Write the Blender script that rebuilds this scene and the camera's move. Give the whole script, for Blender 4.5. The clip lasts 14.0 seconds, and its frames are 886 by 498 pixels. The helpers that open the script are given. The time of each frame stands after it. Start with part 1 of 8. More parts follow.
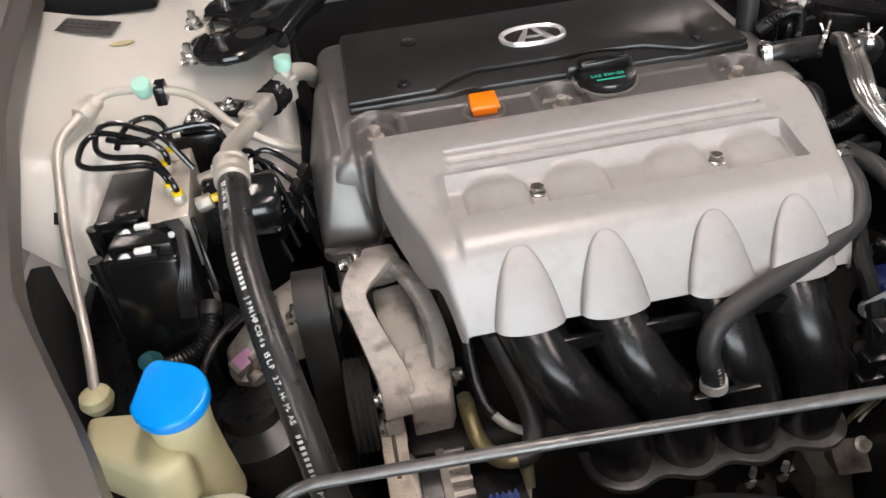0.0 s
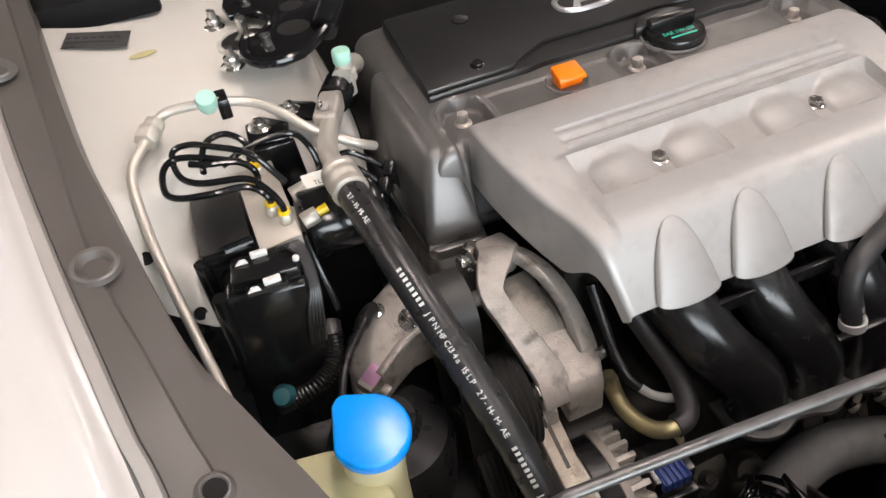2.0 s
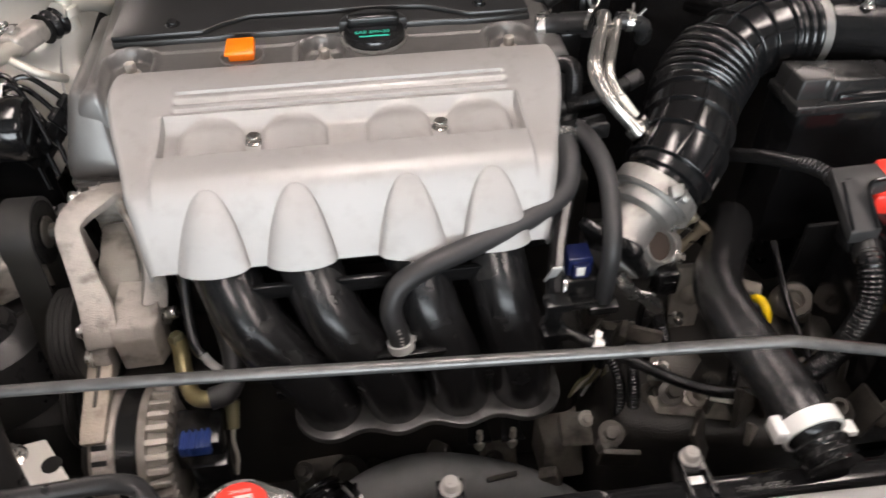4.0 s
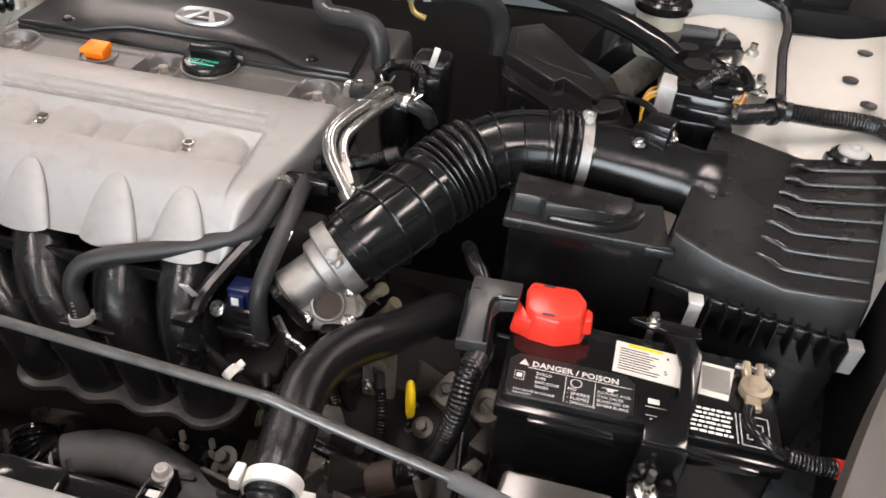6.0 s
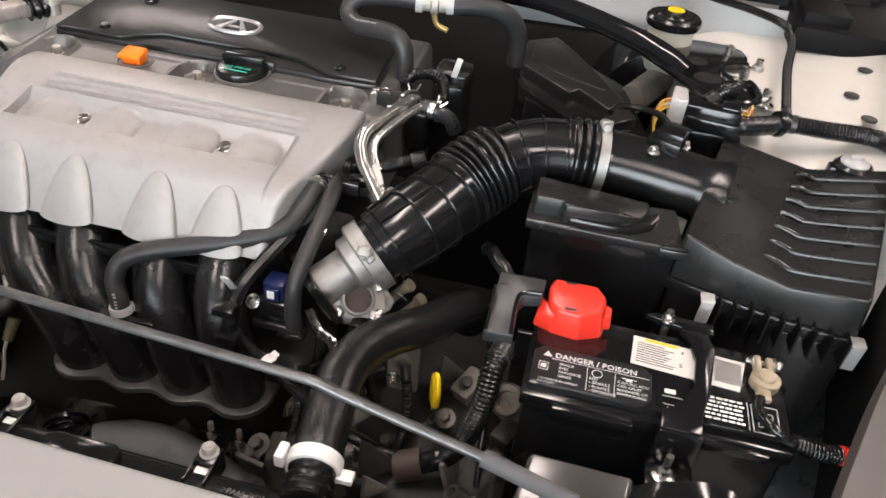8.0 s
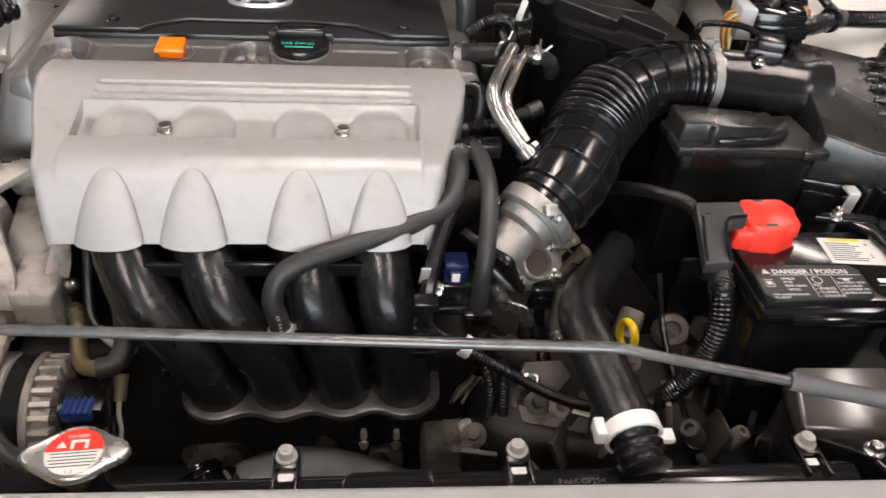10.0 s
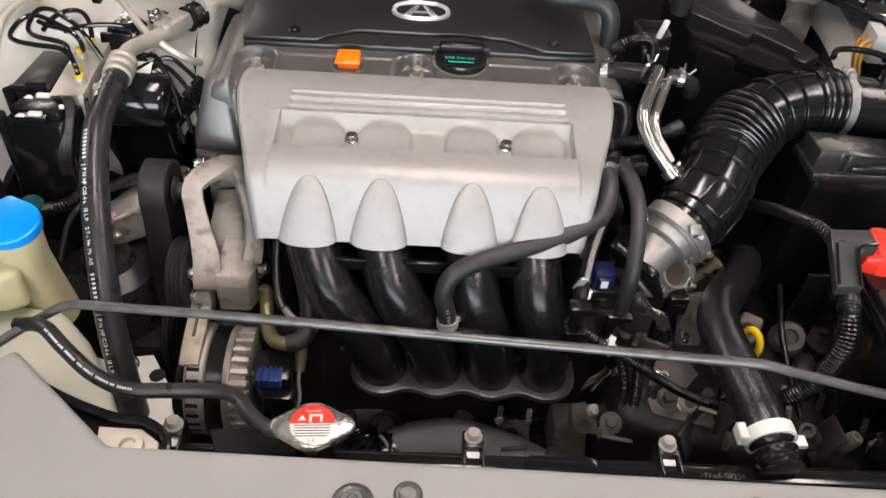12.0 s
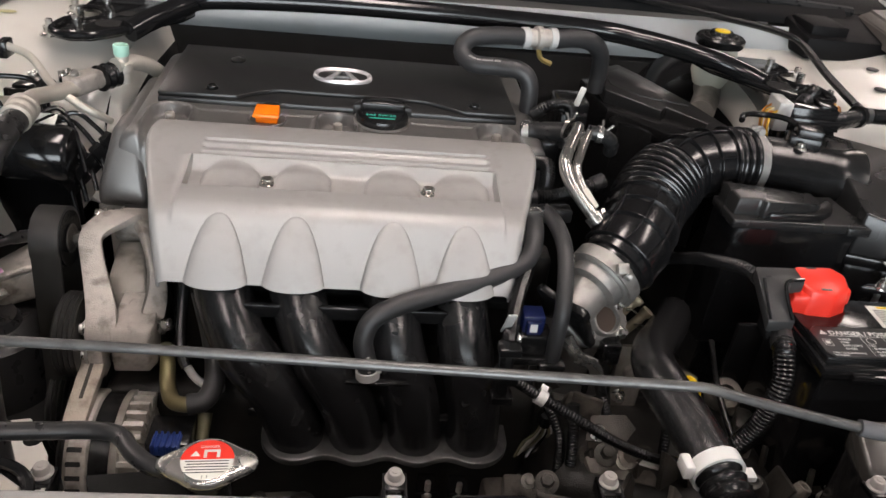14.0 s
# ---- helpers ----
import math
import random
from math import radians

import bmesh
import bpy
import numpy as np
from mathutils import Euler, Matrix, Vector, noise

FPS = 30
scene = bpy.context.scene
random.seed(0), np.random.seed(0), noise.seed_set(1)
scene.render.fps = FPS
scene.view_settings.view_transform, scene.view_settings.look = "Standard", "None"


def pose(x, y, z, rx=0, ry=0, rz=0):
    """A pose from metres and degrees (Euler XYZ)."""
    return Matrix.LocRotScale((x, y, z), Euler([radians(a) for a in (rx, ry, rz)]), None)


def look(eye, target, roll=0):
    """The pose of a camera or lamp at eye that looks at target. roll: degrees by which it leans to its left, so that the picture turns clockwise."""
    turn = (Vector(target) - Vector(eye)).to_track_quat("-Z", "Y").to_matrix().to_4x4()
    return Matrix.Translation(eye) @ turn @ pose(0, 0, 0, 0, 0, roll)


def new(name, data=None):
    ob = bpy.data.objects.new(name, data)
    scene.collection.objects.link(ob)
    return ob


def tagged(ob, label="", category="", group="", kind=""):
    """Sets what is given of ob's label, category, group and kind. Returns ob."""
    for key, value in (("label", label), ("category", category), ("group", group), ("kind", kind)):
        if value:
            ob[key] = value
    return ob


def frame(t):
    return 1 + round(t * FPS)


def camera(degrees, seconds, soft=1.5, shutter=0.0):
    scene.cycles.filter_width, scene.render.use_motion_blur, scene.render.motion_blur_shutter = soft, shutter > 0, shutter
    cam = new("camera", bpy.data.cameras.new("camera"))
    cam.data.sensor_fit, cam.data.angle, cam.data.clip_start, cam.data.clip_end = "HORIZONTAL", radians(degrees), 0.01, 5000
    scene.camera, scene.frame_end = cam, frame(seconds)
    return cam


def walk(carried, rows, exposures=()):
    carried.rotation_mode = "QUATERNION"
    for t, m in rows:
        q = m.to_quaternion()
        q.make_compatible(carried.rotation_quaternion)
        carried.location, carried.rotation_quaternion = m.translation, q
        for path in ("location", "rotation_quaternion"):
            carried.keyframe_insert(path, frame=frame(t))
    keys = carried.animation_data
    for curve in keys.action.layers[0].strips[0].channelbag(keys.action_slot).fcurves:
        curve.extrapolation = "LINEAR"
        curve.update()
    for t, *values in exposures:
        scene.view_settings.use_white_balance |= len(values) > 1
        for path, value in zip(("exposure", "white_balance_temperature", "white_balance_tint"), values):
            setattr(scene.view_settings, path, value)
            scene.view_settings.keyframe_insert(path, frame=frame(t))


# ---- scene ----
cam = camera(60.75, 14.0, shutter=0.3)
PATH = [
    (0, -0.2601, -0.2418, 1.2217, 51.51, 4.53, -10.97),
    (0.5, -0.3163, -0.2445, 1.2499, 50.64, 5.76, -14.55),
    (1, -0.3995, -0.2088, 1.2497, 49.55, 6.41, -16.98),
    (1.5, -0.4563, -0.1533, 1.2442, 48.28, 6.47, -20.49),
    (2, -0.4595, -0.1430, 1.2443, 47.70, 5.88, -22.35),
    (2.5, -0.4257, -0.1542, 1.2393, 47.39, 5.04, -21.81),
    (3, -0.2998, -0.1935, 1.2246, 47.14, 3.95, -18.22),
    (3.5, -0.1433, -0.2529, 1.2022, 48.15, 2.28, -12.10),
    (4, 0.0162, -0.2974, 1.2134, 48.36, 0.66, -7.51),
    (6.3, 0.5401, -0.3319, 1.2599, 53.07, -4.50, 15.05),
    (6.5, 0.5526, -0.3368, 1.2665, 53.24, -4.73, 15.96),
    (7, 0.5653, -0.3552, 1.2682, 53.78, -5.17, 17.22),
    (7.2, 0.5646, -0.3553, 1.2719, 53.87, -5.30, 17.31),
    (9.3, 0.2332, -0.4243, 1.2079, 52.85, -4.20, -0.53),
    (9.5, 0.2013, -0.4109, 1.2021, 52.71, -4.30, -2.28),
    (10, 0.1148, -0.3686, 1.2154, 51.46, -3.75, -4.64),
    (10.5, 0.0697, -0.3438, 1.2457, 49.45, -3.47, -3.94),
    (11, 0.0572, -0.3567, 1.3021, 48.62, -3.40, -2.03),
    (11.5, 0.0303, -0.3943, 1.3244, 47.55, -3.22, 0.74),
    (12, -0.0034, -0.4059, 1.3136, 47.80, -3.25, 0.54),
    (12.5, -0.0169, -0.4060, 1.3084, 49.21, -3.61, -1.65),
    (13, -0.0161, -0.4201, 1.2734, 51.91, -4.94, -3.57),
    (13.5, 0.0001, -0.4290, 1.2378, 55.18, -6.14, -4.44),
    (14, 0.0139, -0.4370, 1.1989, 59.07, -5.91, -4.09),
]
walk(cam, [(t, pose(x, y, z, rx, ry, rz)) for t, x, y, z, rx, ry, rz in PATH], [(0.0, 0.08), (1.0, 0.14), (2.0, 0.15), (3.0, 0.17), (4.0, 0.20), (6.3, 0.29), (7.2, 0.29), (9.3, 0.23), (11.0, 0.16), (12.5, 0.13), (13.2, 0.08), (14.0, -0.14)])

# ---- light: a workshop with tube lamps under a white ceiling ----
scene.view_settings.exposure = 0.0
world = bpy.data.worlds.new("workshop_air")
scene.world = world
world.use_nodes = True
world.node_tree.nodes["Background"].inputs[0].default_value = (0.9, 0.92, 1.0, 1)
world.node_tree.nodes["Background"].inputs[1].default_value = 0.35
PANEL_GLOW = 25.5
PANELS = [(0.08, 0.35), (-2.3, 0.9), (1.9, 0.4), (-1.9, 2.9), (2.3, 3.2), (-0.6, -1.7), (1.3, -1.7)]
# daylight through the open roller door in front of the car
door = bpy.data.lights.new("door_daylight", "AREA")
door.shape, door.size, door.size_y, door.energy, door.color = "RECTANGLE", 3.4, 2.0, 225.0, (0.88, 0.95, 1.0)
door_light = new("door_daylight", door)
door_light.matrix_world = look((0.0, -4.15, 1.15), (0.0, 0.0, 0.95))


# ---- small building helpers ----
LOC = {}


def thing(name, label, category, loc, group="", kind=""):
    ob = new(name)
    ob.empty_display_size = 0.02
    ob.location = loc
    LOC[ob.name] = Vector(loc)
    return tagged(ob, label, category, group, kind)


def finish(bm, name, material, sharp=35):
    bmesh.ops.recalc_face_normals(bm, faces=bm.faces)
    me = bpy.data.meshes.new(name)
    bm.to_mesh(me)
    bm.free()
    me.materials.append(material)
    me.shade_smooth()
    me.set_sharp_from_angle(angle=radians(sharp))
    return me


def part(name, bm, material, parent, label="", sharp=35):
    """One mesh, given in world coordinates, as a part of a thing or of a part."""
    base = LOC[parent.name]
    bmesh.ops.translate(bm, verts=bm.verts, vec=-base)
    ob = new(name, finish(bm, name, material, sharp))
    ob.parent = parent
    LOC[ob.name] = base
    if label:
        tagged(ob, label)
    return ob


def single(name, bm, material, label, category, group="", kind="", sharp=35):
    """A thing that is one mesh, given in world coordinates."""
    lo = Vector([min(v.co[k] for v in bm.verts) for k in range(3)])
    hi = Vector([max(v.co[k] for v in bm.verts) for k in range(3)])
    base = Vector(((lo.x + hi.x) / 2, (lo.y + hi.y) / 2, lo.z))
    bmesh.ops.translate(bm, verts=bm.verts, vec=-base)
    ob = new(name, finish(bm, name, material, sharp))
    ob.location = base
    LOC[ob.name] = base
    return tagged(ob, label, category, group, kind)


def join(*parts):
    """Several bmeshes as one."""
    out = bmesh.new()
    for b in parts:
        me = bpy.data.meshes.new("join")
        b.to_mesh(me)
        b.free()
        out.from_mesh(me)
        bpy.data.meshes.remove(me)
    return out


def moved(bm, m):
    bmesh.ops.transform(bm, matrix=m, verts=bm.verts)
    return bm


def bevelled(bm, width, segments=2, angle=30):
    edges = [e for e in bm.edges if len(e.link_faces) == 2 and e.calc_face_angle(0) > radians(angle)]
    if edges and width > 0:
        bmesh.ops.bevel(bm, geom=edges, offset=width, segments=segments, profile=0.5, affect="EDGES", clamp_overlap=True)
    return bm


def box(x0, x1, y0, y1, z0, z1, bevel=0.002, segments=2):
    bm = bmesh.new()
    bmesh.ops.create_cube(bm, size=1)
    for v in bm.verts:
        v.co = Vector((x0 + (v.co.x + 0.5) * (x1 - x0), y0 + (v.co.y + 0.5) * (y1 - y0), z0 + (v.co.z + 0.5) * (z1 - z0)))
    return bevelled(bm, bevel, segments)


def prism(outline, z0, z1, bevel=0.002, segments=2, taper=0.0):
    """An outline in plan carried from z0 up to z1; z may be a function of x, y; taper draws the top in."""
    bm = bmesh.new()
    cx, cy = sum(p[0] for p in outline) / len(outline), sum(p[1] for p in outline) / len(outline)
    f0 = z0 if callable(z0) else (lambda x, y: z0)
    f1 = z1 if callable(z1) else (lambda x, y: z1)
    low = [bm.verts.new((x, y, f0(x, y))) for x, y in outline]
    top = []
    for x, y in outline:
        tx, ty = x + (cx - x) * taper, y + (cy - y) * taper
        top.append(bm.verts.new((tx, ty, f1(tx, ty))))
    n = len(outline)
    bm.faces.new(top)
    bm.faces.new(low[::-1])
    for k in range(n):
        bm.faces.new((low[k], low[(k + 1) % n], top[(k + 1) % n], top[k]))
    bmesh.ops.recalc_face_normals(bm, faces=bm.faces)
    return bevelled(bm, bevel, segments)


def slab(outline, axis, a, b, bevel=0.002, segments=2):
    """An outline carried along x ("x": points are y, z) or y ("y": points are x, z)."""
    bm = prism(outline, a, b, bevel, segments)
    m = Matrix(((0, 0, 1, 0), (1, 0, 0, 0), (0, 1, 0, 0), (0, 0, 0, 1))) if axis == "x" else Matrix(((1, 0, 0, 0), (0, 0, 1, 0), (0, 1, 0, 0), (0, 0, 0, 1)))
    return moved(bm, m)


def hull(points, bevel=0.003, segments=2):
    """A convex block round the given corners, its edges rounded."""
    bm = bmesh.new()
    vs = [bm.verts.new(p) for p in points]
    out = bmesh.ops.convex_hull(bm, input=vs)
    bmesh.ops.delete(bm, geom=list({g for g in out["geom_interior"] + out["geom_unused"] if isinstance(g, bmesh.types.BMVert)}), context="VERTS")
    bmesh.ops.dissolve_limit(bm, angle_limit=0.03, verts=bm.verts, edges=bm.edges)
    bmesh.ops.recalc_face_normals(bm, faces=bm.faces)
    return bevelled(bm, bevel, segments, 18)


def disc(radius, n, cx=0.0, cy=0.0, squash=1.0):
    return [(cx + radius * math.cos(2 * math.pi * k / n), cy + squash * radius * math.sin(2 * math.pi * k / n)) for k in range(n)]


def spline(points, step=0.006):
    """Points along a smooth line through the given ones, at even steps."""
    p = [Vector(q) for q in points]
    if len(p) == 2:
        n = max(2, int((p[1] - p[0]).length / step))
        return [p[0].lerp(p[1], k / n) for k in range(n + 1)]
    ext = [2 * p[0] - p[1], *p, 2 * p[-1] - p[-2]]
    dense = []
    for a, b, c, d in zip(ext, ext[1:], ext[2:], ext[3:]):
        for k in range(24):
            s = k / 24
            dense.append(0.5 * (2 * b + (c - a) * s + (2 * a - 5 * b + 4 * c - d) * s * s + (3 * b - a - 3 * c + d) * s ** 3))
    dense.append(p[-1])
    far = [0.0]
    for a, b in zip(dense, dense[1:]):
        far.append(far[-1] + (b - a).length)
    n = max(3, int(far[-1] / step))
    out, k = [], 0
    for j in range(n + 1):
        want = far[-1] * j / n
        while k < len(far) - 2 and far[k + 1] < want:
            k += 1
        s = (want - far[k]) / max(far[k + 1] - far[k], 1e-9)
        out.append(dense[k].lerp(dense[k + 1], min(max(s, 0), 1)))
    return out


def frames_along(line):
    """At each point of a line: the way on and two directions across, with no twist."""
    out = []
    across = None
    reach = max(1, int(0.005 / max((line[1] - line[0]).length, 1e-5)))
    for k, p in enumerate(line):
        way = (line[min(k + reach, len(line) - 1)] - line[max(k - reach, 0)]).normalized()
        if across is None:
            across = way.cross(Vector((0, 0, 1)) if abs(way.z) < 0.9 else Vector((1, 0, 0))).normalized()
        across = (across - way * across.dot(way)).normalized()
        out.append((p, way, across, way.cross(across)))
    return out


def tube(points, radius, seg=14, step=0.006, hollow=0.0, squash=1.0):
    """A pipe along a smooth line. radius: metres, or a function of the metres run and the share run."""
    line = spline(points, step)
    bm = bmesh.new()
    rings = []
    run = 0.0
    total = sum((b - a).length for a, b in zip(line, line[1:]))
    for k, (p, way, a, b) in enumerate(frames_along(line)):
        if k:
            run += (line[k] - line[k - 1]).length
        r = radius(run, run / total) if callable(radius) else radius
        rings.append([bm.verts.new(p + r * (a * math.cos(2 * math.pi * j / seg) + squash * b * math.sin(2 * math.pi * j / seg))) for j in range(seg)])
    for r0, r1 in zip(rings, rings[1:]):
        for j in range(seg):
            bm.faces.new((r0[j], r0[(j + 1) % seg], r1[(j + 1) % seg], r1[j]))
    bm.faces.new(rings[0][::-1])
    bm.faces.new(rings[-1])
    return bm


def ribbed(base, depth, period):
    """A radius that swells once in every period, for loom tubes and bellows."""
    return lambda run, share: base + depth * (0.5 + 0.5 * math.cos(2 * math.pi * run / period)) ** 0.7


def conduit(points, radius, period=0.0036, seg=10):
    return tube(points, ribbed(radius * 0.88, radius * 0.14, period), seg, period / 4)


def loom(label, points, radius, period=0.0036, seg=10, category="cable", name="wiring_loom"):
    """A corrugated sleeve with cloth tape wound round both ends."""
    line = [Vector(q) for q in points]
    ob = thing(name, label, category, min(line, key=lambda q: q.z))
    part("sleeve", conduit(points, radius, period, seg), BLACK, ob)
    for a, b in ((line[0], line[1]), (line[-1], line[-2])):
        d = (b - a).normalized()
        part("tape", tube([a - d * 0.004, a + d * 0.012], radius * 1.06, 12), RUBBER, ob, "black cloth tape")
    return ob


def turned(profile, m=Matrix.Identity(4), seg=24):
    """A turned body: (radius, height) pairs about the z of m."""
    bm = bmesh.new()
    rings = [[bm.verts.new((max(r, 1e-5) * math.cos(2 * math.pi * j / seg), max(r, 1e-5) * math.sin(2 * math.pi * j / seg), z)) for j in range(seg)] for r, z in profile]
    for r0, r1 in zip(rings, rings[1:]):
        for j in range(seg):
            bm.faces.new((r0[j], r0[(j + 1) % seg], r1[(j + 1) % seg], r1[j]))
    bm.faces.new(rings[0][::-1])
    bm.faces.new(rings[-1])
    bmesh.ops.recalc_face_normals(bm, faces=bm.faces)
    return moved(bm, m)


def aim(loc, way):
    """A pose at loc whose z points the given way."""
    return Matrix.Translation(loc) @ Vector(way).normalized().to_track_quat("Z", "Y").to_matrix().to_4x4()


def bolt(loc, way=(0, 0, 1), size=0.006, washer=1.7, tall=1.0):
    """A hexagonal flange bolt head that stands on loc."""
    head = prism(disc(size, 6), size * 0.35, size * (0.35 + 1.1 * tall), size * 0.12, 1)
    collar = turned([(size * washer, 0), (size * washer, size * 0.15), (size * 1.1, size * 0.42), (0, size * 0.42)], seg=18)
    dip = turned([(size * 0.5, size * (0.36 + 1.1 * tall)), (size * 0.45, size * (0.4 + 1.1 * tall)), (0, size * (0.38 + 1.1 * tall))], seg=10)
    return moved(join(head, collar, dip), aim(loc, way))


def ring_clamp(loc, way, radius, width=0.008, ears=True):
    """A spring hose clamp: a band with two ears."""
    band = turned([(radius, -width / 2), (radius + 0.0014, -width / 2), (radius + 0.0014, width / 2), (radius, width / 2)], seg=24)
    bms = [band]
    if ears:
        for a in (0.35, -0.35):
            bms.append(moved(box(-0.001, 0.001, -width * 0.4, width * 0.4, 0, 0.009, 0.0004, 1), Matrix.Rotation(a, 4, "Z") @ Matrix.Translation((radius, 0, 0)) @ Matrix.Rotation(math.pi / 2, 4, "Y") @ Matrix.Rotation(math.pi / 2, 4, "Z")))
    return moved(join(*bms), aim(loc, way))


def words(text, size, m, depth=0.0003, align="LEFT", bold=0.0):
    """Raised lettering in the built-in font, lying in the xy plane of m."""
    cu = bpy.data.curves.new("words", "FONT")
    cu.body, cu.size, cu.extrude, cu.align_x, cu.resolution_u, cu.offset = text, size, depth, align, 2, bold
    ob = new("words", cu)
    bpy.context.view_layer.update()
    me = bpy.data.meshes.new_from_object(ob)
    bpy.data.objects.remove(ob)
    bm = bmesh.new()
    bm.from_mesh(me)
    bpy.data.meshes.remove(me)
    bpy.data.curves.remove(cu)
    return moved(bm, m)


def bars(rows, m, depth=0.0003):
    """Plain bars for writing too small to read: (x0, x1, y0, y1) in the plane of m."""
    return moved(join(*[box(a, b, c, d, 0, depth, 0, 1) for a, b, c, d in rows]), m)


def lettering_on(points, radius, text, size, start, side, step=0.003):
    """Letters that follow a hose: side is the direction from the hose's middle to the writing."""
    line = spline(points, step)
    run, out, k = 0.0, [], 0
    total = [0.0]
    for a, b in zip(line, line[1:]):
        total.append(total[-1] + (b - a).length)
    here = start
    for ch in text:
        if ch != " " and here < total[-1]:
            while k < len(total) - 2 and total[k + 1] < here:
                k += 1
            p = line[k].lerp(line[k + 1], (here - total[k]) / max(1e-9, total[k + 1] - total[k]))
            way = (line[min(k + 2, len(line) - 1)] - line[max(k - 1, 0)]).normalized()
            normal = Vector(side)
            normal = (normal - way * normal.dot(way)).normalized()
            across = normal.cross(way)
            m = Matrix((way, across, normal)).transposed().to_4x4()
            m.translation = p + normal * (radius + 0.0001) - across * size * 0.35
            if ch == "|":
                out.append(moved(box(0, size * 0.38, 0, size * 0.64, 0, 0.0004, 0, 1), m))
            else:
                out.append(words(ch, size, m, 0.0004))
        here += size * (0.35 if ch in "1I " else 0.68)
    return join(*out)


# ---- materials ----
def material(name, base, rough=0.5, metal=0.0, vary=0.12, scale=60, fine=900, bump=0.05, rough_vary=0.12, coat=0.0, stain=None, stain_scale=14, stain_amount=0.0, spec=0.5):
    """A worn surface: a coarse and a fine grain in colour and gloss, fine relief, and stains of another colour."""
    mat = bpy.data.materials.new(name)
    mat.use_nodes = True
    t = mat.node_tree
    n, l = t.nodes, t.links
    bsdf = n["Principled BSDF"]
    where = n.new("ShaderNodeTexCoord")
    big, small = n.new("ShaderNodeTexNoise"), n.new("ShaderNodeTexNoise")
    for node, s, detail in ((big, scale, 6), (small, fine, 3)):
        node.inputs["Scale"].default_value, node.inputs["Detail"].default_value = s, detail
        l.new(where.outputs["Object"], node.inputs["Vector"])
    mix = n.new("ShaderNodeMix")
    mix.data_type = "RGBA"
    mix.inputs[6].default_value = (*[c * (1 - vary) for c in base], 1)
    mix.inputs[7].default_value = (*[min(1, c * (1 + vary)) for c in base], 1)
    add = n.new("ShaderNodeMath")
    add.operation = "MULTIPLY_ADD"
    add.inputs[1].default_value, add.inputs[2].default_value = 0.35, 0.0
    l.new(small.outputs["Fac"], add.inputs[0])
    l.new(big.outputs["Fac"], add.inputs[2])
    l.new(add.outputs[0], mix.inputs[0])
    colour = mix.outputs[2]
    if stain:
        blot = n.new("ShaderNodeTexNoise")
        blot.inputs["Scale"].default_value, blot.inputs["Detail"].default_value = stain_scale, 8
        l.new(where.outputs["Object"], blot.inputs["Vector"])
        ramp = n.new("ShaderNodeMapRange")
        ramp.inputs[1].default_value, ramp.inputs[2].default_value, ramp.inputs[4].default_value = 0.52, 0.72, stain_amount
        l.new(blot.outputs["Fac"], ramp.inputs[0])
        over = n.new("ShaderNodeMix")
        over.data_type = "RGBA"
        over.inputs[7].default_value = (*stain, 1)
        l.new(ramp.outputs[0], over.inputs[0])
        l.new(colour, over.inputs[6])
        colour = over.outputs[2]
    l.new(colour, bsdf.inputs["Base Color"])
    gloss = n.new("ShaderNodeMapRange")
    gloss.inputs[3].default_value, gloss.inputs[4].default_value = max(0.03, rough - rough_vary), min(1, rough + rough_vary)
    l.new(big.outputs["Fac"], gloss.inputs[0])
    l.new(gloss.outputs[0], bsdf.inputs["Roughness"])
    bsdf.inputs["Metallic"].default_value = metal
    bsdf.inputs["Coat Weight"].default_value = coat
    bsdf.inputs["Coat Roughness"].default_value = 0.12
    bsdf.inputs["Specular IOR Level"].default_value = spec
    if bump:
        relief = n.new("ShaderNodeBump")
        relief.inputs["Strength"].default_value, relief.inputs["Distance"].default_value = bump, 0.002
        l.new(small.outputs["Fac"], relief.inputs["Height"])
        l.new(relief.outputs[0], bsdf.inputs["Normal"])
    return mat


SILVER = material("silver_satin_paint", (0.378, 0.372, 0.362), 0.42, 0.30, 0.05, 25, 1500, 0.03, 0.05, stain=(0.29, 0.28, 0.255), stain_scale=48, stain_amount=0.42)
MAGNESIUM = material("dark_grey_cast_metal", (0.158, 0.153, 0.148), 0.36, 0.50, 0.14, 40, 900, 0.10, 0.08, stain=(0.09, 0.09, 0.088), stain_scale=24, stain_amount=0.5)
PLATE = material("black_textured_plastic", (0.015, 0.015, 0.0152), 0.31, 0.0, 0.2, 40, 1600, 0.05, 0.02)
BLACK = material("black_moulded_plastic", (0.0075, 0.0075, 0.0078), 0.21, 0.0, 0.3, 45, 1200, 0.05, 0.07, stain=(0.034, 0.033, 0.032), stain_amount=0.40)
GLOSSY = material("glossy_black_plastic", (0.0075, 0.0075, 0.008), 0.14, 0.0, 0.3, 30, 1000, 0.0, 0.04, stain=(0.018, 0.018, 0.017), stain_amount=0.15)
RUNNER = material("satin_black_moulded_plastic", (0.0110, 0.0110, 0.0117), 0.24, 0.0, 0.3, 30, 1000, 0.04, 0.09, stain=(0.046, 0.045, 0.044), stain_scale=38, stain_amount=0.45, spec=0.6)
DUSTY = material("dusty_grey_rubber", (0.19, 0.19, 0.192), 0.55, 0.0, 0.2, 50, 1200, 0.15, 0.08, stain=(0.045, 0.044, 0.043), stain_scale=22, stain_amount=0.5)
GRIMY = material("grimy_die_cast_alloy", (0.29, 0.27, 0.242), 0.46, 0.5, 0.2, 55, 700, 0.35, 0.12, stain=(0.06, 0.053, 0.045), stain_scale=32, stain_amount=0.7)
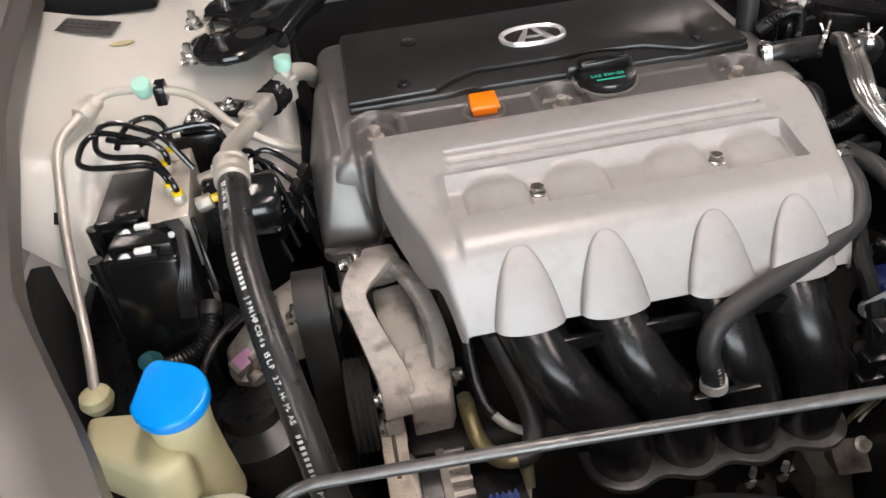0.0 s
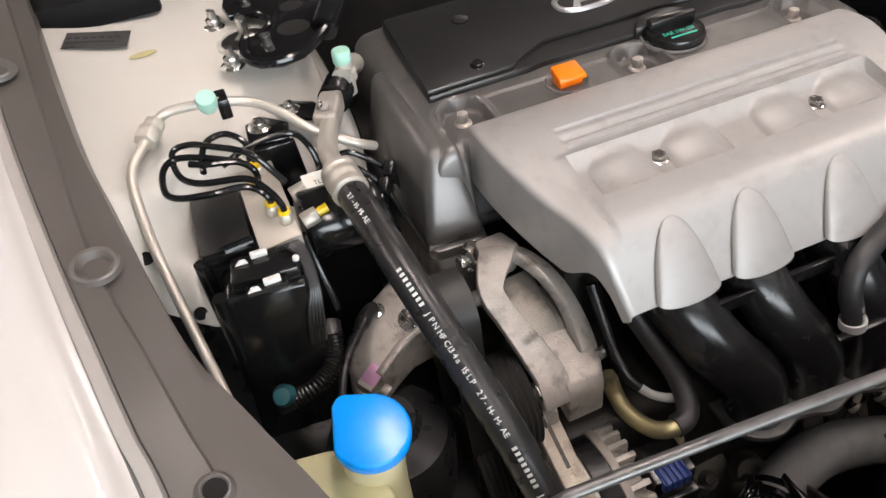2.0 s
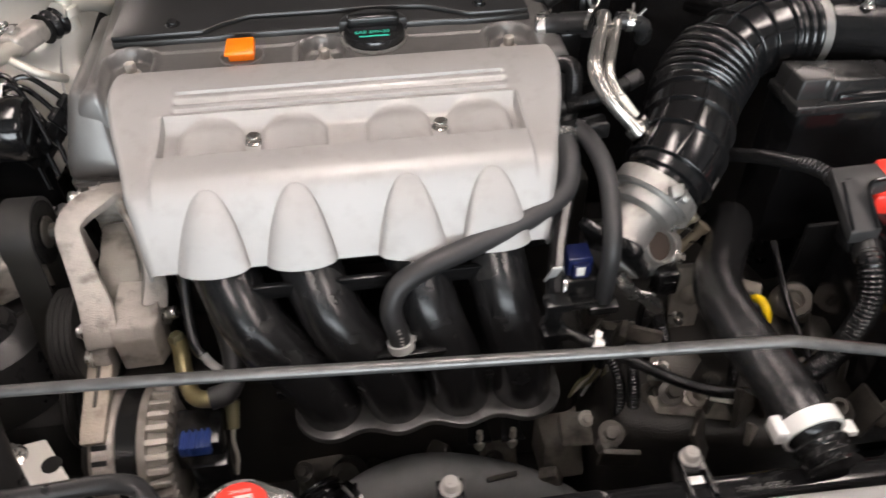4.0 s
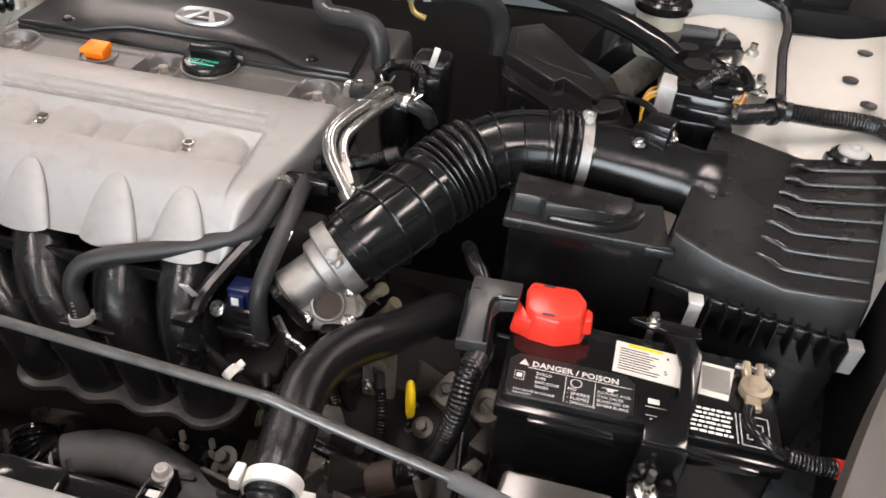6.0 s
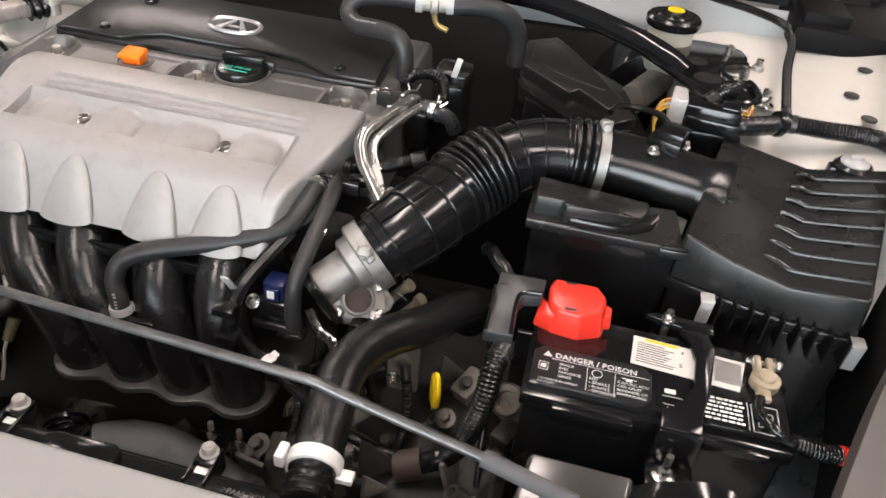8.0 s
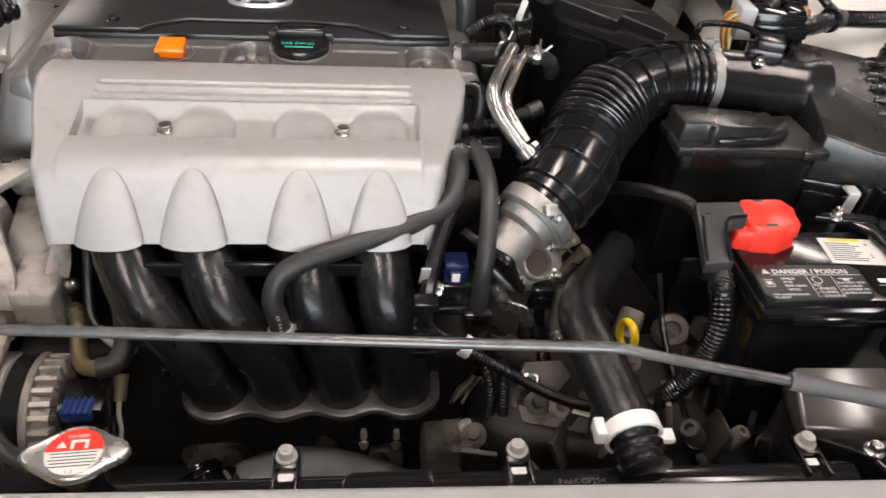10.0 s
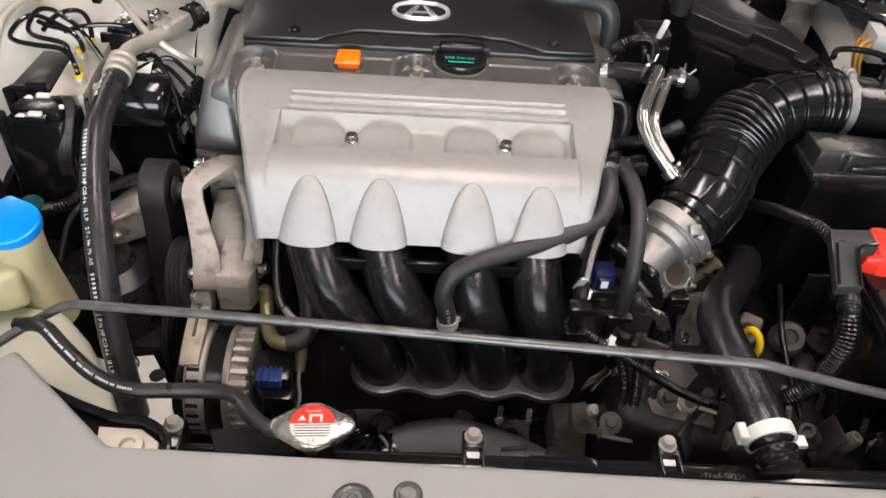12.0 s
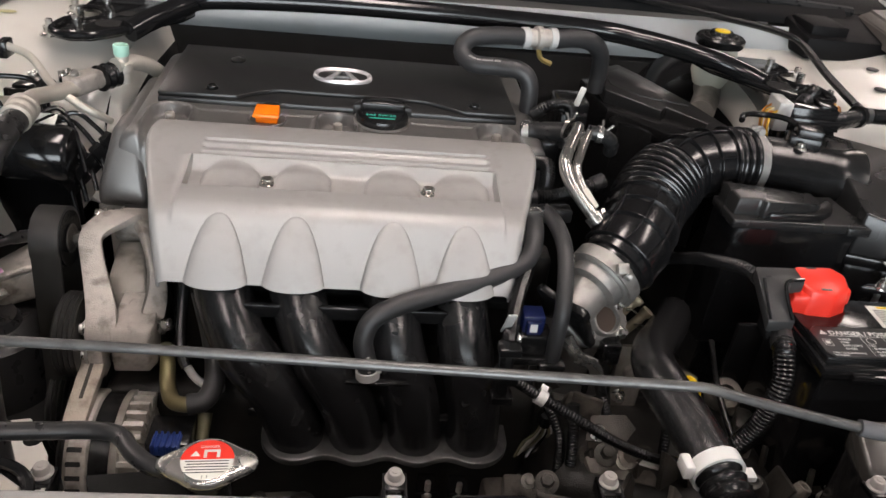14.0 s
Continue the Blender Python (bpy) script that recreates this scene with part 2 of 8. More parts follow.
# Black plastic whose reflected sheen is put into a grey base.
SHEEN = material("black_plastic_with_painted_sheen", (0.055, 0.052, 0.048), 0.22, 0.0, 0.15, 25, 900, 0.03, 0.10, stain=(0.055, 0.051, 0.046), stain_scale=30, stain_amount=0.5, spec=0.8)
BELLOWS = material("smooth_black_moulded_rubber", (0.0075, 0.0075, 0.008), 0.19, 0.0, 0.2, 8, 300, 0.0, 0.0, spec=0.65)
BELT = material("dusty_belt_rubber", (0.022, 0.0215, 0.021), 0.48, 0.0, 0.2, 60, 1200, 0.10, 0.08, stain=(0.045, 0.042, 0.038), stain_scale=30, stain_amount=0.4)
RUBBER = material("black_rubber", (0.019, 0.019, 0.0195), 0.29, 0.0, 0.25, 60, 1200, 0.08, 0.08, stain=(0.03, 0.029, 0.028), stain_amount=0.3)
CLOTH = material("cloth_patterned_black_rubber", (0.012, 0.012, 0.0125), 0.15, 0.0, 0.2, 60, 520, 0.28, 0.03, spec=0.7)
HOSE = material("grey_black_rubber_hose", (0.027, 0.027, 0.028), 0.42, 0.0, 0.2, 70, 1500, 0.12, 0.08)
ROD = material("grey_enamelled_steel", (0.115, 0.114, 0.112), 0.33, 0.55, 0.35, 90, 900, 0.10, 0.10, stain=(0.05, 0.048, 0.046), stain_scale=55, stain_amount=0.6)
CAST = material("sand_cast_aluminium", (0.46, 0.43, 0.395), 0.44, 0.50, 0.28, 90, 700, 0.55, 0.12, stain=(0.17, 0.145, 0.12), stain_scale=48, stain_amount=0.85)
# Darker copy of the cast metal; also paints shade in recesses and gaps.
CASTDARK = material("oily_cast_aluminium_and_shade", (0.048, 0.044, 0.038), 0.40, 0.35, 0.4, 45, 600, 0.45, 0.12, stain=(0.014, 0.013, 0.012), stain_scale=25, stain_amount=0.9)
# Near-black copy: oil plus painted shade for castings deep in the bay.
OILSHADE = material("oily_casting_darkened_as_shade", (0.022, 0.0205, 0.0185), 0.42, 0.3, 0.4, 45, 600, 0.45, 0.12, stain=(0.010, 0.0095, 0.009), stain_scale=25, stain_amount=0.9)
BLOCKY = material("oil_stained_cast_alloy", (0.17, 0.153, 0.132), 0.50, 0.30, 0.35, 40, 500, 0.5, 0.14, stain=(0.03, 0.027, 0.024), stain_scale=28, stain_amount=0.95)
PIPE = material("smooth_plated_steel", (0.47, 0.455, 0.43), 0.24, 0.92, 0.10, 30, 900, 0.0, 0.05, stain=(0.22, 0.20, 0.17), stain_scale=40, stain_amount=0.4)
TANNED = material("rust_stained_cast_aluminium", (0.42, 0.375, 0.315), 0.55, 0.35, 0.25, 70, 500, 0.6, 0.12, stain=(0.13, 0.095, 0.065), stain_scale=45, stain_amount=0.85)
STEEL = material("zinc_plated_steel", (0.50, 0.49, 0.465), 0.27, 0.95, 0.22, 80, 1200, 0.05, 0.10)
CASTING = material("grey_die_cast_alloy", (0.36, 0.352, 0.335), 0.41, 0.72, 0.20, 60, 700, 0.35, 0.12, stain=(0.14, 0.125, 0.105), stain_scale=42, stain_amount=0.7)
BADGE = material("satin_chromed_plastic", (0.55, 0.55, 0.56), 0.36, 0.75, 0.05, 60, 900, 0.0, 0.04)
ALLOY = material("dull_bare_aluminium", (0.58, 0.55, 0.49), 0.46, 0.55, 0.08, 60, 1000, 0.12, 0.08, stain=(0.35, 0.33, 0.30), stain_amount=0.4)
PAINT = material("white_body_paint", (0.66, 0.645, 0.60), 0.38, 0.0, 0.03, 12, 500, 0.02, 0.05, coat=0.25, stain=(0.50, 0.46, 0.38), stain_scale=9, stain_amount=0.30)
FENDER = material("glossy_white_body_paint", (0.68, 0.67, 0.655), 0.18, 0.0, 0.02, 8, 500, 0.0, 0.04, coat=1.0)
TRIM = material("grey_brown_plastic_trim", (0.110, 0.100, 0.092), 0.34, 0.0, 0.08, 30, 1500, 0.12, 0.06, stain=(0.11, 0.10, 0.092), stain_scale=20, stain_amount=0.3, spec=0.65)
SEAL = material("pale_grey_rubber_seal", (0.36, 0.345, 0.325), 0.42, 0.0, 0.06, 30, 1200, 0.04, 0.05)
PANEL = material("grey_plastic_cover", (0.30, 0.295, 0.29), 0.50, 0.0, 0.06, 18, 1500, 0.10, 0.06)
BLUE = material("blue_plastic", (0.0, 0.30, 0.92), 0.22, 0.0, 0.05, 40, 900, 0.02, 0.04)
ORANGE = material("orange_plastic", (1.0, 0.20, 0.0), 0.35, 0.0, 0.05, 40, 900, 0.03, 0.05)
RED = material("red_plastic", (0.80, 0.040, 0.024), 0.30, 0.0, 0.08, 40, 900, 0.04, 0.05)
YELLOW = material("yellow_plastic", (0.85, 0.58, 0.01), 0.35, 0.0, 0.05, 40, 900, 0.03, 0.05)
MINT = material("mint_green_plastic", (0.38, 0.66, 0.55), 0.45, 0.0, 0.05, 40, 900, 0.03, 0.05)
TANK = material("yellowed_translucent_plastic", (0.66, 0.62, 0.38), 0.42, 0.0, 0.08, 20, 800, 0.04, 0.06)
TANKW = material("milky_plastic", (0.62, 0.62, 0.52), 0.42, 0.0, 0.08, 20, 800, 0.04, 0.06)
WHITE = material("white_plastic", (0.75, 0.75, 0.73), 0.40, 0.0, 0.05, 40, 900, 0.03, 0.05)
INK = material("white_print", (0.70, 0.70, 0.68), 0.55, 0.0, 0.05, 200, 900, 0.0, 0.05)
DARKINK = material("dark_print", (0.05, 0.05, 0.055), 0.5, 0.0, 0.1, 200, 900, 0.0, 0.05)
OLIVE = material("dull_olive_plastic", (0.14, 0.13, 0.075), 0.4, 0.2, 0.15, 40, 900, 0.05, 0.06)
TEAL = material("teal_print", (0.02, 0.42, 0.30), 0.5, 0.0, 0.1, 200, 900, 0.0, 0.05)
PAPER = material("white_paper_label", (0.72, 0.71, 0.66), 0.45, 0.0, 0.05, 60, 900, 0.0, 0.05)
CONNBLUE = material("dark_blue_connector_plastic", (0.005, 0.010, 0.055), 0.33, 0.0, 0.15, 60, 900, 0.03, 0.05)
CONNGREY = material("grey_connector_plastic", (0.45, 0.45, 0.44), 0.45, 0.0, 0.1, 60, 900, 0.03, 0.05)
FOAM = material("grey_foam_sleeve", (0.10, 0.10, 0.104), 0.75, 0.0, 0.12, 80, 1500, 0.3, 0.05)
COPPER = material("rusty_brown_rubber", (0.045, 0.030, 0.022), 0.6, 0.0, 0.2, 80, 900, 0.1, 0.05)
WELL = material("grey_blue_undercoat", (0.36, 0.39, 0.40), 0.5, 0.0, 0.08, 14, 600, 0.1, 0.06, stain=(0.28, 0.28, 0.27), stain_amount=0.4)
# Dusty felt, and also the painted shade of holes, slots and gaps.
FELTSHADE = material("dusty_black_felt_and_shade", (0.004, 0.004, 0.004), 0.9, 0.0, 0.4, 40, 700, 0.3, 0.08, stain=(0.018, 0.017, 0.016), stain_amount=0.4)
SCUTTLE = material("sooty_black_scuttle_plastic", (0.005, 0.005, 0.0055), 0.55, 0.0, 0.3, 30, 1200, 0.10, 0.1, spec=0.12)
LIDMAT = material("greasy_black_plastic_lid", (0.015, 0.015, 0.0152), 0.27, 0.0, 0.3, 14, 1500, 0.03, 0.10, stain=(0.030, 0.029, 0.027), stain_scale=9, stain_amount=0.5)
CONCRETE = material("workshop_concrete", (0.30, 0.30, 0.29), 0.6, 0.0, 0.12, 5, 200, 0.1, 0.1, stain=(0.18, 0.17, 0.16), stain_scale=2, stain_amount=0.5)
PLASTER = material("grey_wall_paint", (0.13, 0.13, 0.132), 0.7, 0.0, 0.03, 3, 200, 0.03, 0.05)
GLOW = bpy.data.materials.new("lit_diffuser")
GLOW.use_nodes = True
GLOW.node_tree.nodes["Principled BSDF"].inputs["Emission Color"].default_value = (1.12, 0.965, 0.90, 1)
GLOW.node_tree.nodes["Principled BSDF"].inputs["Emission Strength"].default_value = PANEL_GLOW

# ---- the workshop around ----
RX0, RX1, RY0, RY1, RZ = -3.6, 4.0, -4.2, 5.6, 2.75
single("floor", box(RX0, RX1, RY0, RY1, -0.1, 0, 0), CONCRETE, "grey stained concrete workshop floor", "floor", kind="structure")
single("ceiling", box(RX0, RX1, RY0, RY1, RZ, RZ + 0.1, 0), PLASTER, "grey painted workshop ceiling", "ceiling", kind="structure")
single("wall_north", box(RX0, RX1, RY1, RY1 + 0.1, 0, RZ, 0), PLASTER, "grey painted workshop wall", "wall", kind="structure")
single("wall_south", join(box(RX0, -1.8, RY0 - 0.1, RY0, 0, RZ, 0), box(1.8, RX1, RY0 - 0.1, RY0, 0, RZ, 0), box(-1.8, 1.8, RY0 - 0.1, RY0, 2.25, RZ, 0)), PLASTER, "grey painted workshop wall with an open roller door", "wall", kind="structure")
single("yard", box(-8, 8, -30, RY0 - 0.1, -0.1, -0.01, 0), CONCRETE, "grey concrete yard outside the door", "ground", kind="structure")
single("wall_west", box(RX0 - 0.1, RX0, RY0, RY1, 0, RZ, 0), PLASTER, "grey painted workshop wall", "wall", kind="structure")
single("wall_east", box(RX1, RX1 + 0.1, RY0, RY1, 0, RZ, 0), PLASTER, "grey painted workshop wall", "wall", kind="structure")
for tx, ty in PANELS:
    lamp = thing("ceiling_light", "long white panel lamp under the workshop ceiling", "lamp", (tx, ty, RZ - 0.06), "ceiling lamps")
    part("housing", box(tx - 0.16, tx + 0.16, ty - 0.62, ty + 0.62, RZ - 0.05, RZ, 0.004), WHITE, lamp)
    part("diffuser", box(tx - 0.10, tx + 0.10, ty - 0.60, ty + 0.60, RZ - 0.06, RZ - 0.05, 0), GLOW, lamp, "lit white diffuser")

# ---- car body ----
def sheet(rows, thick=0.004):
    """A pressed panel: rows of points, all of one length, given some thickness."""
    bm = bmesh.new()
    v = [[bm.verts.new(p) for p in row] for row in rows]
    for a, b in zip(v, v[1:]):
        for k in range(len(a) - 1):
            bm.faces.new((a[k], a[k + 1], b[k + 1], b[k]))
    bmesh.ops.recalc_face_normals(bm, faces=bm.faces)
    if sum(f.normal.z * f.calc_area() for f in bm.faces) < 0:
        bmesh.ops.reverse_faces(bm, faces=bm.faces)
    bmesh.ops.solidify(bm, geom=bm.faces[:], thickness=thick)
    return bm


def smooth_sheet(rows, thick=0.004, n=8):
    """The same, run smoothly through the rows' points."""
    cols = list(zip(*[spline_n(r, n * (len(r) - 1)) for r in rows]))
    cols = [spline_n(c, n * (len(rows) - 1)) for c in cols]
    return sheet(cols, thick)


def spline_n(points, n):
    p = [Vector(q) for q in points]
    ext = [2 * p[0] - p[1], *p, 2 * p[-1] - p[-2]]
    out = []
    m = len(p) - 1
    for j in range(n + 1):
        s = j / n * m
        k = min(int(s), m - 1)
        s -= k
        a, b, c, d = ext[k:k + 4]
        out.append(0.5 * (2 * b + (c - a) * s + (2 * a - 5 * b + 4 * c - d) * s * s + (3 * b - a - 3 * c + d) * s ** 3))
    return out


CARX = 0.15
body = thing("car_body", "white car body with open engine bay", "car", (CARX, 0.4, 0.0))
# strut tower decks, mirrored about the car's middle
for side in (-1, 1):
    def X(d):
        return CARX + side * d
    deck = smooth_sheet([
        [(X(0.58), 0.50, 0.60), (X(0.62), 0.46, 0.66), (X(0.67), 0.402, 0.732), (X(0.705), 0.42, 0.745), (X(0.76), 0.43, 0.80)],
        [(X(0.53), 0.525, 0.64), (X(0.60), 0.50, 0.68), (X(0.66), 0.448, 0.765), (X(0.705), 0.448, 0.785), (X(0.76), 0.45, 0.845)],
        [(X(0.490), 0.545, 0.70), (X(0.54), 0.540, 0.73), (X(0.61), 0.520, 0.762), (X(0.705), 0.485, 0.832), (X(0.76), 0.49, 0.858)],
        [(X(0.487), 0.565, 0.765), (X(0.54), 0.560, 0.787), (X(0.61), 0.545, 0.805), (X(0.705), 0.515, 0.843), (X(0.76), 0.52, 0.865)],
        [(X(0.486), 0.61, 0.800), (X(0.54), 0.60, 0.815), (X(0.61), 0.59, 0.828), (X(0.70), 0.58, 0.849), (X(0.76), 0.58, 0.872)],
        [(X(0.480), 0.68, 0.828), (X(0.535), 0.68, 0.848), (X(0.60), 0.68, 0.854), (X(0.70), 0.68, 0.862), (X(0.77), 0.68, 0.880)],
        [(X(0.475), 0.80, 0.84), (X(0.53), 0.80, 0.860), (X(0.60), 0.80, 0.862), (X(0.70), 0.80, 0.868), (X(0.78), 0.80, 0.888)],
        [(X(0.47), 0.92, 0.84), (X(0.53), 0.92, 0.862), (X(0.60), 0.92, 0.866), (X(0.70), 0.92, 0.872), (X(0.80), 0.92, 0.892)],
    ])
    # Black sheet added so that the well below the tower stays dark.
    part("wheel_arch", smooth_sheet([
        [(X(0.40), 0.42, 0.45), (X(0.55), 0.42, 0.47), (X(0.68), 0.42, 0.50), (X(0.76), 0.42, 0.52)],
        [(X(0.42), 0.15, 0.40), (X(0.55), 0.15, 0.42), (X(0.68), 0.15, 0.44), (X(0.76), 0.15, 0.46)],
        [(X(0.44), -0.05, 0.30), (X(0.55), -0.05, 0.30), (X(0.68), -0.05, 0.30), (X(0.76), -0.05, 0.32)],
    ]), FELTSHADE, body, "dusty black sheet added to darken the well below the tower")
    part("side_rail", box(min(X(0.715), X(0.735)), max(X(0.715), X(0.735)), -0.05, 0.40, 0.44, 0.78, 0.003), FELTSHADE, body, "black inner side rail")
    part("strut_tower", deck, PAINT, body, "off-white painted strut tower panel")
    wall = smooth_sheet([
        [(X(0.490), 0.545, 0.70), (X(0.486), 0.61, 0.80), (X(0.479), 0.72, 0.839), (X(0.474), 0.90, 0.84)],
        [(X(0.483), 0.545, 0.69), (X(0.472), 0.60, 0.782), (X(0.470), 0.72, 0.812), (X(0.469), 0.92, 0.812)],
        [(X(0.478), 0.545, 0.68), (X(0.464), 0.60, 0.765), (X(0.464), 0.72, 0.792), (X(0.464), 0.92, 0.792)],
    ])
    part("inner_wing", wall, PAINT, body, "off-white painted inner wing wall")
    # Added black sheet: paints the deep shade below the white wing wall.
    part("wing_shade", smooth_sheet([
        [(X(0.476), 0.545, 0.68), (X(0.462), 0.60, 0.765), (X(0.462), 0.72, 0.792), (X(0.462), 0.92, 0.792)],
        [(X(0.44), 0.52, 0.54), (X(0.44), 0.60, 0.60), (X(0.44), 0.72, 0.60), (X(0.44), 0.92, 0.60)],
        [(X(0.42), 0.50, 0.42), (X(0.42), 0.60, 0.42), (X(0.42), 0.72, 0.42), (X(0.42), 0.90, 0.42)],
    ]), FELTSHADE, body, "black sheet put in for the shade low on the wing wall")
    fender = smooth_sheet([
        [(X(0.686), -0.25, 0.70), (X(0.688), -0.05, 0.795), (X(0.7195), 0.132, 0.860), (X(0.777), 0.44, 0.912), (X(0.868), 1.06, 0.942), (X(0.87), 1.3, 0.94)],
        [(X(0.685), -0.25, 0.715), (X(0.705), -0.05, 0.812), (X(0.745), 0.132, 0.876), (X(0.802), 0.44, 0.922), (X(0.88), 1.06, 0.945), (X(0.90), 1.3, 0.95)],
        [(X(0.73), -0.25, 0.70), (X(0.78), -0.05, 0.79), (X(0.83), 0.132, 0.855), (X(0.88), 0.44, 0.89), (X(0.95), 1.06, 0.915), (X(0.95), 1.3, 0.92)],
        [(X(0.76), -0.25, 0.45), (X(0.83), -0.05, 0.45), (X(0.87), 0.132, 0.50), (X(0.90), 0.44, 0.55), (X(0.96), 1.06, 0.5), (X(0.96), 1.3, 0.5)],
    ])
    part("fender", fender, FENDER, body, "glossy white front fender")
firewall = smooth_sheet([
    [(-0.36, 0.895, 0.812), (-0.1, 0.895, 0.818), (0.3, 0.895, 0.826), (0.85, 0.895, 0.835)],
    [(-0.36, 0.885, 0.842), (-0.1, 0.885, 0.848), (0.3, 0.885, 0.856), (0.85, 0.885, 0.865)],
    [(-0.36, 0.905, 0.885), (-0.1, 0.905, 0.890), (0.3, 0.905, 0.897), (0.85, 0.905, 0.905)],
])
part("bulkhead_top", firewall, WELL, body, "grey-blue painted bulkhead panel")
part("bulkhead", box(-0.45, 0.75, 0.89, 0.95, 0.15, 0.822, 0.004), FELTSHADE, body, "black insulated lower bulkhead")
part("radiator_support", slab([(-0.07, 0.60), (-0.035, 0.60), (-0.035, 0.705), (-0.070, 0.712)], "x", -0.36, 0.66, 0.003), GLOSSY, body, "black painted radiator support beam")
part("subframe", box(-0.42, 0.72, -0.02, 0.9, 0.18, 0.24, 0.01), FELTSHADE, body, "black dusty subframe and undertray")
part("nose", box(-0.5, 0.80, -0.55, -0.49, 0.25, 0.62, 0.02), FENDER, body, "glossy white front bumper")
for wx in (-0.5, 0.8):
    for wy in (0.55,):
        w = turned([(0.16, -0.1), (0.30, -0.1), (0.315, -0.08), (0.315, 0.08), (0.30, 0.1), (0.16, 0.1), (0.15, 0.05), (0.0, 0.04)], aim((wx + (0.02 if wx > 0 else -0.02), wy, 0.315), (1, 0, 0)), 36)
        part("wheel", w, RUBBER, body, "black tyred front wheel")

# cowl
cowl = thing("windscreen_scuttle", "black plastic scuttle panel below the windscreen", "scuttle", (CARX, 1.0, 0.80))
part("grille", smooth_sheet([
    [(-0.75, 0.97, 0.905), (-0.3, 0.955, 0.915), (0.15, 0.95, 0.925), (0.6, 0.945, 0.930), (1.05, 0.97, 0.925)],
    [(-0.75, 1.03, 0.94), (-0.3, 1.02, 0.95), (0.15, 1.02, 0.955), (0.6, 1.02, 0.955), (1.05, 1.03, 0.94)],
    [(-0.75, 1.20, 0.96), (-0.3, 1.20, 0.97), (0.15, 1.20, 0.975), (0.6, 1.20, 0.97), (1.05, 1.20, 0.96)],
]), SCUTTLE, cowl)
part("front_lip", smooth_sheet([
    [(-0.62, 0.950, 0.932), (-0.1, 0.945, 0.938), (0.4, 0.938, 0.942), (0.9, 0.955, 0.938)],
    [(-0.62, 0.935, 0.915), (-0.1, 0.930, 0.920), (0.4, 0.920, 0.924), (0.9, 0.935, 0.920)],
    [(-0.62, 0.930, 0.895), (-0.1, 0.925, 0.900), (0.4, 0.915, 0.906), (0.9, 0.930, 0.904)],
]), SCUTTLE, cowl, "black front lip of the scuttle")
part("seal", tube([(-0.62, 0.955, 0.925), (-0.3, 0.95, 0.935), (0.15, 0.945, 0.942), (0.6, 0.945, 0.945), (0.92, 0.96, 0.93)], 0.009, 8, 0.02), RUBBER, cowl, "black rubber bonnet seal")
for cx in np.linspace(-0.5, 0.85, 10):
    part("rib", box(cx - 0.004, cx + 0.004, 0.99, 1.18, 0.93, 0.978, 0.001), SCUTTLE, cowl)
for s, x0, x1 in ((-1, -0.74, -0.478), (1, 0.778, 1.04)):
    side_cover = thing("cowl_side_cover", "black plastic cover over the rear corner of the engine bay", "cover", ((x0 + x1) / 2, 0.86, 0.866), "cowl side covers")
    part("top", prism([(x0, 0.83), (x1, 0.83), (x1, 0.99), (x0, 0.99)], 0.868, lambda x, y: 0.905 + 0.15 * (y - 0.83), 0.006), SCUTTLE, side_cover)
    part("step", box(x0 + 0.01, x0 + 0.08, 0.845, 0.93, 0.90, 0.925, 0.006), SCUTTLE, side_cover)


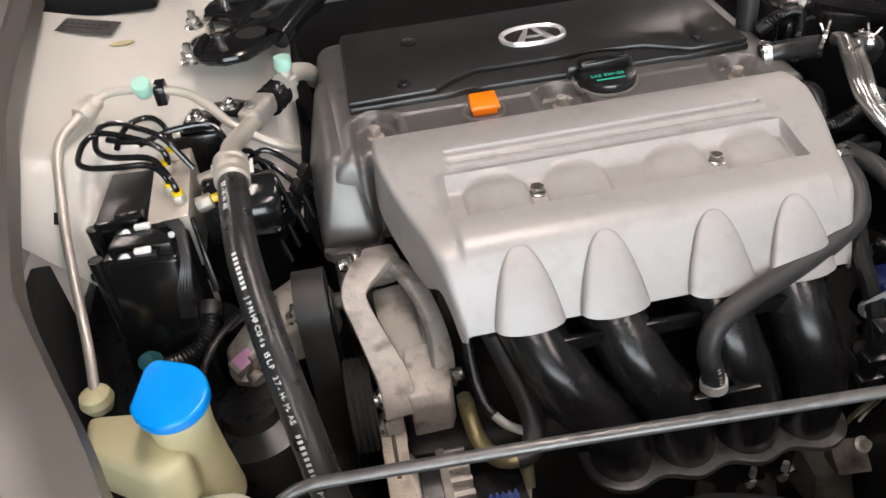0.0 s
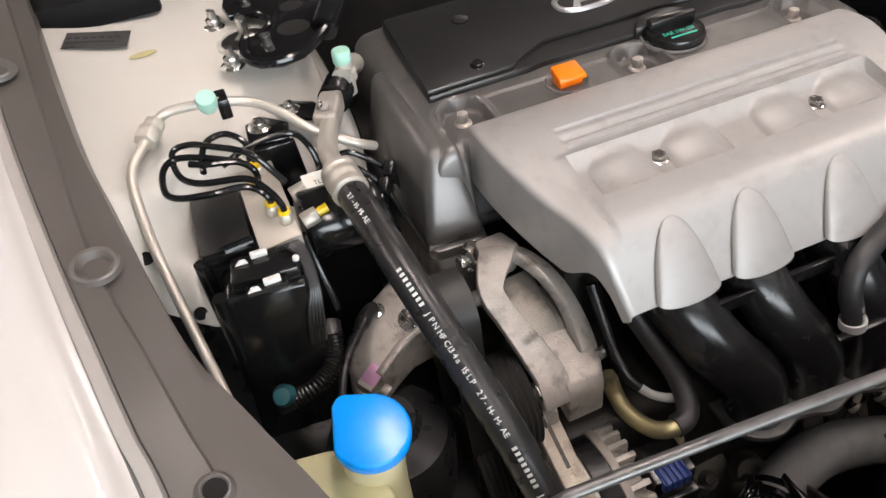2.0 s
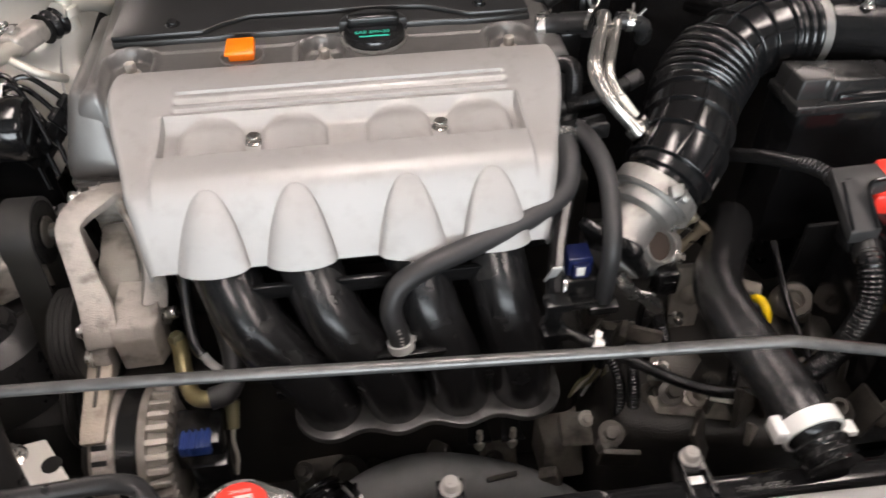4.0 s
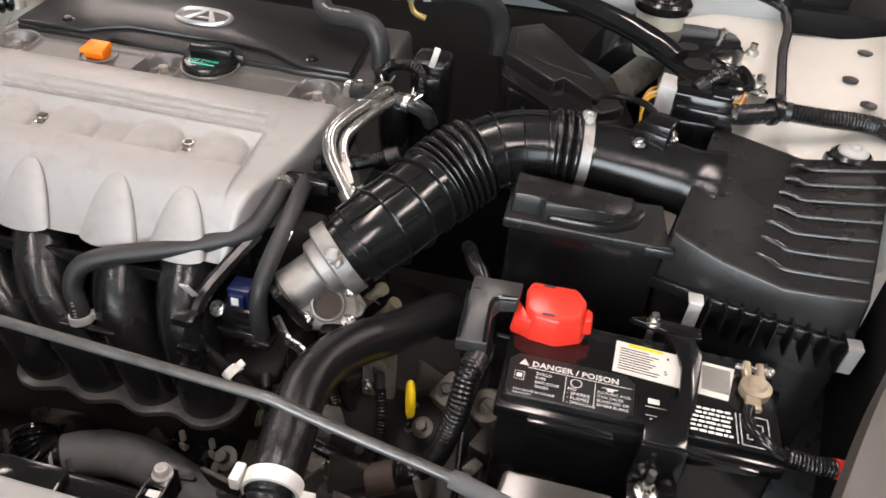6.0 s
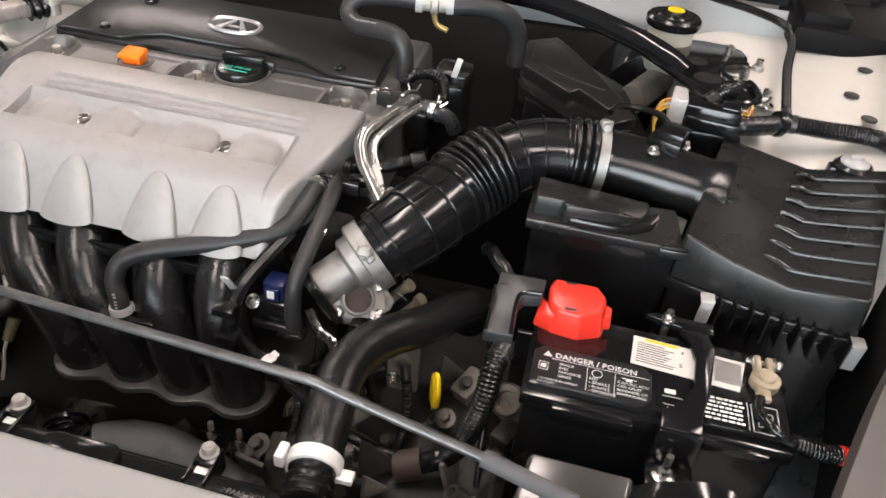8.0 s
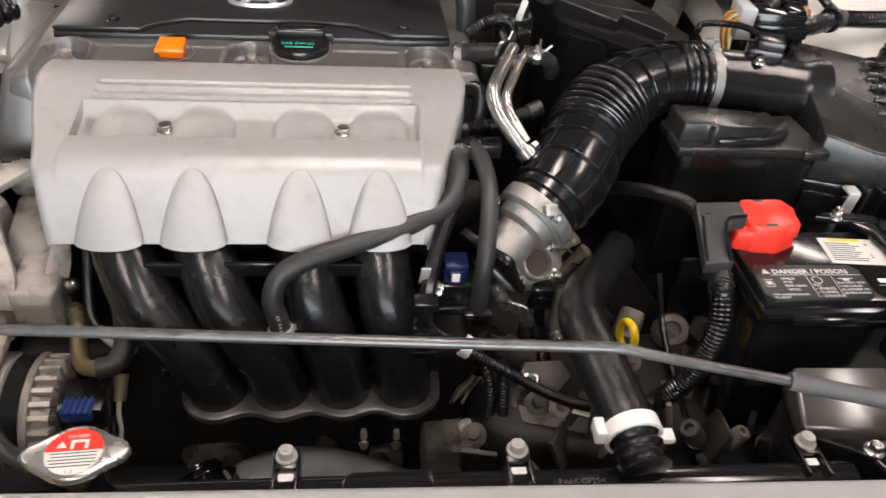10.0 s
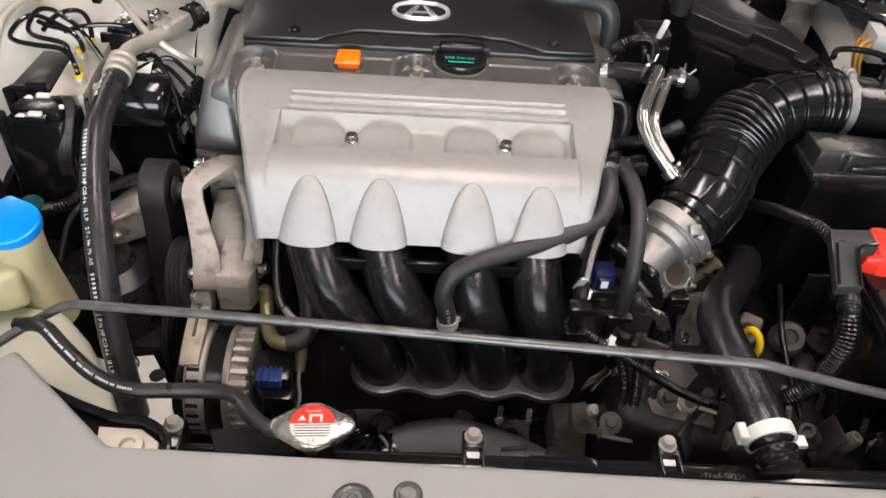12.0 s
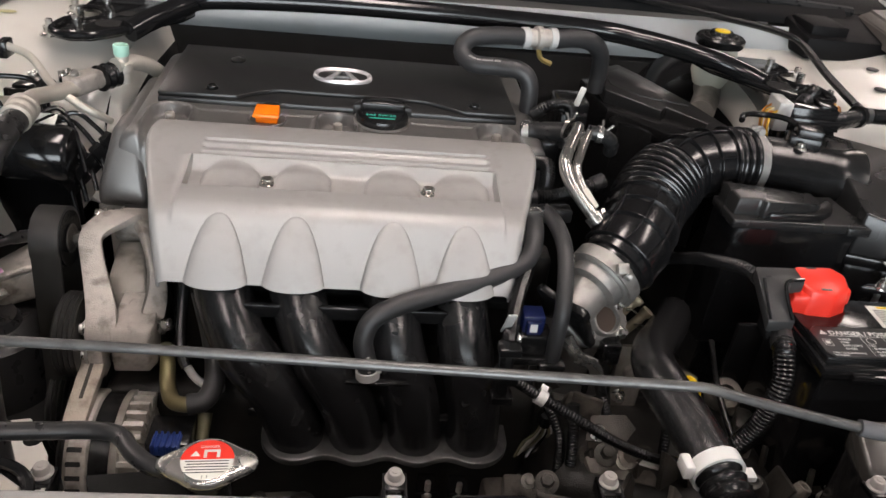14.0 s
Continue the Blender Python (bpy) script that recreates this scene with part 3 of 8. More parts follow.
# gutter trims along both fenders
def fender_trim(side):
    def X(d):
        return CARX + side * d
    t = thing("fender_trim", "grey-brown plastic trim strip along the fender gutter", "trim", (X(0.70), 0.4, 0.80), "fender trims")
    inner = [(0.566, -0.02, 0.770), (0.620, 0.120, 0.820), (0.652, 0.189, 0.845), (0.686, 0.272, 0.865), (0.715, 0.419, 0.890), (0.737, 0.550, 0.905), (0.782, 0.95, 0.925)]
    crease = [(0.604, -0.02, 0.787), (0.648, 0.127, 0.838), (0.670, 0.195, 0.856), (0.690, 0.290, 0.873), (0.7165, 0.410, 0.893), (0.739, 0.545, 0.909), (0.786, 0.95, 0.929)]
    fold = [(0.645, -0.02, 0.800), (0.675, 0.130, 0.850), (0.688, 0.180, 0.864), (0.703, 0.244, 0.880), (0.728, 0.350, 0.894), (0.750, 0.536, 0.915), (0.801, 0.95, 0.935)]
    ridge = [(x + 0.002, y, z + 0.004) for x, y, z in fold]
    outer = [(0.681, -0.02, 0.813), (0.706, 0.140, 0.860), (0.717, 0.188, 0.874), (0.728, 0.244, 0.886), (0.751, 0.362, 0.903), (0.781, 0.538, 0.922), (0.844, 0.95, 0.942)]
    lip = [(x + 0.002, y, z - 0.006) for x, y, z in outer]
    part("strip", sheet([[(X(x), y, z) for x, y, z in row] for row in (spline_n(inner, 48), [p + Vector((0.002, 0, 0.0015)) for p in spline_n(inner, 48)], [p - Vector((0.0015, 0, 0.0016)) for p in spline_n(crease, 48)], spline_n(crease, 48), spline_n(fold, 48))], 0.003), TRIM, t)
    part("raised_edge", sheet([[(X(x), y, z) for x, y, z in spline_n(row, 48)] for row in (fold, ridge, outer, lip)], 0.003), TRIM, t)
    part("gutter_seal", sheet([[(X(x + dx), y, z + dz) for x, y, z in spline_n(outer, 48)] for dx, dz in ((0.0015, -0.0035), (0.0035, 0.0015), (0.0085, 0.0022), (0.0125, 0.0005), (0.0135, -0.006))], 0.0015), SEAL, t, "pale grey rubber lip beside the fender")
    part("skirt", smooth_sheet([[(X(x), y, z) for x, y, z in inner], [(X(x - 0.002), y + 0.004, z - 0.022) for x, y, z in inner]], 0.003), TRIM, t)
    for yy, zz, d in ((0.328, 0.8985, 0.735), (0.62, 0.935, 0.797)):
        dm = aim((X(d - 0.010), yy, zz), (side * -0.12, -0.14, 1))
        part("fastener", turned([(0.0185, -0.002), (0.0175, 0.0024), (0.0155, 0.0034), (0.0135, 0.0030), (0.0110, 0.0), (0.0055, -0.0075), (0.0, -0.0080)], dm, 28), TRIM, t, "recessed grey plastic fastener")
    dm = aim((X(0.682), 0.138, 0.8580), (side * -0.2, -0.2, 1))
    part("hole_rim", turned([(0.0125, -0.001), (0.0095, 0.0028), (0.0082, 0.0030), (0.0072, 0.0004)], dm, 20), TRIM, t)
    # Flat black disc stands for the shade in the hole.
    part("hole", turned([(0.0075, 0.0003), (0.0075, 0.0008), (0, 0.0008)], dm, 20), FELTSHADE, t, "dark clip hole")
    return t


fender_trim(-1)
fender_trim(1)

# front cover over the radiator
cover_outline = [(-0.46, -0.05), (-0.365, 0.038), (-0.255, -0.052), (0.545, -0.066), (0.62, -0.02), (0.70, 0.05), (0.76, 0.02), (0.80, -0.48), (-0.50, -0.48)]
rad_cover = thing("radiator_cover", "flat grey plastic cover over the radiator support", "cover", (0.15, -0.25, 0.70))
part("panel", prism(cover_outline, lambda x, y: 0.733 + 0.10 * (y + 0.06), lambda x, y: 0.757 + 0.10 * (y + 0.06) - 0.25 * max(0, -0.2 - y), 0.006, 3), PANEL, rad_cover)
for k, (bx, by) in enumerate([(-0.047, -0.095), (-0.003, -0.087), (0.286, -0.089), (0.334, -0.094)]):
    z = 0.757 + 0.10 * (by + 0.06)
    if k in (0, 3):
        part("boss", turned([(0.0175, -0.002), (0.0175, 0.001), (0.0145, 0.0022), (0.0105, 0.001), (0.0092, 0.005), (0.008, 0.0065), (0.005, 0.0065), (0.0042, 0.005), (0, 0.005)], aim((bx, by, z), (0, 0, 1)), 28), ROD, rad_cover, "round grey rubber stop")
    else:
        part("clip", turned([(0.012, -0.001), (0.012, 0.002), (0.010, 0.0035), (0.007, 0.002), (0.0065, 0.003), (0, 0.003)], aim((bx, by, z), (0, 0, 1)), 24), ROD, rad_cover, "round grey push clip")

# radiator top tank behind the support
radiator = thing("radiator", "black radiator top tank with bolted brackets", "radiator", (0.15, 0.0, 0.2))
part("top_tank", slab([(-0.045, 0.655), (-0.012, 0.655), (-0.012, 0.70), (-0.018, 0.711), (-0.036, 0.712), (-0.045, 0.70)], "x", -0.30, 0.52, 0.006, 3), GLOSSY, radiator)
part("core", box(-0.30, 0.52, -0.040, -0.015, 0.24, 0.66, 0.003), FELTSHADE, radiator)
for bx in (-0.13 - 0.09, 0.055, 0.237, 0.482):
    by = -0.004
    br = part("bracket", join(box(bx - 0.010, bx - 0.0075, by - 0.03, by + 0.008, 0.69, 0.716, 0.0008), box(bx + 0.0075, bx + 0.010, by - 0.03, by + 0.008, 0.69, 0.716, 0.0008), box(bx - 0.010, bx + 0.010, by - 0.010, by + 0.008, 0.711, 0.716, 0.001)), BLACK, radiator)
    # Bolt's bright reflection is put into a pale grey colour.
    part("bolt", join(turned([(0.0085, 0), (0.0085, 0.0012), (0.0066, 0.0024), (0.0062, 0.0072), (0.0052, 0.0086), (0, 0.0090)], Matrix.Translation((bx, by + 0.001, 0.716)), 20), turned([(0.0028, 0.0088), (0.0026, 0.0093), (0, 0.0093)], Matrix.Translation((bx, by + 0.001, 0.716)), 10)), SEAL, br, "round bracket bolt, coloured pale for its glare")
    part("insert", box(bx - 0.006, bx + 0.006, by - 0.020, by - 0.011, 0.704, 0.711, 0.001), WHITE, br, "white plastic insert")
part("moulded_code", words(">PA66-GF25<", 0.0072, Matrix.Translation((0.262, -0.0335, 0.7118)), 0.0005), ROD, radiator, "raised moulded code")
part("filler_plate", prism([(0.098, -0.050), (0.170, -0.050), (0.168, -0.024), (0.160, -0.020), (0.106, -0.021), (0.098, -0.026)], 0.711, 0.720, 0.003), GLOSSY, radiator, "raised glossy black plate")
# fan shroud, a low dark hump
shroud = thing("intake_duct", "matt grey-black air duct behind the radiator", "duct", (0.05, 0.06, 0.3))
part("hump", tube([(-0.033, 0.142, 0.446), (-0.008, 0.158, 0.449), (0.04, 0.169, 0.452), (0.10, 0.164, 0.446), (0.174, 0.146, 0.424), (0.23, 0.12, 0.390)], lambda run, s: 0.029 - 0.003 * s, 28, 0.008), DUSTY, shroud)
part("collar", turned([(0.0295, -0.011), (0.0325, -0.010), (0.0325, -0.003), (0.0305, -0.002), (0.0305, 0.003), (0.0325, 0.004), (0.0325, 0.009), (0.0295, 0.010)], aim((-0.030, 0.1440, 0.4465), (0.82, 0.52, 0.10)), 32), BLACK, shroud, "black stepped collar")
part("collar_band", turned([(0.0306, -0.002), (0.0312, -0.0016), (0.0312, 0.0016), (0.0306, 0.002)], aim((-0.030, 0.1440, 0.4465), (0.82, 0.52, 0.10)), 32), SEAL, shroud, "pale band in the collar")
part("bellows", tube([(-0.036, 0.141, 0.446), (-0.050, 0.140, 0.449), (-0.064, 0.150, 0.455), (-0.074, 0.166, 0.462)], ribbed(0.025, 0.0035, 0.008), 20, 0.002), GLOSSY, shroud, "glossy black rubber bellows")
part("fin", box(-0.030, -0.026, 0.108, 0.150, 0.468, 0.492, 0.001), BLACK, shroud, "upright black fin")

# ---- engine ----
# silver intake cover: one pressed skin with grooves, a sunk panel with four domes, four arches and turned-down sides
PROFILE = [(0.457, 0.800), (0.458, 0.820), (0.451, 0.8295), (0.425, 0.8325), (0.401, 0.831), (0.365, 0.824), (0.325, 0.8155), (0.308, 0.8135), (0.285, 0.811), (0.268, 0.8065), (0.2570, 0.7962), (0.2435, 0.775), (0.2305, 0.754), (0.2255, 0.7455)]
HALF = [0.226, 0.229, 0.231, 0.232, 0.231, 0.224, 0.213, 0.208, 0.202, 0.198, 0.194, 0.190, 0.186, 0.184]
BUMPS = (-0.1285, -0.0495, 0.0520, 0.1305)


def ease(a, b, x):
    s = min(max((x - a) / (b - a), 0), 1)
    return s * s * (3 - 2 * s)


def front_point(x, v, h):
    """A point of the front face: v runs from the arch tops down to the lower edge, h stands off it."""
    y, z = 0.2630 - 0.0385 * v, 0.8085 - 0.0590 * v + 0.006 * v * (1 - v)
    return Vector((x, y - 0.90 * h, z + 0.44 * h))


def arch(c):
    """One arched bulge, a shell that rises out of the front face."""
    bm = bmesh.new()
    rows = []
    n, m = 40, 36
    for j in range(n + 1):
        v = 0.001 + 1.0 * (j / n) ** 2.0
        wide = 0.0322 * v ** 0.45
        row = []
        for i in range(m + 1):
            a = math.pi * i / m
            q = -math.cos(a)
            rise = math.sin(a)
            h = -0.0012 + 0.0118 * v ** 0.6 * rise ** 0.62
            p = front_point(c + wide * q, v, h)
            p.z -= 0.010 * rise * v * v
            row.append(bm.verts.new(p))
        rows.append(row)
    for a, b in zip(rows, rows[1:]):
        for k in range(m):
            bm.faces.new((a[k], a[k + 1], b[k + 1], b[k]))
    bmesh.ops.recalc_face_normals(bm, faces=bm.faces)
    if sum(f.normal.y * f.calc_area() for f in bm.faces) > 0:
        bmesh.ops.reverse_faces(bm, faces=bm.faces)
    bmesh.ops.solidify(bm, geom=bm.faces[:], thickness=0.002)
    return bm


def intake_skin():
    nv, nc, no, ns = 210, 220, 6, 14
    line = spline_n([(0, y, z) for y, z in PROFILE], nv)
    half = [p.x for p in spline_n([(h, 0, 0) for h in HALF], nv)]
    mid_x = -0.002
    bm = bmesh.new()
    grid, under = [], []
    for j, p in enumerate(line):
        d = (line[min(j + 1, nv)] - line[max(j - 1, 0)]).normalized()
        normal = Vector((0, d.z, -d.y)).normalized()
        if normal.z < 0 and p.y > 0.3:
            normal = -normal
        if normal.y > 0 and p.y < 0.3:
            normal = -normal
        y = p.y
        edge = half[j] - 0.007
        xs = []
        for sg in (-1, 1):
            xs.append([sg * (0.1768 + (edge - 0.1768) * k / no) - 0.003 * k / no for k in range(1, no + 1)])
        cols = [("s", -1, s / ns) for s in range(ns, 0, -1)] + [("t", x, 0) for x in xs[0][::-1]]
        cols += [("t", mid_x * 0 - 0.1768 + 0.3536 * i / nc, 0) for i in range(nc + 1)]
        cols += [("t", x, 0) for x in xs[1]] + [("s", 1, s / ns) for s in range(1, ns + 1)]
        row, low = [], []
        for kind, val, s in cols:
            if kind == "s":
                round_part = min(s / 0.45, 1)
                fall = max(0, (s - 0.45) / 0.55)
                deep = 0.054 * ease(0.232, 0.30, y) + 0.004
                off = 0.007 * math.sin(round_part * math.pi / 2)
                drop = 0.007 * (1 - math.cos(round_part * math.pi / 2)) + deep * fall
                row.append(bm.verts.new((val * (edge + off + 0.003 * fall) - 0.003, y + 0.006 * fall, p.z - drop)))
                low.append(bm.verts.new(row[-1].co - Vector((val * 0.0025 * min(1, s * 2), 0, 0)) - normal * 0.003 * (1 - min(1, s * 2))))
                continue
            x = val
            h = 0.0
            if j / nv < 0.62:
                for g in (0.4020, 0.3890, 0.3765):
                    if abs(x) < 0.1690 - 0.10 * (g - y) and 0 < g - y < 0.0080:
                        h -= 0.0030 * ease(0.0, 0.0022, g - y) * ease(0.0080, 0.0048, g - y) * ease(0.1690, 0.1630, abs(x))
                inside = ease(0.1735, 0.1718, abs(x - mid_x)) * ease(0.3655, 0.3625, y) * ease(0.3072, 0.3088, y)
                if inside > 0:
                    floor = 0.0020 + 0.0105 * min(1, max(0, (0.3635 - y) / 0.0135))
                    near = min(((x - c) / 0.0315) ** 2 + (max(0, y - 0.338) / 0.0235) ** 2 for c in BUMPS)
                    h -= inside * (0.0012 + (floor - 0.0012) * (1 - math.sqrt(max(0, 1 - near))) ** 0.8)
            h += 0.0042 * ease(0.1765, 0.1738, abs(x - mid_x)) * ease(0.370, 0.362, y) * ease(0.252, 0.280, y)
            row.append(bm.verts.new(Vector((x, y, p.z)) + normal * h))
            low.append(bm.verts.new(row[-1].co - normal * 0.003))
        grid.append(row)
        under.append(low)
    for a, b in zip(grid, grid[1:]):
        for k in range(len(a) - 1):
            bm.faces.new((a[k], a[k + 1], b[k + 1], b[k]))
    for a, b in zip(under, under[1:]):
        for k in range(len(a) - 1):
            bm.faces.new((a[k], b[k], b[k + 1], a[k + 1]))
    rim = grid[0] + [r[-1] for r in grid[1:]] + grid[-1][-2::-1] + [r[0] for r in grid[-2:0:-1]]
    rim_low = under[0] + [r[-1] for r in under[1:]] + under[-1][-2::-1] + [r[0] for r in under[-2:0:-1]]
    for k in range(len(rim)):
        bm.faces.new((rim[k], rim_low[k], rim_low[(k + 1) % len(rim)], rim[(k + 1) % len(rim)]))
    bmesh.ops.recalc_face_normals(bm, faces=bm.faces)
    return bm


cover = thing("intake_cover", "satin silver intake manifold cover with four arches and stripes", "engine cover", (0.0, 0.34, 0.74))
part("shell", intake_skin(), SILVER, cover, sharp=40)
for c in BUMPS:
    part("arch", arch(c), SILVER, cover, sharp=60)
for bx in (-0.089, 0.093):
    bo = part("bolt", join(turned([(0.0105, 0), (0.0105, 0.0012), (0.0085, 0.0024), (0.0078, 0.0024)], Matrix.Translation((bx, 0.338, 0.8075)), 28), moved(prism(disc(0.0074, 6), 0.0015, 0.0068, 0.0006, 1), Matrix.Translation((bx, 0.338, 0.8075)))), PIPE, cover, "bright hexagonal cover nut")
    # Dark disc paints the shade inside the nut's recess.
    part("recess", turned([(0.0044, 0.0060), (0.0044, 0.0072), (0, 0.0072)], Matrix.Translation((bx, 0.338, 0.8075)), 16), CASTDARK, bo, "dark threaded recess")

# valve cover
valve = thing("valve_cover", "dark grey cast metal valve cover", "valve cover", (-0.02, 0.56, 0.70))
WELLS = (-0.227, -0.018, 0.190)


def valve_casting():
    """A cast lid with rounded edges, drafted sides that bulge at the chain end, and three bolt wells open to the front."""
    nx, ny = 220, 110
    bm = bmesh.new()
    grid = []
    for j in range(ny + 1):
        row = []
        for i in range(nx + 1):
            u, v = i / nx, j / ny
            x = -0.2790 + 0.531 * u
            front = 0.448 - 0.0165 * ease(-0.2380, -0.2460, x)
            y = front + (0.705 - front) * v
            left, others = x + 0.2790, min(0.252 - x, y - front, 0.705 - y)
            z = 0.8235 + 0.05 * (y - 0.45) - 0.10 * max(0, -0.240 - x)
            for wx in WELLS:
                dx, dy = x - wx, y - 0.484
                d = abs(dx) if dy < 0 else math.hypot(dx, dy)
                z += 0.0035 * ease(0.034, 0.029, d) * ease(0.445, 0.46, y) * ease(-0.265, -0.252, x)
                z -= 0.016 * ease(0.0265, 0.0225, d)
            z += 0.0020 * ease(0.0030, 0.0015, abs(y - 0.5005)) * ease(0.20, 0.19, abs(x + 0.02))
            for edge, r in ((left, 0.020), (others, 0.012)):
                if edge < r:
                    z -= r - math.sqrt(max(0, r * r - (r - edge) ** 2))
            row.append(bm.verts.new((x, y, z)))
        grid.append(row)
    for a, b in zip(grid, grid[1:]):
        for k in range(nx):
            bm.faces.new((a[k], a[k + 1], b[k + 1], b[k]))
    rim = grid[0] + [r[-1] for r in grid[1:]] + grid[-1][-2::-1] + [r[0] for r in grid[-2:0:-1]]
    last = rim
    for share, side_out, front_out in ((0.22, 0.004, 0.002), (0.38, 0.006, 0.004), (0.46, 0.013, 0.006), (0.56, 0.016, 0.008), (0.90, 0.019, 0.014), (0.94, 0.024, 0.018), (1.0, 0.024, 0.018)):
        ring = []
        for v in rim:
            west = 1.0 if v.co.x < -0.2780 else 0.0
            east = 1.0 if v.co.x > 0.2510 else 0.0
            fore = 1.0 if v.co.y < 0.4600 and v.co.x < -0.236 else (0.35 if v.co.y < 0.46 else 0.0)
            out = side_out if not (0.40 < share < 0.60 and v.co.y > 0.53) else 0.008
            ring.append(bm.verts.new((v.co.x - out * west + 0.008 * share * east, v.co.y - front_out * fore + 0.006 * share * (v.co.y > 0.7), v.co.z + (0.722 - v.co.z) * share)))
        for k in range(len(rim)):
            bm.faces.new((last[k], ring[k], ring[(k + 1) % len(rim)], last[(k + 1) % len(rim)]))
        last = ring
    return bm


part("casting", valve_casting(), MAGNESIUM, valve, sharp=70)
part("rim", prism([(-0.304, 0.416), (-0.296, 0.407), (-0.242, 0.403), (-0.236, 0.436), (0.25, 0.44), (0.262, 0.71), (-0.306, 0.72), (-0.310, 0.56)], 0.710, 0.7235, 0.003), MAGNESIUM, valve)
part("end_column", hull([(-0.283, 0.441, 0.8215), (-0.2535, 0.441, 0.8170), (-0.302, 0.4130, 0.7490), (-0.2440, 0.4095, 0.7410), (-0.305, 0.4130, 0.7230), (-0.2430, 0.4085, 0.7230), (-0.2835, 0.620, 0.8250), (-0.2535, 0.620, 0.8250), (-0.311, 0.600, 0.7230), (-0.2500, 0.600, 0.7230), (-0.303, 0.500, 0.7800)], 0.0095, 4), MAGNESIUM, valve, "rounded cast end of the cover", sharp=60)
pad = part("corner_pad", hull([(-0.274, 0.4165, 0.744), (-0.254, 0.4155, 0.744), (-0.255, 0.4095, 0.7285), (-0.275, 0.4105, 0.7285), (-0.274, 0.425, 0.744), (-0.254, 0.425, 0.744)], 0.001), MAGNESIUM, valve)
part("pad_mark", hull([(-0.271, 0.4145, 0.7415), (-0.257, 0.4138, 0.7415), (-0.2575, 0.4095, 0.7315), (-0.2715, 0.4102, 0.7315), (-0.264, 0.42, 0.737)], 0.0003, 1), CASTDARK, pad, "dark recessed code pad")
for fx, fy in ((-0.262, 0.400), (-0.249, 0.398)):
    part("flange_bolt", bolt((fx, fy, 0.701), (-0.1, -0.6, 0.8), 0.0052, 1.5, 1.4), CAST, valve, "dull flange bolt")
for wx in WELLS:
    seat = part("bolt_seat", turned([(0.014, -0.004), (0.0135, 0.002), (0.011, 0.003), (0, 0.003)], Matrix.Translation((wx, 0.484, 0.8095)), 24), MAGNESIUM, valve)
    part("bolt", bolt((wx, 0.484, 0.8125), (0, 0, 1), 0.0064, 1.5, 1.5), CAST, seat, "dull steel bolt")
part("chain_case", prism([(-0.296, 0.414), (-0.240, 0.407), (-0.230, 0.70), (-0.296, 0.70)], 0.50, 0.710, 0.008, 3), CAST, valve, "cast aluminium chain case below the cover")

# black plate with badge
plate = thing("engine_top_plate", "matt black plastic engine plate with an oval badge", "engine cover", (-0.015, 0.59, 0.83))


def plate_z(x, y):
    return 0.834 + 0.10 * (y - 0.52)


part("base", prism([(-0.250, 0.517), (-0.135, 0.517), (-0.115, 0.520), (0.125, 0.520), (0.145, 0.517), (0.222, 0.520), (0.214, 0.68), (-0.245, 0.68)], lambda x, y: plate_z(x, y) - 0.012, plate_z, 0.003, 2), PLATE, plate)
part("raised_panel", prism([(-0.250, 0.519), (-0.150, 0.520), (-0.132, 0.533), (-0.10, 0.548), (0.06, 0.548), (0.10, 0.545), (0.135, 0.528), (0.150, 0.521), (0.220, 0.522), (0.212, 0.675), (-0.243, 0.675)], plate_z, lambda x, y: plate_z(x, y) + 0.006, 0.0025, 2), PLATE, plate)
part("cap_surround", prism([(0.039 + 0.040 * math.cos(a), 0.512 + 0.030 * math.sin(a)) for a in np.linspace(0.15, math.pi - 0.15, 20)], lambda x, y: plate_z(x, y) - 0.012, lambda x, y: plate_z(x, y) + 0.0075, 0.003, 2), PLATE, plate)
for bx in (-0.184, 0.164):
    part("bolt", bolt((bx, 0.538, plate_z(bx, 0.538) + 0.004), (0, -0.1, 1), 0.0062, 1.7, 0.6), BLACK, plate, "black flanged bolt")
part("grommet", turned([(0.010, 0), (0.010, 0.002), (0.006, 0.003), (0.004, 0.001), (0, 0.001)], aim((-0.165, 0.63, plate_z(0, 0.63) + 0.006), (0, -0.10, 1)), 18), BLACK, plate)
badge_m = aim((-0.017, 0.600, plate_z(0, 0.60) + 0.0066), (0, -0.10, 1))
badge_m = Matrix.Translation(badge_m.translation) @ Matrix.Rotation(math.atan(0.10), 4, "X")
ring = bmesh.new()
loops = []
for rr, hh in ((1.0, 0.0), (0.985, 0.003), (0.93, 0.0045), (0.86, 0.003), (0.83, 0.0008)):
    loops.append([ring.verts.new((0.041 * rr * math.copysign(abs(math.cos(a)) ** 0.8, math.cos(a)), (0.0235 + 0.041 * (rr - 1)) * math.copysign(abs(math.sin(a)) ** 0.8, math.sin(a)), hh)) for a in np.linspace(0, 2 * math.pi, 49)[:-1]])
for a, b in zip(loops, loops[1:]):
    for k in range(48):
        ring.faces.new((a[k], a[(k + 1) % 48], b[(k + 1) % 48], b[k]))
ring.faces.new(loops[0][::-1])
badge = part("badge", moved(ring, badge_m), BADGE, plate, "chrome oval badge")
part("emblem", moved(join(
    prism([(-0.024, -0.015), (-0.014, -0.015), (-0.002, 0.013), (-0.007, 0.013)], 0, 0.004, 0.0008, 1),
    prism([(0.024, -0.015), (0.014, -0.015), (0.002, 0.013), (0.007, 0.013)], 0, 0.004, 0.0008, 1),
    prism([(-0.010, -0.006), (0.010, -0.006), (0.008, -0.002), (-0.008, -0.002)], 0, 0.003, 0.0006, 1)), badge_m), BADGE, badge)
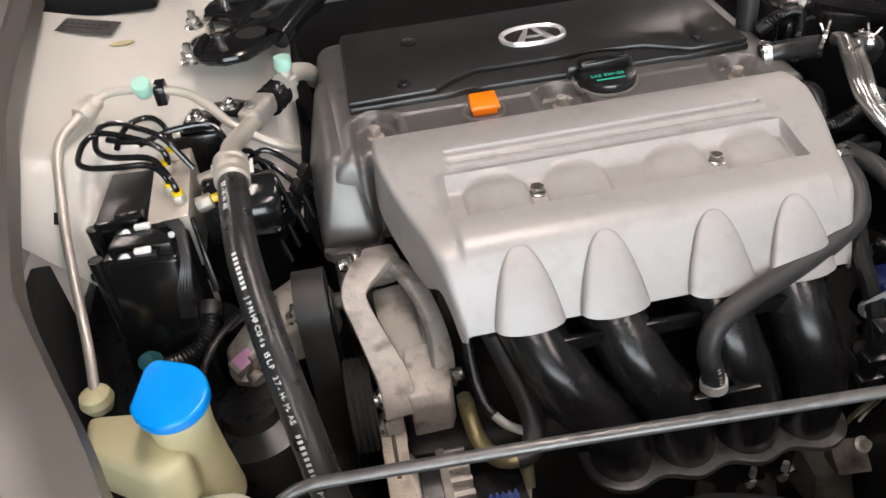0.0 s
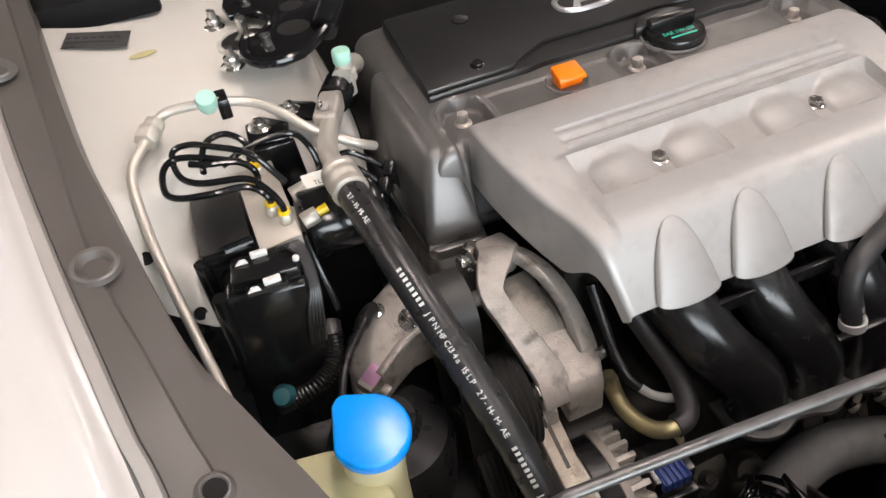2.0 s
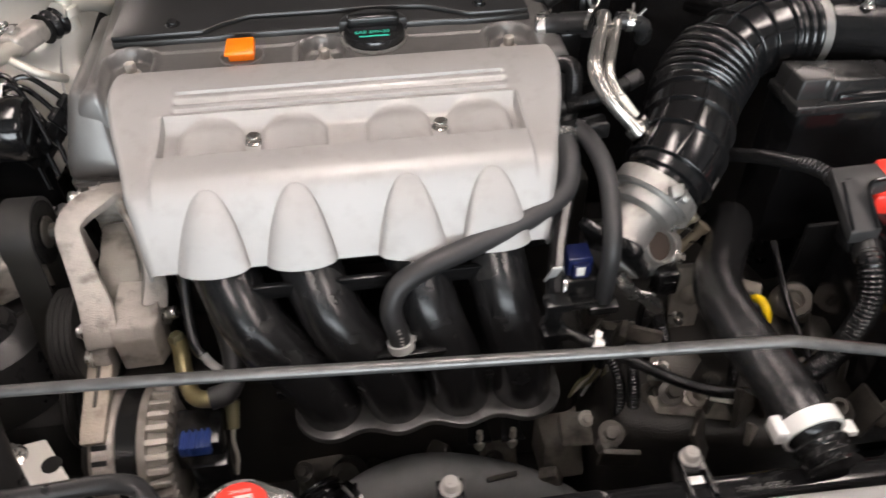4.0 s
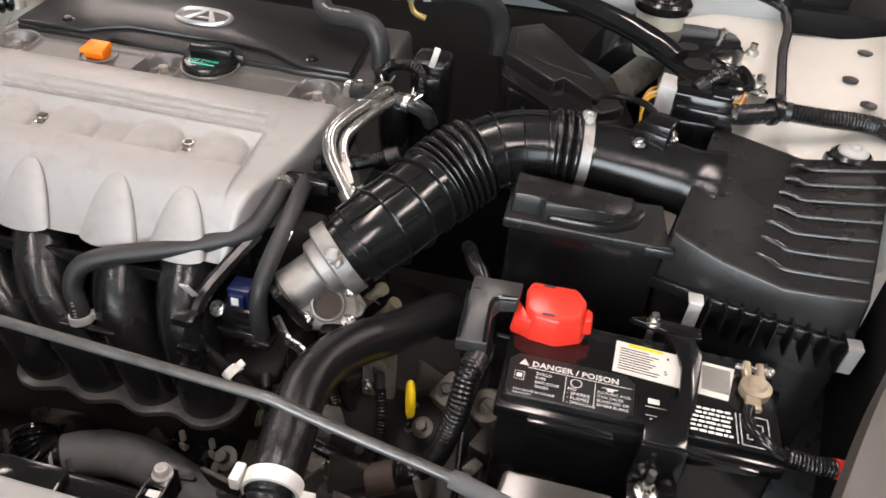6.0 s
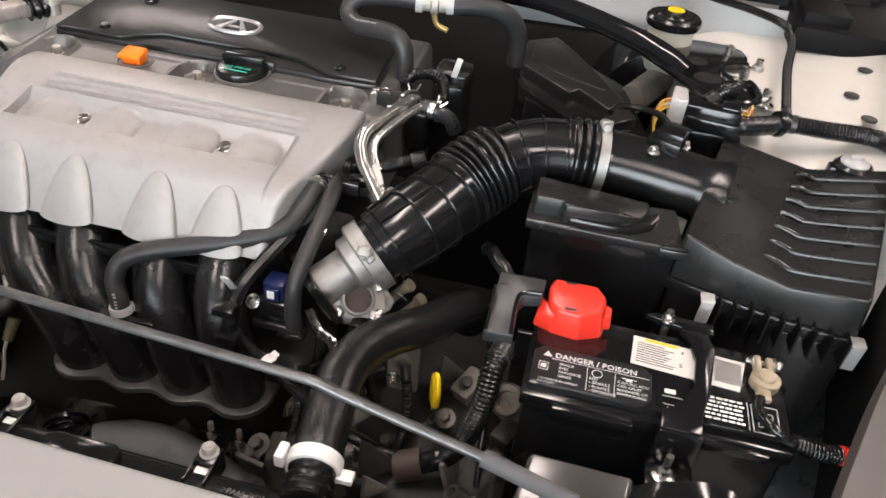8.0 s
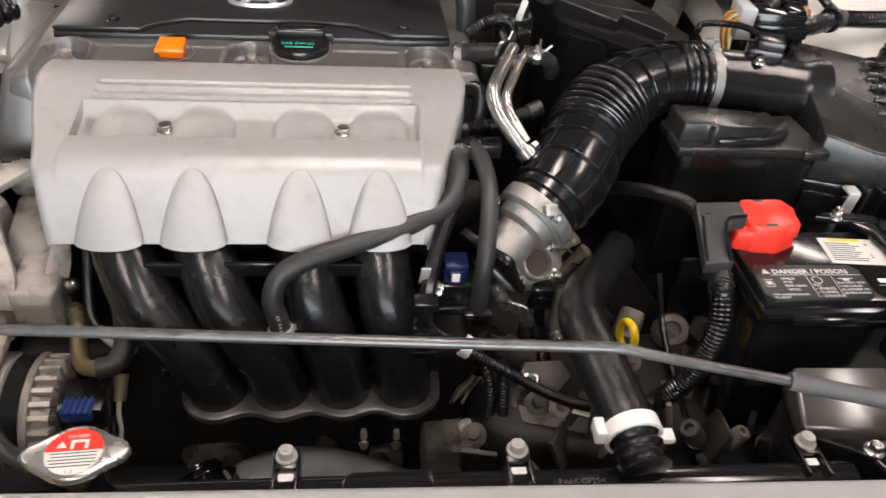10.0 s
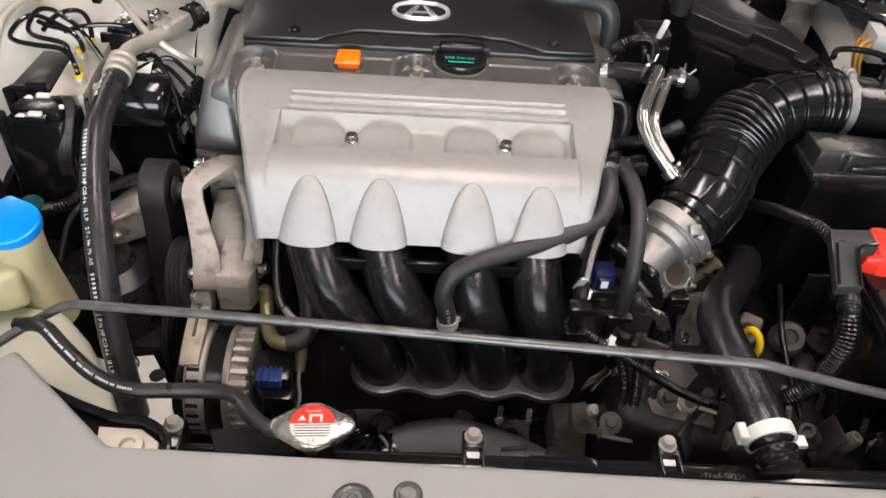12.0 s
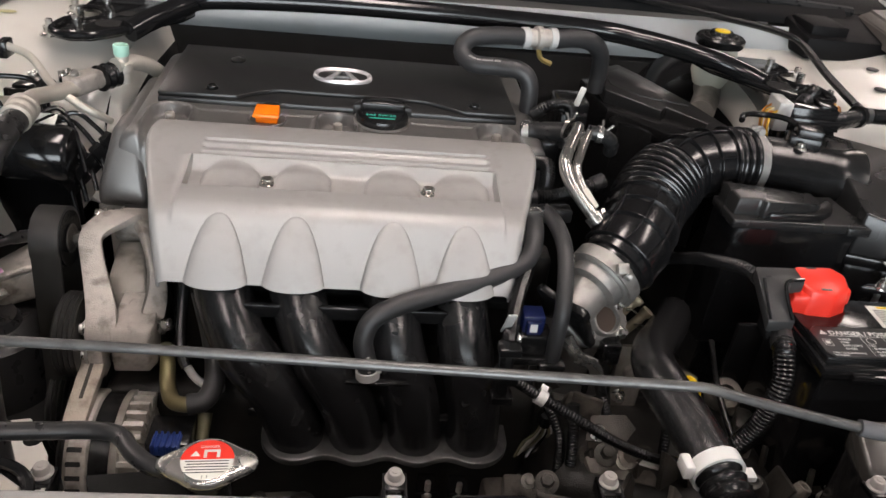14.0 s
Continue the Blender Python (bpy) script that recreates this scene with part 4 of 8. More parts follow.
part("badge_field", moved(prism(disc(0.036, 32, 0, 0, 0.5), 0.0003, 0.0012, 0, 1), badge_m), PLATE, badge)

# oil filler cap
cap_m = Matrix.Translation((0.039, 0.502, 0.820)) @ Matrix.Rotation(0.05, 4, "X") @ Matrix.Scale(1.13, 4)
oil = thing("oil_filler_cap", "black oil filler cap with teal grade marking", "cap", cap_m.translation)
part("neck", turned([(0.031, -0.012), (0.033, 0.004), (0.030, 0.006), (0, 0.006)], cap_m, 28), MAGNESIUM, oil)
part("neck_rim", turned([(0.0318, 0.004), (0.0332, 0.0065), (0.0328, 0.0085), (0.0312, 0.0085), (0.0308, 0.006)], cap_m, 40), CASTING, oil, "bright metal neck rim")
part("disc", turned([(0.026, 0.004), (0.0295, 0.006), (0.0305, 0.012), (0.029, 0.0155), (0.026, 0.0165), (0, 0.0165)], cap_m, 36), BLACK, oil)
part("grip", moved(join(box(-0.026, 0.026, 0.002, 0.013, 0.015, 0.027, 0.003, 3)), cap_m), BLACK, oil)
part("marking", join(words("SAE 5W-20", 0.0072, cap_m @ Matrix.Translation((-0.019, -0.011, 0.0166)), 0.0002), bars([(-0.015, 0.014, -0.018, -0.0155)], cap_m @ Matrix.Translation((0, 0, 0.0166)), 0.0002)), TEAL, oil, "teal print")

# dipstick handle
dip = thing("dipstick", "bright orange plastic oil dipstick handle", "dipstick", (-0.10, 0.482, 0.815))
part("handle", hull([(-0.1185, 0.4745, 0.806), (-0.0945, 0.4745, 0.806), (-0.1185, 0.489, 0.806), (-0.0945, 0.489, 0.806), (-0.1205, 0.4705, 0.8335), (-0.0925, 0.4705, 0.8335), (-0.1205, 0.490, 0.8335), (-0.0925, 0.490, 0.8335)], 0.0015), ORANGE, dip)
part("flap", hull([(-0.1235, 0.4665, 0.8325), (-0.0905, 0.4665, 0.8325), (-0.1215, 0.4925, 0.8355), (-0.0910, 0.4925, 0.8355), (-0.1225, 0.4675, 0.8375), (-0.0915, 0.4675, 0.8375), (-0.1205, 0.4915, 0.8425), (-0.0920, 0.4915, 0.8425)], 0.0012), ORANGE, dip)
pocket = part("pocket", turned([(0.0240, -0.006), (0.0245, 0.004), (0.0232, 0.0055), (0.0218, 0.004), (0.0212, -0.004)], Matrix.Translation((-0.1065, 0.482, 0.8215)), 32), MAGNESIUM, dip, "cast rim of the dipstick pocket")
# Floor disc paints the pocket's shade.
part("pocket_floor", turned([(0.0214, -0.002), (0.0214, 0.0022), (0, 0.0022)], Matrix.Translation((-0.1065, 0.482, 0.8215)), 28), FELTSHADE, pocket, "dark pocket")

# intake manifold
manifold = thing("intake_manifold", "black plastic intake manifold with four curved runners", "intake manifold", (0.04, 0.20, 0.50))
FEET = (-0.044, 0.024, 0.091, 0.158)
for c, f in zip(BUMPS, FEET):
    mid = c + (f - c) * 0.35
    low = c + (f - c) * 0.8
    part("runner", tube([(c, 0.30, 0.735), (c, 0.265, 0.732), (c + 0.08 * (f - c), 0.238, 0.716), (mid, 0.208, 0.676), (low, 0.194, 0.625), (f, 0.197, 0.570), (f, 0.198, 0.555)], lambda run, s: 0.0300 + 0.001 * s, 24, 0.006), RUNNER, manifold)
part("plenum", tube([(-0.16, 0.30, 0.735), (0.0, 0.30, 0.735), (0.20, 0.30, 0.735)], 0.05, 18, 0.05), BLACK, manifold)
LIP = []
for k, f in enumerate((-0.042, 0.026, 0.093, 0.160)):
    if k == 0:
        LIP += [(f + 0.040 * math.cos(radians(a)), 0.197 + 0.040 * math.sin(radians(a))) for a in np.linspace(180, 262, 9)]
    LIP += [(f + 0.0337 * u, 0.1615 - 0.0045 * math.cos(math.pi * u)) for u in np.linspace(-0.05 if k == 0 else -0.95, 0.05 if k == 3 else 0.95, 14)]
    if k == 3:
        LIP += [(f + 0.040 * math.cos(radians(a)), 0.197 + 0.040 * math.sin(radians(a))) for a in np.linspace(278, 360, 9)]
part("flange", prism(LIP + [(0.20, 0.24), (-0.082, 0.24)], 0.555, 0.5635, 0.002), ROD, manifold, "dull grey scalloped mounting flange")
for a, b in zip(BUMPS, BUMPS[1:]):
    m = (a + b) / 2
    part("web", box(m - 0.03, m + 0.03, 0.215, 0.222, 0.712, 0.728, 0.002), BLACK, manifold)
    part("web", box(m - 0.005, m + 0.04, 0.185, 0.19, 0.60, 0.61, 0.002), BLACK, manifold)
part("hose_tray", box(0.01, 0.075, 0.168, 0.176, 0.664, 0.668, 0.001), BLACK, manifold)
# Head side takes the same near-black, shade included.
part("head_wall", box(-0.20, 0.25, 0.32, 0.36, 0.42, 0.74, 0.01), OILSHADE, manifold, "oily aluminium cylinder head side, darkened as shade")

# engine block and gearbox, low; oil and shade are both in their black
block = thing("engine_block", "oily cast engine block and gearbox, darkened as shade", "engine", (0.1, 0.4, 0.24))
part("block", box(-0.26, 0.24, 0.22, 0.70, 0.24, 0.60, 0.02, 3), OILSHADE, block)
part("gearbox", prism([(0.24, 0.12), (0.40, 0.08), (0.56, 0.14), (0.585, 0.27), (0.24, 0.27)], 0.24, 0.582, 0.02, 3), OILSHADE, block)
part("bell_housing", prism([(0.24, 0.26), (0.59, 0.26), (0.60, 0.35), (0.55, 0.60), (0.24, 0.62)], 0.24, 0.45, 0.03, 3), OILSHADE, block)
part("lower_case", box(-0.24, 0.22, 0.19, 0.26, 0.24, 0.40, 0.02, 3), OILSHADE, block)
for x0, x1, y0, z1 in ((-0.015, 0.040, 0.226, 0.424), (0.048, 0.108, 0.222, 0.418), (-0.100, -0.040, 0.205, 0.440), (0.120, 0.165, 0.206, 0.432), (0.185, 0.236, 0.184, 0.468)):
    part("cast_panel", hull([(x0, y0 - 0.018, z1 - 0.050), (x1, y0 - 0.020, z1 - 0.046), (x0 + 0.004, y0, z1 - 0.006), (x1 - 0.003, y0 + 0.002, z1), (x0, y0 + 0.05, z1 + 0.008), (x1, y0 + 0.05, z1 + 0.010), (x0, y0 + 0.05, z1 - 0.060), (x1, y0 + 0.05, z1 - 0.060)], 0.005, 2), BLOCKY, block, "brown-grey stained cast panel")
for x, y, z in ((0.1144, 0.194, 0.478), (0.1530, 0.194, 0.476)):
    part("stud", join(turned([(0.0062, 0.0), (0.0062, 0.010), (0.0040, 0.012), (0.0036, 0.026)], Matrix.Translation((x, y, z - 0.012)), 12), turned([(0.0042, 0.0), (0.0052, -0.003), (0.0040, -0.007), (0, -0.008)], Matrix.Translation((x, y, z - 0.011)), 12)), ALLOY, block, "pale stud end")
    part("stud_bracket", prism([(x - 0.014, y - 0.004), (x + 0.014, y - 0.004), (x + 0.010, y + 0.03), (x - 0.010, y + 0.03)], z - 0.004, z + 0.001, 0.001), BLACK, block)
# plates, webs and a cable lever on the gearbox
part("cast_face", hull([(0.262, 0.252, 0.590), (0.302, 0.240, 0.584), (0.300, 0.226, 0.560), (0.266, 0.234, 0.562), (0.262, 0.27, 0.575), (0.302, 0.26, 0.570)], 0.003), BLOCKY, block, "pale stained cast face")
part("cast_face", hull([(0.332, 0.258, 0.620), (0.362, 0.252, 0.604), (0.364, 0.244, 0.574), (0.338, 0.248, 0.578), (0.334, 0.275, 0.600), (0.362, 0.27, 0.585)], 0.003), BLOCKY, block, "pale stained cast face")
part("cast_face", hull([(0.352, 0.226, 0.566), (0.384, 0.214, 0.558), (0.386, 0.196, 0.528), (0.348, 0.210, 0.534), (0.352, 0.235, 0.54), (0.384, 0.228, 0.53)], 0.003), BLOCKY, block, "pale stained cast face")
part("cast_web", hull([(0.206, 0.204, 0.500), (0.270, 0.190, 0.512), (0.272, 0.160, 0.486), (0.206, 0.172, 0.474), (0.210, 0.21, 0.46), (0.27, 0.20, 0.47)], 0.004), BLOCKY, block, "brown-grey stained cast web")
part("cast_web", hull([(0.276, 0.150, 0.592), (0.352, 0.126, 0.592), (0.356, 0.108, 0.584), (0.280, 0.128, 0.584), (0.278, 0.145, 0.57), (0.352, 0.12, 0.57)], 0.004), BLOCKY, block, "brown-grey stained cast web")
for x, y, z in ((0.292, 0.238, 0.588), (0.350, 0.250, 0.606), (0.234, 0.186, 0.506), (0.318, 0.136, 0.595)):
    part("bolt", bolt((x, y, z), (0, -0.6, 0.8), 0.0058, 1.6, 1.2), ALLOY, block, "dull bolt")
rng = random.Random(4)
for k in range(90):
    cx, cy = rng.uniform(-0.14, 0.55), rng.uniform(0.07, 0.26)
    cz = rng.uniform(0.40, 0.45) if cx < 0.22 else rng.uniform(0.565, 0.60)
    s = rng.uniform(0.006, 0.022)
    shape = rng.choice(("boss", "rib", "nub", "pad", "web"))
    if shape == "boss":
        b = turned([(s, 0), (s, 0.02), (s * 0.85, 0.026), (s * 0.5, 0.026), (s * 0.45, 0.018), (0, 0.018)], aim((cx, cy, cz), (rng.uniform(-0.6, 0.6), rng.uniform(-1, 0.2), 0.8)), 14)
    elif shape == "rib":
        b = moved(box(-min(0.018, s * 2.2), min(0.018, s * 2.2), -0.003, 0.003, 0, 0.04, 0.002), Matrix.Translation((cx, cy, cz - 0.01)) @ Matrix.Rotation(rng.uniform(0, 3), 4, "Z") @ Matrix.Rotation(rng.uniform(-0.5, 0.5), 4, "X"))
    elif shape == "pad":
        b = moved(box(-s, s, -s * 0.7, s * 0.7, -0.01, s, s * 0.3, 2), Matrix.Translation((cx, cy, cz)) @ Matrix.Rotation(rng.uniform(0, 3), 4, "Z") @ Matrix.Rotation(rng.uniform(-0.6, 0.6), 4, "Y"))
    elif shape == "web":
        b = moved(prism([(0, 0), (s * 3, 0), (s * 0.6, s * 2), (0, s * 2.4)], -0.003, 0.003, 0.001), Matrix.Translation((cx, cy, cz)) @ Matrix.Rotation(1.3, 4, "X") @ Matrix.Rotation(rng.uniform(-1, 1), 4, "Y"))
    else:
        b = bolt((cx, cy, cz + 0.012), (rng.uniform(-0.5, 0.5), -0.5, 1), 0.0055 + s * 0.1, 1.7, 1.2)
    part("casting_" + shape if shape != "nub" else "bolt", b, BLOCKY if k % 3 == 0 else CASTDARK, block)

# ---- air intake ----
IN = [(0.292, 0.262, 0.752), (0.318, 0.285, 0.770), (0.345, 0.325, 0.783), (0.3697, 0.372, 0.794), (0.3985, 0.404, 0.811), (0.4336, 0.4285, 0.8235), (0.478, 0.440, 0.828), (0.530, 0.447, 0.826)]


def intake_radius(run, s):
    """Plain, then six deep bellows folds, plain again round the bend, and three folds before the end."""
    if s < 0.06:
        return 0.0375
    if 0.415 < s < 0.610:
        return 0.0415 + (0.0085 + 0.0015 * math.sin(math.pi * (s - 0.415) / 0.195)) * abs(math.sin(math.pi * 6 * (s - 0.415) / 0.195)) ** 0.55
    if 0.865 < s < 0.960:
        return 0.0385 + 0.0075 * abs(math.sin(math.pi * 3 * (s - 0.865) / 0.095)) ** 0.55
    return hose_size(s)


def hose_size(s):
    """The plain hose: widest before the bellows."""
    return 0.0420 + 0.0030 * ease(0.06, 0.20, s) - 0.0030 * ease(0.45, 0.65, s)


def swept(line, radius, seg):
    """A hose along a dense, already smooth line, with ways taken over a wide reach so that its folds lie true."""
    total = sum((b - a).length for a, b in zip(line, line[1:]))
    bm = bmesh.new()
    rings, run = [], 0.0
    for k, p in enumerate(line):
        if k:
            run += (p - line[k - 1]).length
        way = (line[min(k + 14, len(line) - 1)] - line[max(k - 14, 0)]).normalized()
        up = (Vector((0, 0, 1)) - way * way.z).normalized()
        side = way.cross(up)
        r = radius(run, run / total)
        rings.append([bm.verts.new(p + r * (up * math.cos(2 * math.pi * j / seg) + side * math.sin(2 * math.pi * j / seg))) for j in range(seg)])
    for r0, r1 in zip(rings, rings[1:]):
        for j in range(seg):
            bm.faces.new((r0[j], r0[(j + 1) % seg], r1[(j + 1) % seg], r1[j]))
    bm.faces.new(rings[0][::-1])
    bm.faces.new(rings[-1])
    return bm


IN_LINE = spline(IN, 0.001)
for k in range(160):
    IN_LINE = [IN_LINE[0]] + [0.25 * a + 0.5 * b + 0.25 * c for a, b, c in zip(IN_LINE, IN_LINE[1:], IN_LINE[2:])] + [IN_LINE[-1]]
IN = IN_LINE[:-10:18] + [IN_LINE[-1]]
intake = thing("intake_hose", "black ribbed rubber air intake hose", "hose", (0.40, 0.38, 0.75))
part("bellows", swept(IN_LINE, intake_radius, 56), BELLOWS, intake, sharp=60)
dense = spline(IN, 0.002)
fr = frames_along(dense)
for s in (0.095, 0.185, 0.280, 0.370, 0.622, 0.690, 0.775, 0.855):
    p, way, a, b = fr[int(s * (len(fr) - 1))]
    part("rib", turned([(hose_size(s) + h, w) for h, w in ((-0.002, -0.0017), (0.0002, -0.0015), (0.0034, -0.0009), (0.0038, -0.0004), (0.0038, 0.0004), (0.0034, 0.0009), (0.0002, 0.0015), (-0.002, 0.0017))], aim(p, way), 56), BELLOWS, intake)
for s0, s1, angles in ((0.095, 0.372, (0.60, 1.35, 2.1, 2.85, -0.25)), (0.622, 0.855, (0.55, 1.55, -0.5))):
    i0, i1 = int(s0 * (len(fr) - 1)), int(s1 * (len(fr) - 1))
    for ang in angles:
        pts = []
        for i in range(i0, i1 + 1, 6):
            p, way, a, b = fr[i]
            up = (Vector((0, 0, 1)) - way * way.z).normalized()
            side = way.cross(up)
            pts.append(p + (hose_size(i / (len(fr) - 1)) + 0.0012) * (math.sin(ang) * up + math.cos(ang) * side))
        part("rib", tube(pts, 0.0018, 6, 0.006), BELLOWS, intake)
for s, w in ((0.015, 0.016), (0.975, 0.014)):
    p, way, a, b = fr[int(s * (len(fr) - 1))]
    c = part("clamp", turned([(0.0395, -w / 2), (0.0425, -w / 2), (0.0425, w / 2), (0.0395, w / 2)], aim(p, way), 40), CASTING, intake, "dull steel band clamp")
    up = (Vector((0, -0.7 if s < 0.5 else 0.1, 0.5 if s < 0.5 else 1)))
    up = (up - way * up.dot(way)).normalized()
    part("screw", join(moved(box(-0.007, 0.007, -0.006, 0.006, 0, 0.008, 0.002), aim(p + up * 0.042, up)), bolt(p + up * 0.045 + way.cross(up) * 0.006, way.cross(up), 0.0055, 1.3)), CASTING, c)

# air flow tube and its sensor
maf = thing("air_flow_tube", "smooth black plastic air flow meter tube", "air duct", (0.59, 0.45, 0.78))
part("duct", tube([(0.528, 0.452, 0.823), (0.57, 0.452, 0.820), (0.62, 0.450, 0.815), (0.67, 0.445, 0.808)], lambda run, s: 0.0385 + 0.008 * ease(0.8, 1, s), 32, 0.008), BLACK, maf)
sensor = part("sensor", moved(join(box(-0.020, 0.020, -0.014, 0.014, 0, 0.016, 0.002), box(-0.012, 0.020, -0.010, 0.022, 0.010, 0.026, 0.002), box(-0.008, 0.008, 0.012, 0.028, 0.012, 0.024, 0.001)), Matrix.Translation((0.594, 0.455, 0.851)) @ Matrix.Rotation(-0.35, 4, "Z")), BLACK, maf, "black air flow sensor plug")
for bx, by in ((0.580, 0.434), (0.616, 0.462)):
    part("screw", bolt((bx, by, 0.855), (0, 0, 1), 0.005, 1.5), STEEL, sensor)

# air cleaner
cleaner = thing("air_cleaner", "large black plastic air cleaner box with ribbed lid", "air box", (0.76, 0.42, 0.60))
LID = [(0.6730, 0.5420, 0.8415), (0.6240, 0.3260, 0.8225), (0.6760, 0.3090, 0.8105), (0.7060, 0.3010, 0.8070), (0.7340, 0.2930, 0.8040), (0.8060, 0.2810, 0.8150), (0.8660, 0.5110, 0.8510), (0.7770, 0.5260, 0.8265)]
LIDC = Vector((0.757, 0.40, 0.0))


def lid_outline(scale):
    return [(LIDC.x + (x - LIDC.x) * scale, LIDC.y + (y - LIDC.y) * scale) for x, y, z in LID]


def air_lid():
    """A lid of two flat fields that meet in a shallow fold, with drafted walls."""
    bm = bmesh.new()
    top = [bm.verts.new(p) for p in LID]
    low = [bm.verts.new((x, y, 0.766)) for x, y in lid_outline(1.035)]
    bm.faces.new((top[0], top[1], top[2], top[3]))
    bm.faces.new((top[0], top[3], top[4], top[7]))
    bm.faces.new((top[7], top[4], top[5], top[6]))
    for k in range(8):
        bm.faces.new((top[k], low[k], low[(k + 1) % 8], top[(k + 1) % 8]))
    bm.faces.new(low[::-1])
    bmesh.ops.recalc_face_normals(bm, faces=bm.faces)
    return bevelled(bm, 0.0035, 3, 30)


part("lid", air_lid(), LIDMAT, cleaner)
part("lid_rim", prism(lid_outline(1.07), 0.752, 0.767, 0.003), BLACK, cleaner)
part("lower_box", prism(lid_outline(1.0), 0.58, 0.753, 0.008, 2, -0.03), BLACK, cleaner)
for k in range(7):
    q = k / 6
    a, b, c = (Vector(p).lerp(Vector(e), q) for p, e in (((0.7570, 0.4960, 0.8310), (0.7080, 0.3350, 0.8095)), ((0.7815, 0.4980, 0.8265), (0.7365, 0.3190, 0.8065)), ((0.8600, 0.4880, 0.8475), (0.8090, 0.3080, 0.8185))))
    part("rib", tube([a - Vector((0, 0, 0.001)), a.lerp(b, 0.15) + Vector((0, 0, 0.0012)), a.lerp(b, 0.6) + Vector((0, 0, 0.0014)), b + Vector((0, 0, 0.0012)), b.lerp(c, 0.5), c], lambda run, s: 0.0030, 10, 0.005), LIDMAT, cleaner)
for k in range(9):
    s = k / 8
    x, y = 0.672 + 0.125 * s, 0.296 - 0.020 * s
    part("gusset", box(x - 0.0012, x + 0.0012, y - 0.016, y + 0.004, 0.740, 0.775, 0.0004, 1), BLACK, cleaner)
for cx, cy in ((0.6600, 0.2930), (0.8080, 0.2700)):
    part("clip", join(box(cx - 0.0075, cx + 0.0075, cy - 0.006, cy + 0.010, 0.767, 0.7705, 0.0015), moved(box(-0.0065, 0.0065, -0.0015, 0.0015, -0.034, 0, 0.001), Matrix.Translation((cx, cy - 0.006, 0.769)) @ Matrix.Rotation(0.12, 4, "X"))), CONNGREY, cleaner, "dull grey spring clip")

# throttle body
TB = Vector((0.296, 0.266, 0.757))
TBW = (Vector(IN[1]) - Vector(IN[0])).normalized()
throttle = thing("throttle_body", "cast aluminium throttle body", "throttle body", (0.27, 0.24, 0.68))
TM = aim(TB, TBW)
PW = Vector((0.25, -0.72, 0.62)).normalized()
PM = Matrix.Translation((0.293, 0.233, 0.715)) @ PW.to_track_quat("Z", "Y").to_matrix().to_4x4()
part("barrel", turned([(0.024, -0.068), (0.024, -0.030), (0.0315, -0.026), (0.0325, -0.022), (0.0325, -0.010), (0.0355, -0.008), (0.0355, 0.004), (0, 0.004)], TM, 36), CASTING, throttle)
part("inlet_ring", turned([(0.0365, -0.014), (0.0385, -0.012), (0.0385, -0.006), (0.0365, -0.004)], TM, 36), CASTING, throttle)
# flange against the manifold, with four bolt ears
ears = [(0.033 * math.cos(a) + 0.0, 0.033 * math.sin(a)) for a in np.linspace(0, 2 * math.pi, 33)[:-1]]
ears = [(x * (1 + 0.42 * abs(math.sin(2 * math.atan2(y, x))) ** 6), y * (1 + 0.42 * abs(math.sin(2 * math.atan2(y, x))) ** 6)) for x, y in ears]
# Cast flange in black, so that the gap here looks dark.
part("flange", moved(prism(ears, -0.076, -0.066, 0.0025, 2), TM), BLACK, throttle, "cast flange painted black to sink into the dark gap")
# casting that carries the idle port, set square below the barrel
part("port_housing", moved(prism([(-0.030, -0.026), (0.018, -0.034), (0.030, -0.018), (0.032, 0.008), (0.022, 0.026), (-0.030, 0.036), (-0.050, 0.024), (-0.048, -0.004)], -0.050, -0.004, 0.006, 3, 0.04), PM), CASTING, throttle)
part("gasket_face", moved(prism([(-0.028, -0.020), (0.020, -0.025), (0.029, -0.012), (0.028, 0.018), (0.004, 0.027), (-0.022, 0.022), (-0.040, 0.010), (-0.040, -0.004)], -0.005, 0.001, 0.0012, 2), PM), CASTING, throttle)
port = part("port", turned([(0.0205, -0.01), (0.0185, 0.009), (0.0170, 0.011), (0.0155, 0.011), (0.0145, 0.009), (0.0145, -0.004), (0, -0.004)], PM, 30), CASTING, throttle, "round machined port")
part("port_floor", turned([(0.0146, 0.001), (0.0146, 0.0040), (0, 0.0040)], PM, 24), COPPER, port, "brown inside of the port")
FACE = [Vector(q) for q in ((0.2367, 0.2416, 0.7287), (0.2960, 0.2240, 0.6850), (0.3120, 0.2300, 0.6860), (0.3300, 0.2530, 0.7050), (0.2986, 0.2692, 0.7358), (0.2536, 0.2619, 0.7454))]
part("cast_plate", hull(FACE + [q - PW * 0.011 for q in FACE], 0.0018, 2), CASTING, throttle, "flat cast housing plate")
for q, w in (((0.2445, 0.2440, 0.7285), 0.0055), ((0.2580, 0.2580, 0.7430), 0.0050), ((0.2960, 0.2290, 0.6890), 0.0050), ((0.3190, 0.2480, 0.7020), 0.0060)):
    lug = Vector(q) + PW * 0.0012
    part("boss", turned([(w * 1.5, -0.006), (w * 1.5, 0.0015), (w * 1.25, 0.0030), (w * 0.7, 0.0030), (w * 0.6, 0.001), (0, 0.001)], aim(lug, PW), 20), CASTING, throttle, "round cast boss")
part("cast_rib", moved(box(-0.040, 0.020, 0.030, 0.034, -0.02, 0.002, 0.0012), PM), CASTING, throttle)
part("cast_rib", moved(box(-0.038, -0.034, 0.002, 0.032, -0.02, 0.003, 0.0012), PM), CASTING, throttle)
